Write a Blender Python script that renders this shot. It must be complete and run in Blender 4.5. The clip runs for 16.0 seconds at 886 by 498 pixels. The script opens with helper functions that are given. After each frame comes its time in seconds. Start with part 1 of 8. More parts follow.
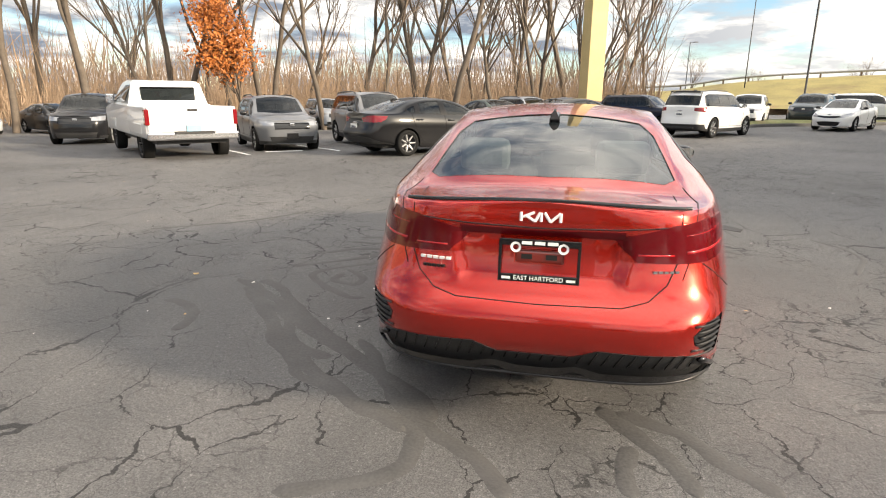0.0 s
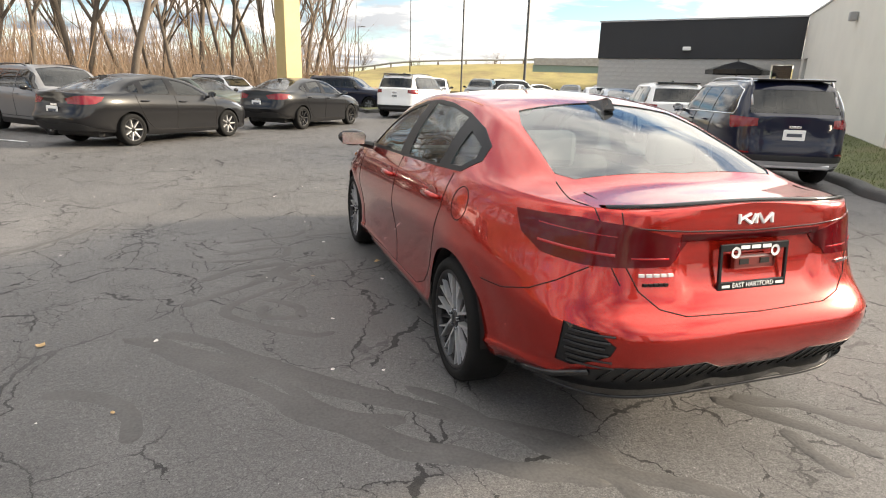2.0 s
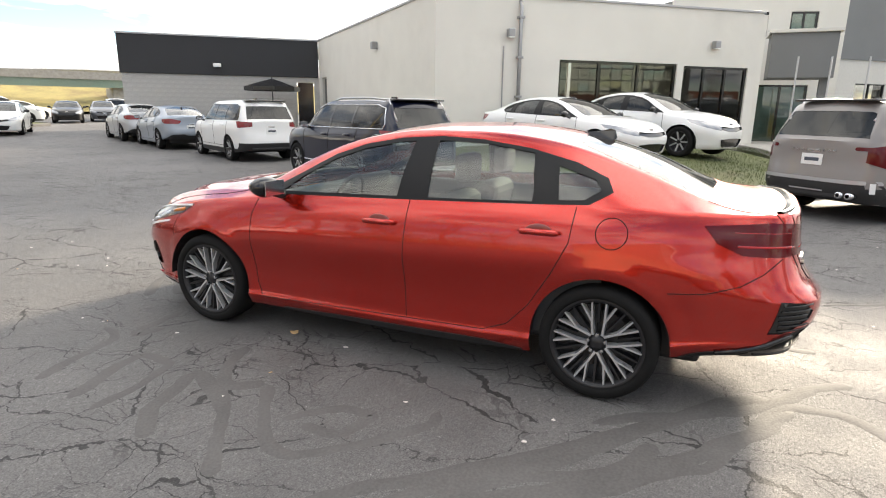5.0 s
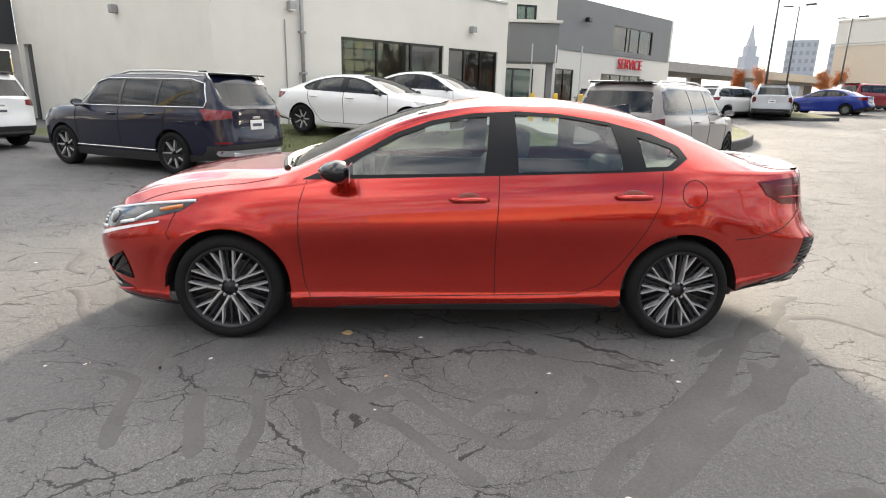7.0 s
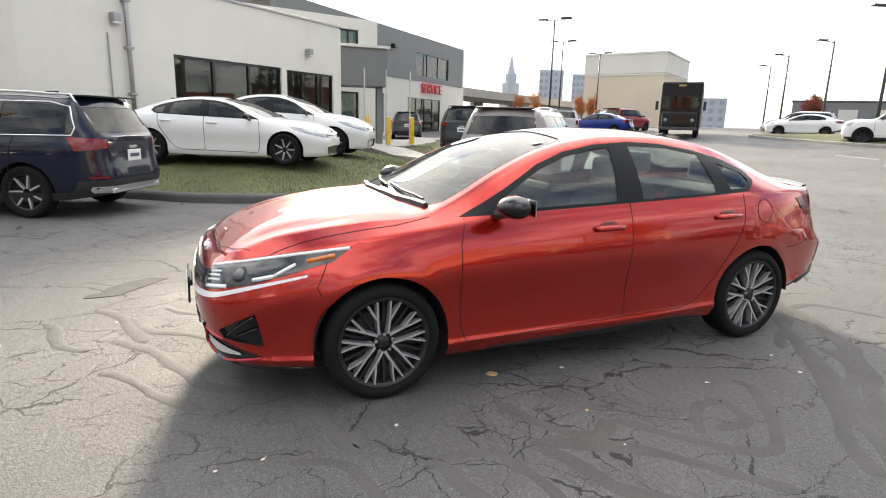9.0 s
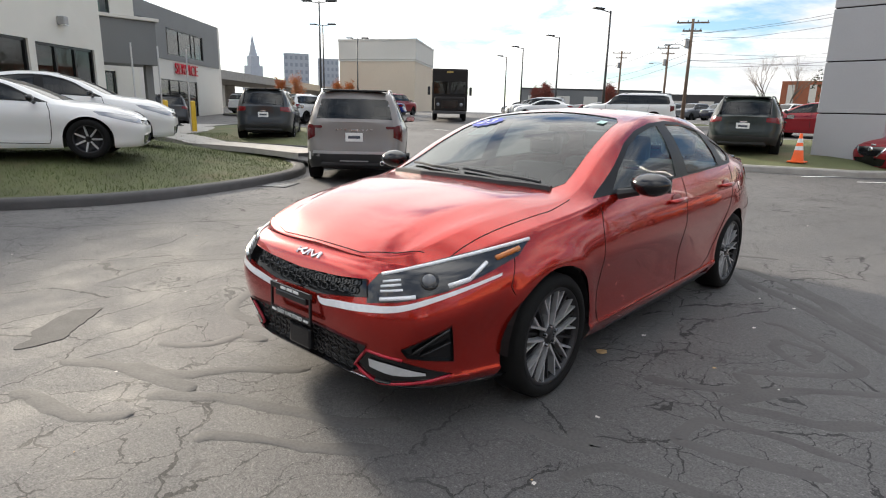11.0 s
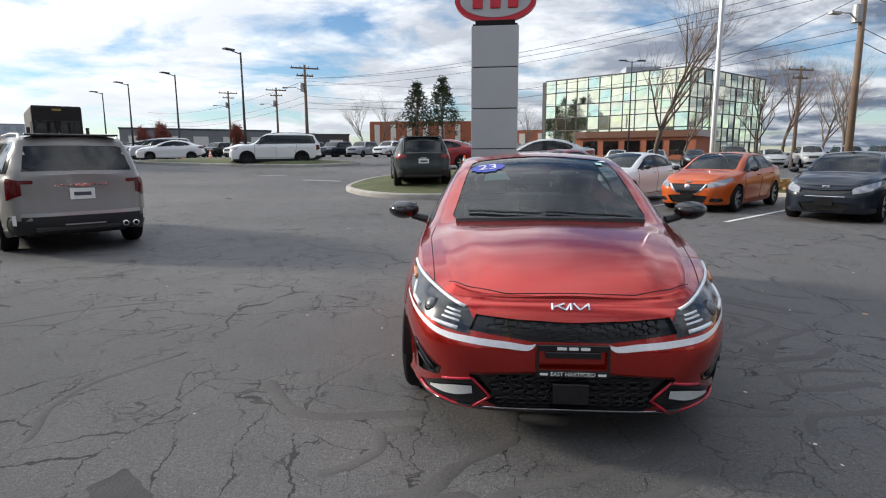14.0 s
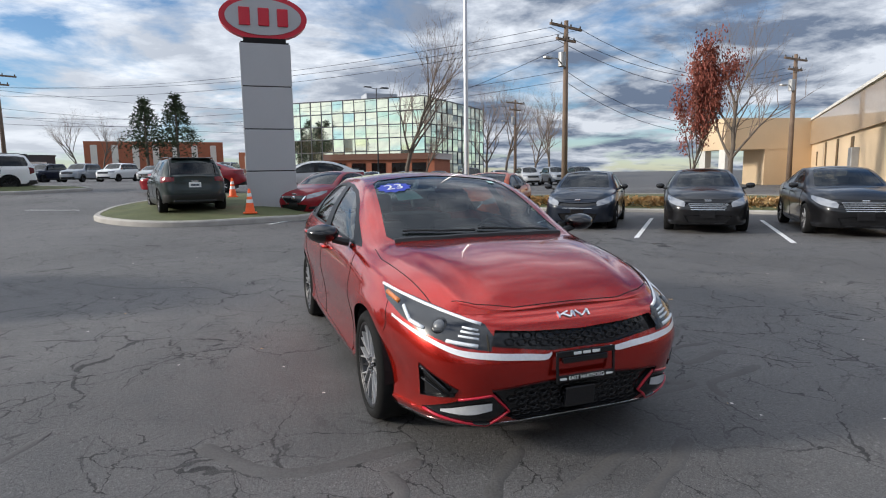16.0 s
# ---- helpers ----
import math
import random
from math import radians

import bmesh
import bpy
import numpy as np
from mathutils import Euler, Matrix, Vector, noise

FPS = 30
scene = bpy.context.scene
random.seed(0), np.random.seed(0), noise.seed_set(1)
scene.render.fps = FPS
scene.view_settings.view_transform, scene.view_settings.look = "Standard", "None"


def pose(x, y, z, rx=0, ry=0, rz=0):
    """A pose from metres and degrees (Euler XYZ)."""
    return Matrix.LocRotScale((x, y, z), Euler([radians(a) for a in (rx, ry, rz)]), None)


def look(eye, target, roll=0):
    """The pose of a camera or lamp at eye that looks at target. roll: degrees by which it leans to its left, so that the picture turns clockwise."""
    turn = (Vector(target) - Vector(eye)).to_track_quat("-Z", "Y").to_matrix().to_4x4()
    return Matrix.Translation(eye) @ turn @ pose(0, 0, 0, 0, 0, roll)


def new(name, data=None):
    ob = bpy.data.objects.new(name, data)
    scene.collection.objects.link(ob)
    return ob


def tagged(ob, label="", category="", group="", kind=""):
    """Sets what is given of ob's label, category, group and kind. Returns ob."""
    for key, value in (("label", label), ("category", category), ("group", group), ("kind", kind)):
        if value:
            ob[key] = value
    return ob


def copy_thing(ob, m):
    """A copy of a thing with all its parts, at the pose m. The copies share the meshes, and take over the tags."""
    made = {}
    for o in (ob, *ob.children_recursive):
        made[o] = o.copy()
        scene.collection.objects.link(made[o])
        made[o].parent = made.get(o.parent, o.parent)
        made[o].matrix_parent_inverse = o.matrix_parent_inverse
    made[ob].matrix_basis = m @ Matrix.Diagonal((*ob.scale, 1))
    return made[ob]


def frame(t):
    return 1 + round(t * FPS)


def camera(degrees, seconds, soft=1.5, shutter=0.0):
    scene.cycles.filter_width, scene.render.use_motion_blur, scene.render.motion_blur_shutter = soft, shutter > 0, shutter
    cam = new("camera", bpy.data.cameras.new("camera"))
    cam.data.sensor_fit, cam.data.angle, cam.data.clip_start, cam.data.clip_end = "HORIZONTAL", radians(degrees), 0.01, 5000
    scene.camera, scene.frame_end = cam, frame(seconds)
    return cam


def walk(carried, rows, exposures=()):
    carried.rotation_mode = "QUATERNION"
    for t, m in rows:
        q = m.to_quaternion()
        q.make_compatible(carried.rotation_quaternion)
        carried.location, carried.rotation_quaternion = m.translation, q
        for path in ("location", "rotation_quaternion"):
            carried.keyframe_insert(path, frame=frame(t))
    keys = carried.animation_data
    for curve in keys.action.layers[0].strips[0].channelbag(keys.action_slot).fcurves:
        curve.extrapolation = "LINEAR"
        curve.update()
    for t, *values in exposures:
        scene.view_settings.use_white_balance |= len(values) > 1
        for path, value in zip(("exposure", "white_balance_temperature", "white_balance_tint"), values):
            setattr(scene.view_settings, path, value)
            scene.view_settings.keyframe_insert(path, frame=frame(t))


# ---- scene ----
cam = camera(74.7, 16.0, soft=1.1)
PATH = [
    (0, (0.146, -4.488, 1.467), (-0.28, -2.601, 0.961), 0.5),
    (0.4, (-0.271, -4.492, 1.489), (-0.46, -2.564, 0.995), 0.7),
    (0.5, (-0.372, -4.478, 1.49), (-0.501, -2.543, 1.004), 0.8),
    (1, (-0.852, -4.317, 1.473), (-0.725, -2.385, 0.97), 1.1),
    (1.5, (-1.334, -4.094, 1.46), (-0.976, -2.2, 0.927), 1.6),
    (2, (-1.767, -3.828, 1.456), (-1.153, -2.006, 0.908), 1.8),
    (2.5, (-2.151, -3.51, 1.465), (-1.246, -1.815, 0.91), 3.0),
    (3, (-2.589, -3.225, 1.485), (-1.429, -1.69, 0.939), 2.7),
    (3.5, (-2.944, -2.868, 1.471), (-1.609, -1.486, 0.917), 2.0),
    (4, (-3.295, -2.512, 1.483), (-1.79, -1.316, 0.931), 2.3),
    (4.5, (-3.619, -2.148, 1.512), (-1.97, -1.137, 1.003), 1.5),
    (5, (-3.799, -1.695, 1.515), (-2.025, -0.9, 1.046), 0.9),
    (5.2, (-3.869, -1.527, 1.498), (-2.056, -0.835, 1.015), 0.8),
    (7.3, (-4.152, 0.643, 1.453), (-2.222, 0.453, 0.965), 1.7),
    (7.5, (-4.107, 0.838, 1.469), (-2.178, 0.587, 1.003), 1.9),
    (8, (-4.004, 1.338, 1.449), (-2.104, 0.922, 0.983), 2.3),
    (8.2, (-3.946, 1.54, 1.472), (-2.058, 1.053, 1.025), 2.1),
    (10.3, (-2.819, 3.348, 1.424), (-1.288, 2.147, 0.962), 1.6),
    (10.5, (-2.679, 3.494, 1.414), (-1.196, 2.23, 0.964), 1.5),
    (11, (-2.291, 3.788, 1.386), (-0.972, 2.358, 0.925), 1.4),
    (11.5, (-1.86, 4.056, 1.395), (-0.739, 2.463, 0.943), 1.5),
    (12, (-1.453, 4.368, 1.429), (-0.527, 2.645, 1.01), 1.1),
    (12.5, (-0.998, 4.578, 1.417), (-0.213, 2.78, 1.025), 0.5),
    (13, (-0.554, 4.742, 1.418), (0.049, 2.871, 1.048), -0.1),
    (13.5, (-0.115, 4.88, 1.423), (0.275, 2.948, 1.085), -0.5),
    (13.7, (0.042, 4.918, 1.424), (0.343, 2.97, 1.084), -0.2),
    (14, (0.34, 4.912, 1.427), (0.521, 2.947, 1.103), -0.3),
    (14.5, (0.758, 4.953, 1.438), (0.72, 2.98, 1.114), -0.6),
    (15, (1.097, 4.878, 1.424), (0.832, 2.919, 1.122), -0.4),
    (15.5, (1.348, 4.739, 1.425), (0.865, 2.815, 1.173), -0.2),
    (16, (1.544, 4.693, 1.419), (0.878, 2.824, 1.161), -0.8),
]
walk(cam, [(t, look(eye, target, roll)) for t, eye, target, roll in PATH],
     [(0, 1.02, 6850, 9), (3, 1.28, 6800, 9), (5, 1.40, 6650, 9), (8, 1.42, 6550, 9), (10.5, .84, 6350, 9), (12.5, .36, 6000, 9), (14, .20, 5850, 9), (16, .10, 5700, 9)])

# ==== world and light
SUN_AZ, SUN_EL = radians(-10.0), radians(19.0)      # azimuth from +x, elevation
world = bpy.data.worlds.new("sky")
scene.world = world
world.use_nodes = True


def node(tree, kind, **values):
    n = tree.nodes.new(kind)
    for key, value in values.items():
        if key in n.inputs:
            n.inputs[key].default_value = value
    return n


def build_sky():
    t = world.node_tree
    t.nodes.clear()
    link = t.links.new
    out, bg = t.nodes.new("ShaderNodeOutputWorld"), t.nodes.new("ShaderNodeBackground")
    sky = t.nodes.new("ShaderNodeTexSky")
    sky.sky_type, sky.sun_disc = "NISHITA", False
    sky.sun_elevation, sky.sun_rotation = SUN_EL, radians(90) - SUN_AZ
    sky.air_density, sky.dust_density, sky.ozone_density = 1.0, 0.2, 3.0
    tc = t.nodes.new("ShaderNodeTexCoord")
    sep = t.nodes.new("ShaderNodeSeparateXYZ")
    link(tc.outputs["Generated"], sep.inputs[0])
    # cloud plane: direction over height
    zc = node(t, "ShaderNodeMath")
    zc.operation = "MAXIMUM"
    zc.inputs[1].default_value = 0.0
    link(sep.outputs[2], zc.inputs[0])
    za = node(t, "ShaderNodeMath")
    za.operation = "ADD"
    za.inputs[1].default_value = 0.16
    link(zc.outputs[0], za.inputs[0])
    dv = []
    for i in (0, 1):
        d = t.nodes.new("ShaderNodeMath")
        d.operation = "DIVIDE"
        link(sep.outputs[i], d.inputs[0])
        link(za.outputs[0], d.inputs[1])
        dv.append(d)
    com = t.nodes.new("ShaderNodeCombineXYZ")
    link(dv[0].outputs[0], com.inputs[0])
    link(dv[1].outputs[0], com.inputs[1])
    big = node(t, "ShaderNodeTexNoise", Scale=1.15, Detail=9.0, Roughness=0.58, Distortion=0.35)
    link(com.outputs[0], big.inputs["Vector"])
    cover = t.nodes.new("ShaderNodeValToRGB")
    cover.color_ramp.elements[0].position, cover.color_ramp.elements[1].position = 0.38, 0.50
    link(big.outputs[0], cover.inputs[0])
    shade_noise = node(t, "ShaderNodeTexNoise", Scale=1.9, Detail=8.0, Roughness=0.6, Distortion=0.2)
    link(com.outputs[0], shade_noise.inputs["Vector"])
    # how near to the sun's side of the sky
    dot = t.nodes.new("ShaderNodeVectorMath")
    dot.operation = "DOT_PRODUCT"
    dot.inputs[1].default_value = (math.cos(SUN_AZ), math.sin(SUN_AZ), 0.15)
    link(tc.outputs["Generated"], dot.inputs[0])
    near = t.nodes.new("ShaderNodeMapRange")
    near.inputs["From Min"].default_value, near.inputs["From Max"].default_value = -0.2, 0.95
    link(dot.outputs["Value"], near.inputs["Value"])
    ramp = t.nodes.new("ShaderNodeValToRGB")
    e = ramp.color_ramp.elements
    e[0].position, e[0].color = 0.42, (0.34, 0.40, 0.51, 1)
    e[1].position, e[1].color = 0.61, (1.65, 1.60, 1.54, 1)
    link(shade_noise.outputs[0], ramp.inputs[0])
    bright = node(t, "ShaderNodeMix")
    bright.data_type = "RGBA"
    bright.inputs[7].default_value = (2.2, 2.12, 2.0, 1)
    link(near.outputs[0], bright.inputs[0])
    link(ramp.outputs[0], bright.inputs[6])
    scale = t.nodes.new("ShaderNodeVectorMath")
    scale.operation = "SCALE"
    lift = t.nodes.new("ShaderNodeMath")          # an overcast sky is brighter overhead
    lift.operation = "MULTIPLY_ADD"
    lift.inputs[1].default_value, lift.inputs[2].default_value = 4.5, 3.7
    link(zc.outputs[0], lift.inputs[0])
    link(lift.outputs[0], scale.inputs["Scale"])
    link(bright.outputs[2], scale.inputs[0])
    mix = node(t, "ShaderNodeMix")
    mix.data_type = "RGBA"
    link(cover.outputs[0], mix.inputs[0])
    link(sky.outputs[0], mix.inputs[6])
    link(scale.outputs[0], mix.inputs[7])
    link(mix.outputs[2], bg.inputs["Color"])
    bg.inputs["Strength"].default_value = 0.112
    link(bg.outputs[0], out.inputs[0])


build_sky()
sun = new("sun", bpy.data.lights.new("sun", "SUN"))
sun.data.energy, sun.data.angle, sun.data.color = 4.1, radians(7), (1.0, 0.86, 0.68)
sun.matrix_world = look((0, 0, 0), (-math.cos(SUN_AZ) * math.cos(SUN_EL), -math.sin(SUN_AZ) * math.cos(SUN_EL), -math.sin(SUN_EL)))


# ==== materials
def material(name, color=(0.5, 0.5, 0.5), rough=0.6, metal=0.0, vary=0.12, scale=6.0, fine=60.0, bump=0.0, coat=0.0, own=False, spec=0.5, emit=0.0, dirt=None):
    """A surface with two scales of mottling, fine relief, and a colour by object where own is set."""
    m = bpy.data.materials.new(name)
    m.use_nodes = True
    t = m.node_tree
    link = t.links.new
    b = t.nodes["Principled BSDF"]
    b.inputs["Roughness"].default_value, b.inputs["Metallic"].default_value = rough, metal
    b.inputs["Coat Weight"].default_value, b.inputs["Coat Roughness"].default_value = coat, 0.03
    b.inputs["Specular IOR Level"].default_value = spec
    tc = t.nodes.new("ShaderNodeTexCoord")
    n1, n2 = node(t, "ShaderNodeTexNoise", Scale=scale, Detail=4.0), node(t, "ShaderNodeTexNoise", Scale=fine, Detail=3.0)
    link(tc.outputs["Object"], n1.inputs["Vector"])
    link(tc.outputs["Object"], n2.inputs["Vector"])
    add = t.nodes.new("ShaderNodeMath")
    add.operation = "ADD"
    link(n1.outputs[0], add.inputs[0])
    link(n2.outputs[0], add.inputs[1])
    rng = t.nodes.new("ShaderNodeMapRange")
    rng.inputs["From Min"].default_value, rng.inputs["From Max"].default_value = 0.6, 1.4
    rng.inputs["To Min"].default_value, rng.inputs["To Max"].default_value = 1 - vary, 1 + vary
    link(add.outputs[0], rng.inputs["Value"])
    mul = t.nodes.new("ShaderNodeVectorMath")
    mul.operation = "SCALE"
    if own:
        info = t.nodes.new("ShaderNodeObjectInfo")
        link(info.outputs["Color"], mul.inputs[0])
    else:
        mul.inputs[0].default_value = color
    link(rng.outputs[0], mul.inputs["Scale"])
    last = mul.outputs[0]
    if dirt:
        n3 = node(t, "ShaderNodeTexNoise", Scale=scale * 0.45, Detail=6.0, Roughness=0.65)
        link(tc.outputs["Object"], n3.inputs["Vector"])
        r3 = t.nodes.new("ShaderNodeMapRange")
        r3.inputs["From Min"].default_value, r3.inputs["From Max"].default_value = 0.52, 0.72
        link(n3.outputs[0], r3.inputs["Value"])
        mx = t.nodes.new("ShaderNodeMix")
        mx.data_type = "RGBA"
        mx.inputs[7].default_value = (*dirt, 1)
        link(r3.outputs[0], mx.inputs[0])
        link(last, mx.inputs[6])
        last = mx.outputs[2]
    link(last, b.inputs["Base Color"])
    if bump:
        bp = t.nodes.new("ShaderNodeBump")
        bp.inputs["Strength"].default_value, bp.inputs["Distance"].default_value = bump, 0.01
        link(n2.outputs[0], bp.inputs["Height"])
        link(bp.outputs[0], b.inputs["Normal"])
    if emit:
        b.inputs["Emission Color"].default_value, b.inputs["Emission Strength"].default_value = (*color, 1), emit
    return m


def glass_material(name, tint, clear, rough=0.0, base=0.05):
    """Tinted pane: part clear, more mirror-like at a grazing look."""
    m = bpy.data.materials.new(name)
    m.use_nodes = True
    t = m.node_tree
    t.nodes.clear()
    link = t.links.new
    out, mix, body = t.nodes.new("ShaderNodeOutputMaterial"), t.nodes.new("ShaderNodeMixShader"), t.nodes.new("ShaderNodeMixShader")
    tr, df, gl = t.nodes.new("ShaderNodeBsdfTransparent"), t.nodes.new("ShaderNodeBsdfDiffuse"), t.nodes.new("ShaderNodeBsdfGlossy")
    lw, pw, ma = t.nodes.new("ShaderNodeLayerWeight"), t.nodes.new("ShaderNodeMath"), t.nodes.new("ShaderNodeMath")
    lw.inputs["Blend"].default_value = 0.5
    pw.operation, ma.operation = "POWER", "MULTIPLY_ADD"
    pw.inputs[1].default_value = 4.4
    ma.inputs[1].default_value, ma.inputs[2].default_value = 0.9, base
    link(lw.outputs["Facing"], pw.inputs[0])
    link(pw.outputs[0], ma.inputs[0])
    tr.inputs["Color"].default_value = (*tint, 1)
    df.inputs["Color"].default_value = (0.012, 0.014, 0.014, 1)
    gl.inputs["Roughness"].default_value = rough
    body.inputs[0].default_value = clear
    link(df.outputs[0], body.inputs[1])
    link(tr.outputs[0], body.inputs[2])
    link(ma.outputs[0], mix.inputs[0])
    link(body.outputs[0], mix.inputs[1])
    link(gl.outputs[0], mix.inputs[2])
    link(mix.outputs[0], out.inputs[0])
    return m


def asphalt_material(name, base, crack_scale):
    m = bpy.data.materials.new(name)
    m.use_nodes = True
    t = m.node_tree
    link = t.links.new
    b = t.nodes["Principled BSDF"]
    tc = t.nodes.new("ShaderNodeTexCoord")

    def noise_of(scale, detail=5.0, rough=0.55, vec=None):
        n = node(t, "ShaderNodeTexNoise", Scale=scale, Detail=detail, Roughness=rough)
        link(vec or tc.outputs["Object"], n.inputs["Vector"])
        return n

    def ramp_of(src, a, b2, va, vb):
        r = t.nodes.new("ShaderNodeMapRange")
        for key, value in zip(("From Min", "From Max", "To Min", "To Max"), (a, b2, va, vb)):
            r.inputs[key].default_value = value
        link(src, r.inputs["Value"])
        return r.outputs[0]

    def math_of(op, a, b2):
        n = t.nodes.new("ShaderNodeMath")
        n.operation = op
        for i, v in enumerate((a, b2)):
            if isinstance(v, (int, float)):
                n.inputs[i].default_value = v
            else:
                link(v, n.inputs[i])
        return n.outputs[0]

    def warped(src, amount):
        wv = t.nodes.new("ShaderNodeVectorMath")
        wv.operation = "MULTIPLY_ADD"
        wv.inputs[1].default_value = (amount, amount, 0.0)
        wv.inputs[2].default_value = (0, 0, 0)
        link(src, wv.inputs[0])
        return wv

    # jagged lines: a broad bend and a fine jitter on the plan
    low, fine_bend = warped(noise_of(1.7, 4.0).outputs["Color"], 0.50), warped(noise_of(13.0, 4.0, 0.65).outputs["Color"], 0.085)
    link(tc.outputs["Object"], low.inputs[2])
    link(low.outputs[0], fine_bend.inputs[2])
    stretch = t.nodes.new("ShaderNodeVectorMath")
    stretch.operation = "MULTIPLY"
    stretch.inputs[1].default_value = (1.0, 0.55, 1.0)
    link(fine_bend.outputs[0], stretch.inputs[0])
    widths = noise_of(3.1, 3.0).outputs[0]
    cracks = []
    for s, width, vec in ((crack_scale * .8, 0.0075, stretch), (crack_scale * 1.9, 0.013, fine_bend), (crack_scale * 4.2, 0.024, fine_bend)):
        v = t.nodes.new("ShaderNodeTexVoronoi")
        v.feature = "DISTANCE_TO_EDGE"
        v.inputs["Scale"].default_value = s
        link(vec.outputs[0], v.inputs["Vector"])
        broken = math_of("MULTIPLY", ramp_of(widths, 0.36, 0.66, 0.0, 1.7), width)
        cracks.append(math_of("GREATER_THAN", math_of("SUBTRACT", broken, v.outputs["Distance"]), 0.0))
    patchy = ramp_of(noise_of(0.33, 3.0).outputs[0], 0.36, 0.48, 0.0, 1.0)
    patchy2 = ramp_of(noise_of(0.5, 3.0).outputs[0], 0.44, 0.56, 0.0, 1.0)
    patchy3 = ramp_of(noise_of(0.8, 3.0).outputs[0], 0.56, 0.66, 0.0, 1.0)
    crack = math_of("MAXIMUM", math_of("MULTIPLY", cracks[0], patchy), math_of("MAXIMUM", math_of("MULTIPLY", cracks[1], patchy2), math_of("MULTIPLY", cracks[2], patchy3)))
    broad, mid, grain, lumps = noise_of(0.22, 4.0), noise_of(2.2, 6.0, 0.65), noise_of(120.0, 3.0, 0.75), noise_of(42.0, 4.0, 0.7)
    stones = t.nodes.new("ShaderNodeTexVoronoi")
    stones.inputs["Scale"].default_value = 75.0
    link(tc.outputs["Object"], stones.inputs["Vector"])
    pale = math_of("MULTIPLY", ramp_of(stones.outputs["Distance"], 0.16, 0.30, 1.0, 0.0), ramp_of(lumps.outputs[0], 0.56, 0.64, 0.0, 1.0))
    k = math_of("MULTIPLY", ramp_of(broad.outputs[0], 0.3, 0.7, 0.75, 1.25), ramp_of(mid.outputs[0], 0.3, 0.7, 0.78, 1.22))
    k = math_of("MULTIPLY", k, ramp_of(grain.outputs[0], 0.27, 0.73, 0.35, 1.7))
    k = math_of("MULTIPLY", k, ramp_of(lumps.outputs[0], 0.3, 0.7, 0.72, 1.28))
    k = math_of("MULTIPLY", k, ramp_of(pale, 0.0, 1.0, 1.0, 2.2))
    k = math_of("MULTIPLY", k, ramp_of(crack, 0.0, 1.0, 1.0, 0.20))
    col = t.nodes.new("ShaderNodeVectorMath")
    col.operation = "SCALE"
    col.inputs[0].default_value = base
    link(k, col.inputs["Scale"])
    link(col.outputs[0], b.inputs["Base Color"])
    link(ramp_of(mid.outputs[0], 0.3, 0.7, 0.62, 0.85), b.inputs["Roughness"])
    h = math_of("SUBTRACT", math_of("ADD", math_of("MULTIPLY", grain.outputs[0], 0.30), math_of("MULTIPLY", lumps.outputs[0], 0.55)), math_of("MULTIPLY", crack, 0.9))
    bp = t.nodes.new("ShaderNodeBump")
    bp.inputs["Strength"].default_value, bp.inputs["Distance"].default_value = 0.8, 0.014
    link(h, bp.inputs["Height"])
    link(bp.outputs[0], b.inputs["Normal"])
    return m


ASPHALT = asphalt_material("worn_asphalt", (0.098, 0.094, 0.092), 2.0)
WIDE_TAR = material("broad_crack_sealant", (0.093, 0.089, 0.086), 0.76, spec=0.28, vary=0.28, scale=3.0, fine=70, bump=0.22, dirt=(0.105, 0.100, 0.097))
GRASS = material("autumn_lawn", (0.085, 0.095, 0.035), 0.9, vary=0.45, scale=1.2, fine=90, bump=0.8, dirt=(0.14, 0.10, 0.05))
BLADE = material("grass_blade", (0.10, 0.125, 0.04), 0.7, vary=0.5, scale=3, fine=20)
DRY = material("dry_bank_grass", (0.27, 0.22, 0.075), 0.9, vary=0.4, scale=0.3, fine=6, bump=0.5, dirt=(0.16, 0.11, 0.05))
KERB = material("asphalt_kerb", (0.065, 0.063, 0.062), 0.8, vary=0.3, scale=4, fine=120, bump=0.5)
CONCRETE = material("kerb_concrete", (0.36, 0.34, 0.31), 0.85, vary=0.25, scale=3, fine=90, bump=0.4)
PAINT_LINE = material("worn_line_paint", (0.72, 0.72, 0.70), 0.7, vary=0.25, scale=8, fine=150, bump=0.2)
RED_PAINT = material("red_orange_car_paint", (0.42, 0.0135, 0.0055), 0.24, 0.72, vary=0.04, scale=2, fine=900, coat=1.0)
CAR_PAINT = material("car_paint", rough=0.28, metal=0.0, vary=0.03, scale=2, fine=900, coat=0.7, own=True, spec=0.15)
GLOSS_BLACK = material("gloss_black_trim", (0.010, 0.010, 0.011), 0.14, vary=0.1, coat=0.3, spec=0.4)
PLASTIC = material("black_plastic", (0.018, 0.018, 0.019), 0.55, vary=0.2, fine=300, bump=0.15)
RUBBER = material("tyre_rubber", (0.009, 0.009, 0.009), 0.85, spec=0.2, vary=0.25, scale=10, fine=150, bump=0.2)
SILVER = material("machined_alloy", (0.56, 0.56, 0.57), 0.30, 0.6, vary=0.06)
DARK_ALLOY = material("dark_alloy", (0.018, 0.018, 0.020), 0.4, 0.2, vary=0.1)
CHROME = material("satin_chrome", (0.70, 0.71, 0.73), 0.18, 1.0, vary=0.04)
LAMP_BRIGHT = material("bright_red_lamp_lens", (0.36, 0.005, 0.009), 0.16, vary=0.1, coat=0.4)
LAMP_RED = material("red_lamp_lens", (0.17, 0.004, 0.007), 0.16, vary=0.1, coat=0.4)
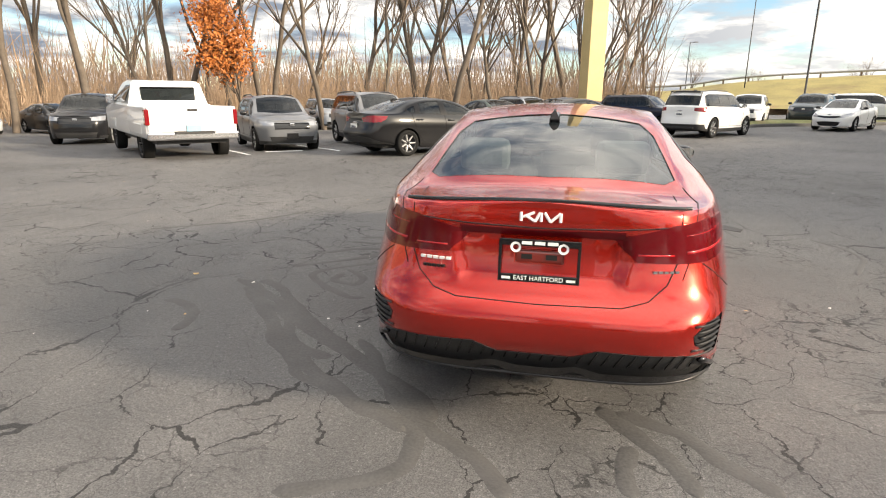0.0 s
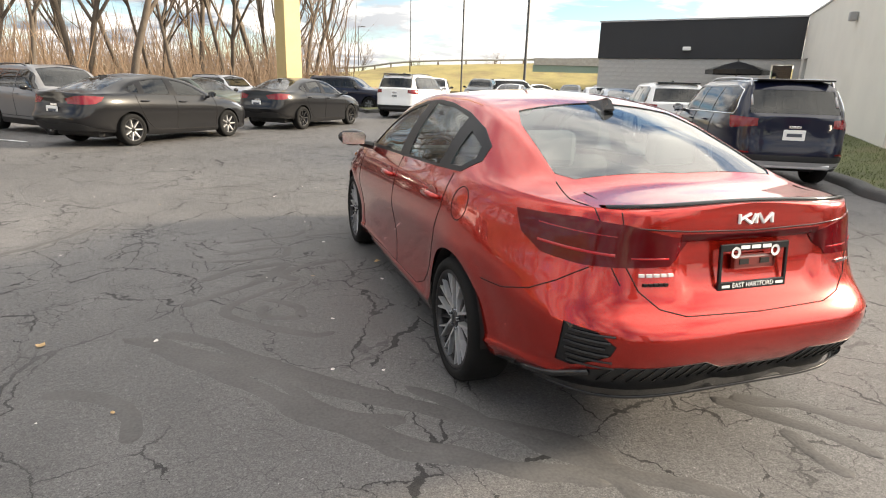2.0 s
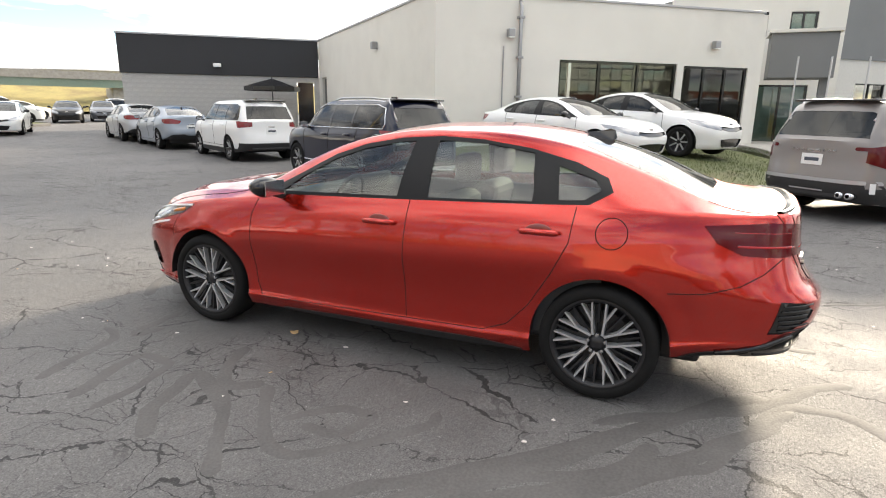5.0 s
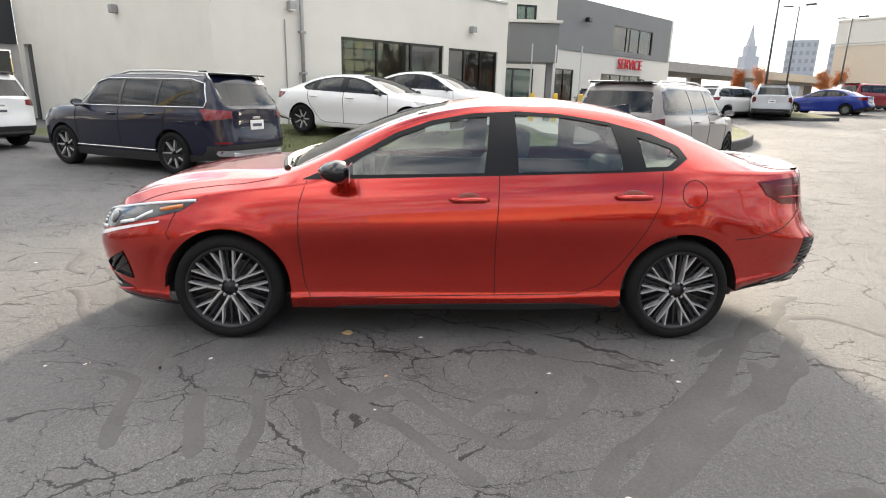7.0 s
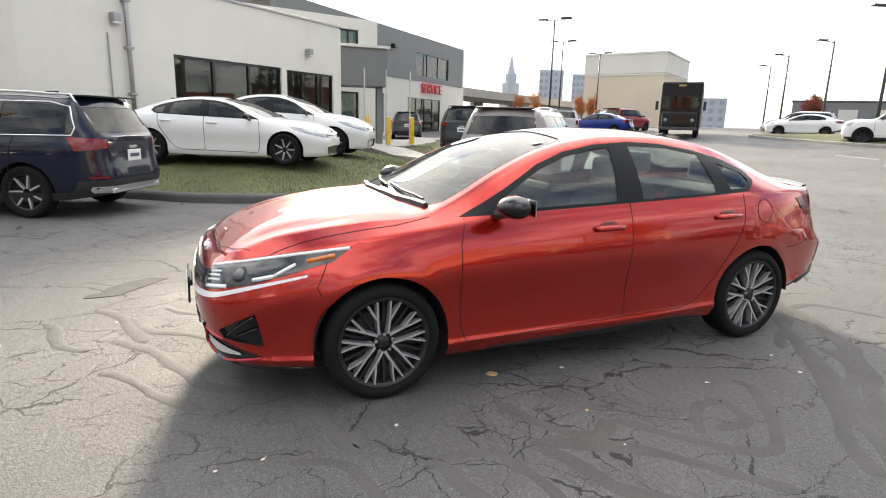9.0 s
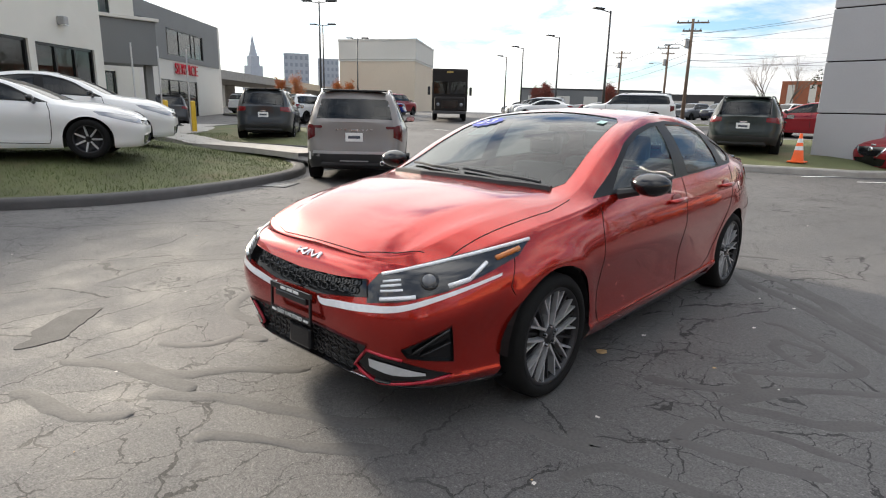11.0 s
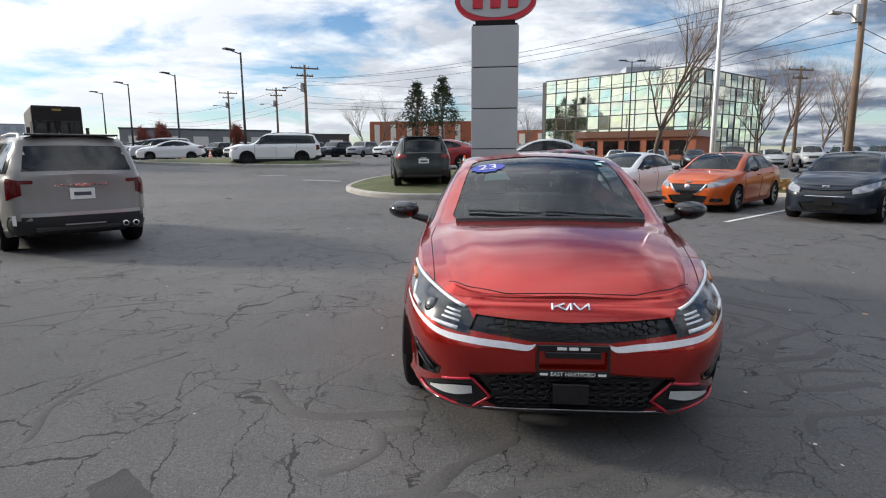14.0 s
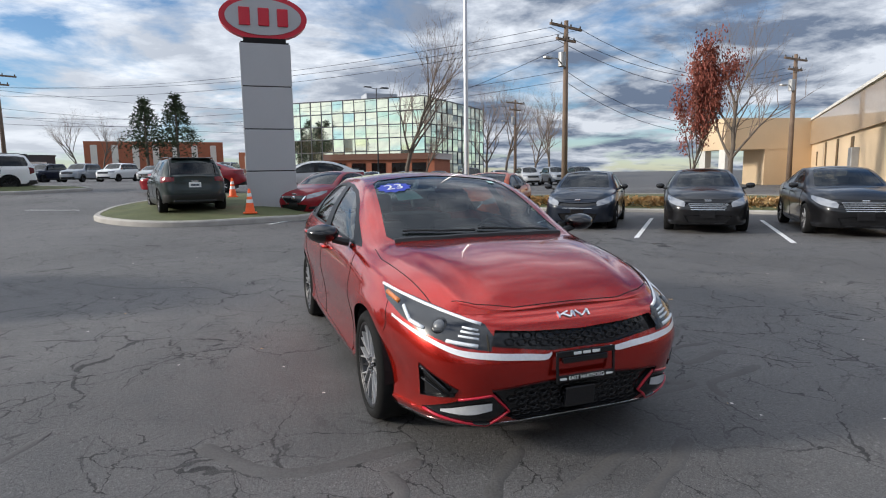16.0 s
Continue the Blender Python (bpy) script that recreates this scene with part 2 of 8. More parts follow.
LAMP_DEEP = material("dark_red_lamp_lens", (0.085, 0.002, 0.004), 0.14, vary=0.1, coat=0.2, spec=0.25)
LAMP_CLEAR = material("clear_lamp_lens", (0.26, 0.27, 0.29), 0.10, 0.3, vary=0.15, coat=1.0)
LAMP_DARK = material("smoked_lamp_housing", (0.014, 0.015, 0.018), 0.22, 0.0, vary=0.05, coat=1.0, spec=0.3)
AMBER = material("amber_lens", (0.55, 0.16, 0.02), 0.2, coat=0.8)
SEAM = material("panel_gap", (0.006, 0.004, 0.004), 0.9, vary=0.05)
RED_TRIM = material("red_trim_line", (0.45, 0.01, 0.03), 0.3, coat=0.5)
CABIN = material("grey_cabin_cloth", (0.06, 0.062, 0.065), 0.85, vary=0.2, fine=200, bump=0.2)
CABIN_LIGHT = material("light_cabin_trim", (0.24, 0.24, 0.24), 0.8, vary=0.15)
WHITE = material("white_plate", (0.78, 0.78, 0.76), 0.5, vary=0.05)
STICKER = material("blue_sticker", (0.03, 0.05, 0.42), 0.4, vary=0.05)
PAPER = material("pale_window_sheet", (0.42, 0.62, 0.58), 0.7, vary=0.05)
GLASS = glass_material("car_glass", (0.80, 0.88, 0.85), 0.96, base=0.09)
SCREEN_GLASS = glass_material("windscreen_glass", (0.52, 0.60, 0.61), 0.58, base=0.055)
# rear pane: mirror share raised to imitate a brighter sky reflection
REAR_GLASS = glass_material("bright_rear_glass", (0.62, 0.70, 0.67), 0.80, 0.03, base=0.17)
TRIM_BLACK = material("black_window_trim", (0.008, 0.008, 0.009), 0.35, spec=0.2, vary=0.1)
PRIVACY = glass_material("dark_car_glass", (0.22, 0.24, 0.25), 0.55)
WALL = material("pale_grey_render", (0.70, 0.68, 0.62), 0.85, vary=0.07, scale=0.8, fine=60, bump=0.15, dirt=(0.64, 0.62, 0.56))
WALL_BLACK = material("black_metal_cladding", (0.018, 0.019, 0.022), 0.6, vary=0.15, scale=0.7, fine=30)
WALL_GREY = material("grey_metal_cladding", (0.17, 0.175, 0.175), 0.6, vary=0.1, scale=0.7, fine=30)
BLOCK = material("split_face_block", (0.42, 0.41, 0.39), 0.9, vary=0.2, scale=3, fine=25, bump=0.8)
BEIGE = material("beige_render", (0.62, 0.47, 0.30), 0.85, vary=0.08, scale=0.5, fine=30, bump=0.1)
# tan lightened for distance haze on the far block
TAN = material("tan_block_wall", (0.60, 0.51, 0.40), 0.9, vary=0.08, scale=0.2, fine=8)
PALE = material("pale_cornice_wall", (0.62, 0.60, 0.55), 0.9, vary=0.06, scale=0.2, fine=8)
BRICK = material("red_brick_wall", (0.33, 0.115, 0.06), 0.9, vary=0.2, scale=1.5, fine=14, bump=0.3)
SIGN_GREY = material("painted_sign_panel", (0.40, 0.40, 0.41), 0.45, vary=0.06, scale=1, fine=40)
SIGN_RED = material("red_sign_rim", (0.50, 0.012, 0.03), 0.35, vary=0.05)
CONE_ORANGE = material("orange_cone_plastic", (0.85, 0.12, 0.015), 0.5, vary=0.1)
BARK = material("grey_brown_bark", (0.115, 0.092, 0.072), 0.95, vary=0.35, scale=3, fine=40, bump=0.6)
TWIG = material("brown_twigs", (0.20, 0.15, 0.115), 0.95, vary=0.3, scale=1, fine=20)
ORANGE_LEAF = material("orange_leaves", (0.40, 0.13, 0.025), 0.7, vary=0.5, scale=0.8, fine=9)
RUST_LEAF = material("rust_red_leaves", (0.21, 0.055, 0.035), 0.75, vary=0.5, scale=0.8, fine=9)
PINE = material("pine_needles", (0.045, 0.065, 0.030), 0.8, vary=0.5, scale=0.6, fine=6)
BRUSH = material("dry_brush", (0.30, 0.21, 0.14), 0.95, vary=0.4, scale=0.4, fine=6)
POLE_WOOD = material("weathered_pole_wood", (0.17, 0.12, 0.085), 0.9, vary=0.3, scale=2, fine=40, bump=0.4)
STEEL = material("galvanised_steel", (0.35, 0.35, 0.35), 0.5, 0.7, vary=0.15)
DARK_STEEL = material("dark_painted_steel", (0.06, 0.06, 0.062), 0.5, 0.3, vary=0.15)
YELLOW = material("yellow_pole_paint", (0.54, 0.43, 0.21), 0.6, vary=0.12, scale=0.8, fine=20, dirt=(0.45, 0.36, 0.17))
LEAF_LITTER = material("fallen_leaves", (0.45, 0.30, 0.14), 0.8, vary=0.4, scale=3, fine=20)
PALE_LITTER = material("pale_litter", (0.62, 0.58, 0.54), 0.8, vary=0.25)
SHOP_GLASS = glass_material("shop_glass", (0.55, 0.56, 0.54), 0.85, base=0.08)
# yellow tint stands in for the glow of a reflected sunlit sky
MIRROR_GLASS = material("sunset_tinted_mirror_glass", (0.86, 0.88, 0.70), 0.03, 1.0, vary=0.12, scale=0.35, fine=2)
# far-off haze is mixed into this grey, no air volume
TOWER = material("haze_tinted_tower", (0.40, 0.42, 0.46), 0.9, vary=0.1, scale=0.05, fine=0.5)
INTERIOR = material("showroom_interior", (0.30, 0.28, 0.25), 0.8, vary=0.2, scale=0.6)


# ==== helpers for meshes
def part(name, bm, mat, parent=None, label="", smooth=False, color=None):
    """Links a bmesh as one mesh object, under a thing or a part."""
    me = bpy.data.meshes.new(name)
    bm.to_mesh(me)
    bm.free()
    me.materials.append(mat)
    if smooth:
        me.shade_smooth()
        if smooth == "edges":
            me.set_sharp_from_angle(angle=radians(38))
    ob = new(name, me)
    if parent:
        ob.parent = parent
    if label:
        tagged(ob, label)
    if color:
        ob.color = (*color, 1)
    return ob


def thing(name, label, category, group="", kind="", m=None):
    ob = new(name)
    ob.empty_display_size = 0.1
    tagged(ob, label, category, group, kind)
    if m:
        ob.matrix_basis = m
    return ob


def box(bm, x0, x1, y0, y1, z0, z1, bevel=0.0, m=None):
    r = bmesh.ops.create_cube(bm, size=1.0)
    for v in r["verts"]:
        v.co = Vector(((x0 + x1) / 2 + v.co.x * (x1 - x0), (y0 + y1) / 2 + v.co.y * (y1 - y0), (z0 + z1) / 2 + v.co.z * (z1 - z0)))
        if m:
            v.co = m @ v.co
    if bevel:
        edges = {e for v in r["verts"] for e in v.link_edges}
        bmesh.ops.bevel(bm, geom=list(edges), offset=bevel, segments=2, profile=0.5, affect="EDGES")
    return bm


def boxed(*a, **k):
    return box(bmesh.new(), *a, **k)


def tube(bm, pts, radii, sides=8, cap=True):
    """A tube along points, its radius per point."""
    pts = [Vector(p) for p in pts]
    if isinstance(radii, (int, float)):
        radii = [radii] * len(pts)
    rings = []
    up = None
    for i, p in enumerate(pts):
        d = (pts[min(i + 1, len(pts) - 1)] - pts[max(i - 1, 0)]).normalized()
        a = d.orthogonal() if up is None else (up - d * up.dot(d))
        a = a.normalized() if a.length > 1e-6 else d.orthogonal().normalized()
        up = a
        b = d.cross(a)
        rings.append([bm.verts.new(p + (a * math.cos(2 * math.pi * k / sides) + b * math.sin(2 * math.pi * k / sides)) * radii[i]) for k in range(sides)])
    for r0, r1 in zip(rings, rings[1:]):
        for k in range(sides):
            bm.faces.new((r0[k], r0[(k + 1) % sides], r1[(k + 1) % sides], r1[k]))
    if cap:
        bm.faces.new(rings[0][::-1])
        bm.faces.new(rings[-1])
    return bm


def lathe(bm, profile, axis="x", sides=32, center=(0, 0, 0)):
    """Turns (r, a) pairs round an axis."""
    c = Vector(center)
    rings = []
    for r, a in profile:
        ring = []
        for k in range(sides):
            s, t = r * math.cos(2 * math.pi * k / sides), r * math.sin(2 * math.pi * k / sides)
            ring.append(bm.verts.new(c + Vector({"x": (a, s, t), "y": (s, a, t), "z": (s, t, a)}[axis])))
        rings.append(ring)
    for r0, r1 in zip(rings, rings[1:]):
        for k in range(sides):
            bm.faces.new((r0[k], r0[(k + 1) % sides], r1[(k + 1) % sides], r1[k]))
    bmesh.ops.recalc_face_normals(bm, faces=bm.faces)
    return bm


def prism(bm, pts, z0, z1, m=None):
    """An upright prism over a plan polygon."""
    lo, hi = [bm.verts.new((x, y, z0)) for x, y in pts], [bm.verts.new((x, y, z1)) for x, y in pts]
    n = len(pts)
    faces = [bm.faces.new(lo[::-1]), bm.faces.new(hi)] + [bm.faces.new((lo[i], lo[(i + 1) % n], hi[(i + 1) % n], hi[i])) for i in range(n)]
    bmesh.ops.recalc_face_normals(bm, faces=faces)
    if m:
        for v in lo + hi:
            v.co = m @ v.co
    return bm


def text_mesh(body, size, m, mat, name, parent, depth=0.002):
    cu = bpy.data.curves.new(name, "FONT")
    cu.body, cu.size, cu.align_x, cu.align_y, cu.extrude = body, size, "CENTER", "CENTER", depth
    tmp = bpy.data.objects.new(name, cu)
    scene.collection.objects.link(tmp)
    dg = bpy.context.evaluated_depsgraph_get()
    me = bpy.data.meshes.new_from_object(tmp.evaluated_get(dg))
    bpy.data.objects.remove(tmp)
    me.transform(m)
    me.materials.clear()
    me.materials.append(mat)
    ob = new(name, me)
    ob.parent = parent
    return ob


def smoothstep(a, b, x):
    t = min(1.0, max(0.0, (x - a) / (b - a)))
    return t * t * (3 - 2 * t)


def curve(points):
    """A smooth monotone-friendly curve through (t, value...) rows; returns f(t)."""
    pts = sorted(points)
    ts = [p[0] for p in pts]

    def f(t):
        if t <= ts[0]:
            return pts[0][1:] if len(pts[0]) > 2 else pts[0][1]
        if t >= ts[-1]:
            return pts[-1][1:] if len(pts[-1]) > 2 else pts[-1][1]
        i = max(k for k in range(len(ts) - 1) if ts[k] <= t)
        u = (t - ts[i]) / (ts[i + 1] - ts[i])
        out = []
        for c in range(1, len(pts[0])):
            p1, p2 = pts[i][c], pts[i + 1][c]
            h = ts[i + 1] - ts[i]
            d = (p2 - p1) / h
            d0 = (p1 - pts[i - 1][c]) / (ts[i] - ts[i - 1]) if i else d
            d2 = (pts[i + 2][c] - p2) / (ts[i + 2] - ts[i + 1]) if i + 2 < len(ts) else d
            m1, m2 = (d0 + d) / 2, (d + d2) / 2
            if d0 * d <= 0:
                m1 = 0
            if d2 * d <= 0:
                m2 = 0
            out.append((2 * u**3 - 3 * u**2 + 1) * p1 + (u**3 - 2 * u**2 + u) * h * m1 + (-2 * u**3 + 3 * u**2) * p2 + (u**3 - u**2) * h * m2)
        return out if len(out) > 1 else out[0]
    return f


# ==== ground
KERB_LINE = [(12.6, -4.9), (10.2, -4.35), (9.1, -3.85), (8.2, -3.1), (7.45, -2.0), (6.95, -0.85), (6.65, 0.2), (6.6, 1.0), (6.75, 1.7), (7.05, 2.5),
             (7.6, 3.2), (8.6, 5.0), (10.0, 7.6), (12.4, 12.2)]


def ground_z(x, y):
    """The car park is flat round the middle, climbs to the south-east and drops a little to the north-west."""
    d = math.hypot(x, y)
    south = 0.038 * min(max(0.0, -y - 8), 22) * smoothstep(-4, 1.5, x)
    west = -0.028 * min(max(0.0, -0.75 * x + 0.66 * y - 12), 22)
    return 0.22 * smoothstep(14, 45, d) + 0.30 * smoothstep(40, 110, d) + south + west


def lawn_depth(x, y):
    """Metres in from the lawn's kerb; below zero outside."""
    best, side = 1e9, -1
    for (x0, y0), (x1, y1) in zip(KERB_LINE, KERB_LINE[1:]):
        dx, dy = x1 - x0, y1 - y0
        u = min(1, max(0, ((x - x0) * dx + (y - y0) * dy) / (dx * dx + dy * dy)))
        d = math.hypot(x - x0 - u * dx, y - y0 - u * dy)
        if d < best:
            best, side = d, 1 if dx * (y - y0) - dy * (x - x0) < 0 else -1
    return best * side


def lawn_z(x, y):
    d = lawn_depth(x, y)
    return ground_z(x, y) + 0.12 + 0.36 * smoothstep(0.2, 4.0, d)


from mathutils.bvhtree import BVHTree


def surface_z(x, y):
    """The height of the asphalt sheet itself."""
    hit = ground_tree.ray_cast(Vector((x, y, 5)), Vector((0, 0, -1)), 20)[0]
    return hit.z if hit else ground_z(x, y)


def build_ground():
    bm = bmesh.new()
    xs = [-900, -500, -260, -150, -100, -70] + [-50 + 2.5 * i for i in range(16)] + [-10 + .5 * i for i in range(40)] + [10 + 2.5 * i for i in range(17)] + [70, 100, 150, 260, 500, 900]
    grid = [[bm.verts.new((x, y, ground_z(x, y))) for x in xs] for y in xs]
    for i in range(len(xs) - 1):
        for j in range(len(xs) - 1):
            bm.faces.new((grid[i][j], grid[i][j + 1], grid[i + 1][j + 1], grid[i + 1][j]))
    bm.normal_update()
    global ground_tree
    ground_tree = BVHTree.FromBMesh(bm)
    ob = part("ground", bm, ASPHALT, smooth=True)
    tagged(ob, "worn grey asphalt car park with a web of cracks", "car park", kind="structure")
    # the bank and fields that end the car park to the north
    bm = bmesh.new()
    prism(bm, [(-700, 40), (-30, 44), (-8, 56), (30, 72), (60, 84), (700, 130), (700, 900), (-700, 900)], -0.6, 0.75)
    tagged(part("field", bm, BRUSH), "brown leaf-strewn woodland floor behind the car park", "ground", kind="structure")


build_ground()


def sweep(bm, line, section, zf):
    """Sweeps an (offset, height) section along a plan line; offsets go to the line's right."""
    rows = []
    for i, (x, y) in enumerate(line):
        a, b = line[max(i - 1, 0)], line[min(i + 1, len(line) - 1)]
        d = Vector((b[0] - a[0], b[1] - a[1])).normalized()
        n = Vector((d.y, -d.x))
        rows.append([bm.verts.new((x + n.x * o, y + n.y * o, zf(x, y) + h)) for o, h in section])
    for r0, r1 in zip(rows, rows[1:]):
        for k in range(len(section) - 1):
            bm.faces.new((r0[k], r0[k + 1], r1[k + 1], r1[k]))
    bmesh.ops.recalc_face_normals(bm, faces=bm.faces)
    return bm


def dense(line, n=6):
    f = curve([(i, *p) for i, p in enumerate(line)])
    return [tuple(f(i / n)) for i in range((len(line) - 1) * n + 1)]


def build_lawn():
    line = dense(KERB_LINE)
    bm = sweep(bmesh.new(), line, [(-0.02, -0.05), (0.0, 0.09), (0.03, 0.13), (0.22, 0.14), (0.27, 0.11), (0.28, -0.05)], ground_z)
    tagged(part("kerb", bm, KERB, smooth=True), "dark asphalt kerb along the lawn", "kerb", kind="structure")
    bm = bmesh.new()
    rows = []
    for i, (x, y) in enumerate(line):
        a, b = line[max(i - 1, 0)], line[min(i + 1, len(line) - 1)]
        d = Vector((b[0] - a[0], b[1] - a[1])).normalized()
        n = Vector((d.y, -d.x))
        row = []
        target = Vector((21.0, 3.0))
        p0 = Vector((x, y)) + n * 0.27
        for k in range(15):
            q = p0.lerp(target, (k / 14) ** 1.3 * 0.8)
            row.append(bm.verts.new((q.x, q.y, lawn_z(q.x, q.y) + (0.02 * noise.noise(Vector((q.x, q.y, 0)) * 1.3) if k else -0.01))))
        rows.append(row)
    for r0, r1 in zip(rows, rows[1:]):
        for k in range(14):
            bm.faces.new((r0[k], r0[k + 1], r1[k + 1], r1[k]))
    bmesh.ops.recalc_face_normals(bm, faces=bm.faces)
    tagged(part("lawn", bm, GRASS, smooth=True), "short autumn lawn sloping up to the building", "lawn", kind="structure")
    # grass blades
    rnd = random.Random(4)
    bm = bmesh.new()
    made = 0
    while made < 26000:
        x, y = rnd.uniform(6.6, 17), rnd.uniform(-7, 9)
        d = lawn_depth(x, y)
        if d < 0.29 or rnd.random() > 1.25 - d / 7:
            continue
        z, a, h, w = lawn_z(x, y) - 0.01, rnd.uniform(0, 6.28), rnd.uniform(0.03, 0.075), 0.006
        c, s = math.cos(a), math.sin(a)
        bm.faces.new([bm.verts.new(p) for p in ((x - w * c, y - w * s, z), (x + w * c, y + w * s, z), (x + rnd.uniform(-.03, .03), y + rnd.uniform(-.03, .03), z + h))])
        made += 1
    tagged(part("grass", bm, BLADE), "short green and straw grass blades on the lawn", "grass", kind="stuff")


build_lawn()


# ==== cars
def in_poly(p, poly):
    inside = False
    for (x0, y0), (x1, y1) in zip(poly, poly[1:] + poly[:1]):
        if (y0 > p[1]) != (y1 > p[1]) and p[0] < (x1 - x0) * (p[1] - y0) / (y1 - y0) + x0:
            inside = not inside
    return inside


def cut_region(bm, layer, value, poly, view, facing=0.12, test=None):
    """Cuts the outline of a 3D polygon, seen along view, into the shell and marks the faces inside it."""
    view = Vector(view).normalized()
    right = Vector((0, 0, 1)).cross(view)
    right = right.normalized() if right.length > 0.1 else Vector((1, 0, 0))
    up = view.cross(right).normalized()
    flat = [(right.dot(Vector(p)), up.dot(Vector(p))) for p in poly]
    lo = (min(p[0] for p in flat) - 0.06, min(p[1] for p in flat) - 0.06)
    hi = (max(p[0] for p in flat) + 0.06, max(p[1] for p in flat) + 0.06)

    def picked():
        out = []
        for f in bm.faces:
            if f.normal.dot(view) < facing:
                continue
            c = f.calc_center_median()
            if test and not test(c):
                continue
            a, b = right.dot(c), up.dot(c)
            if lo[0] < a < hi[0] and lo[1] < b < hi[1]:
                out.append(f)
        return out

    for (a0, b0), (a1, b1) in zip(flat, flat[1:] + flat[:1]):
        e = Vector((a1 - a0, b1 - b0))
        if e.length < 1e-5:
            continue
        mid, half = Vector(((a0 + a1) / 2, (b0 + b1) / 2)), e.length / 2 + 0.05
        ed = e.normalized()
        fs = []
        for f in picked():
            c = f.calc_center_median()
            if abs((Vector((right.dot(c), up.dot(c))) - mid).dot(ed)) < half:
                fs.append(f)
        if not fs:
            continue
        geom = list({v for f in fs for v in f.verts}) + list({ed2 for f in fs for ed2 in f.edges}) + fs
        n = (right * -e.y + up * e.x).normalized()
        bmesh.ops.bisect_plane(bm, geom=geom, dist=1e-5, plane_co=right * a0 + up * b0, plane_no=n)
    for f in picked():
        c = f.calc_center_median()
        if in_poly((right.dot(c), up.dot(c)), flat):
            f[layer] = value


def split_off(bm, layer, value, depth):
    """A new bmesh of the marked faces, moved by depth along their normals, with a skirt back to the shell."""
    out = bmesh.new()
    bm.normal_update()
    vmap = {}
    faces = [f for f in bm.faces if f[layer] == value]
    edge_count = {}
    for f in faces:
        vs = []
        for v in f.verts:
            if v not in vmap:
                n = Vector()
                for g in v.link_faces:
                    if g[layer] == value:
                        n += g.normal * g.calc_area()
                vmap[v] = out.verts.new(v.co + n.normalized() * depth)
            vs.append(vmap[v])
        out.faces.new(vs)
        for e in f.edges:
            edge_count[e] = edge_count.get(e, 0) + 1
    back = {}
    for e, c in edge_count.items():
        if c == 1 and depth:
            q = []
            for v in e.verts:
                if v not in back:
                    back[v] = out.verts.new(v.co - (vmap[v].co - v.co) * 0.5)
                q.append(back[v])
            out.faces.new((vmap[e.verts[0]], vmap[e.verts[1]], q[1], q[0]))
    bmesh.ops.recalc_face_normals(out, faces=out.faces)
    return out


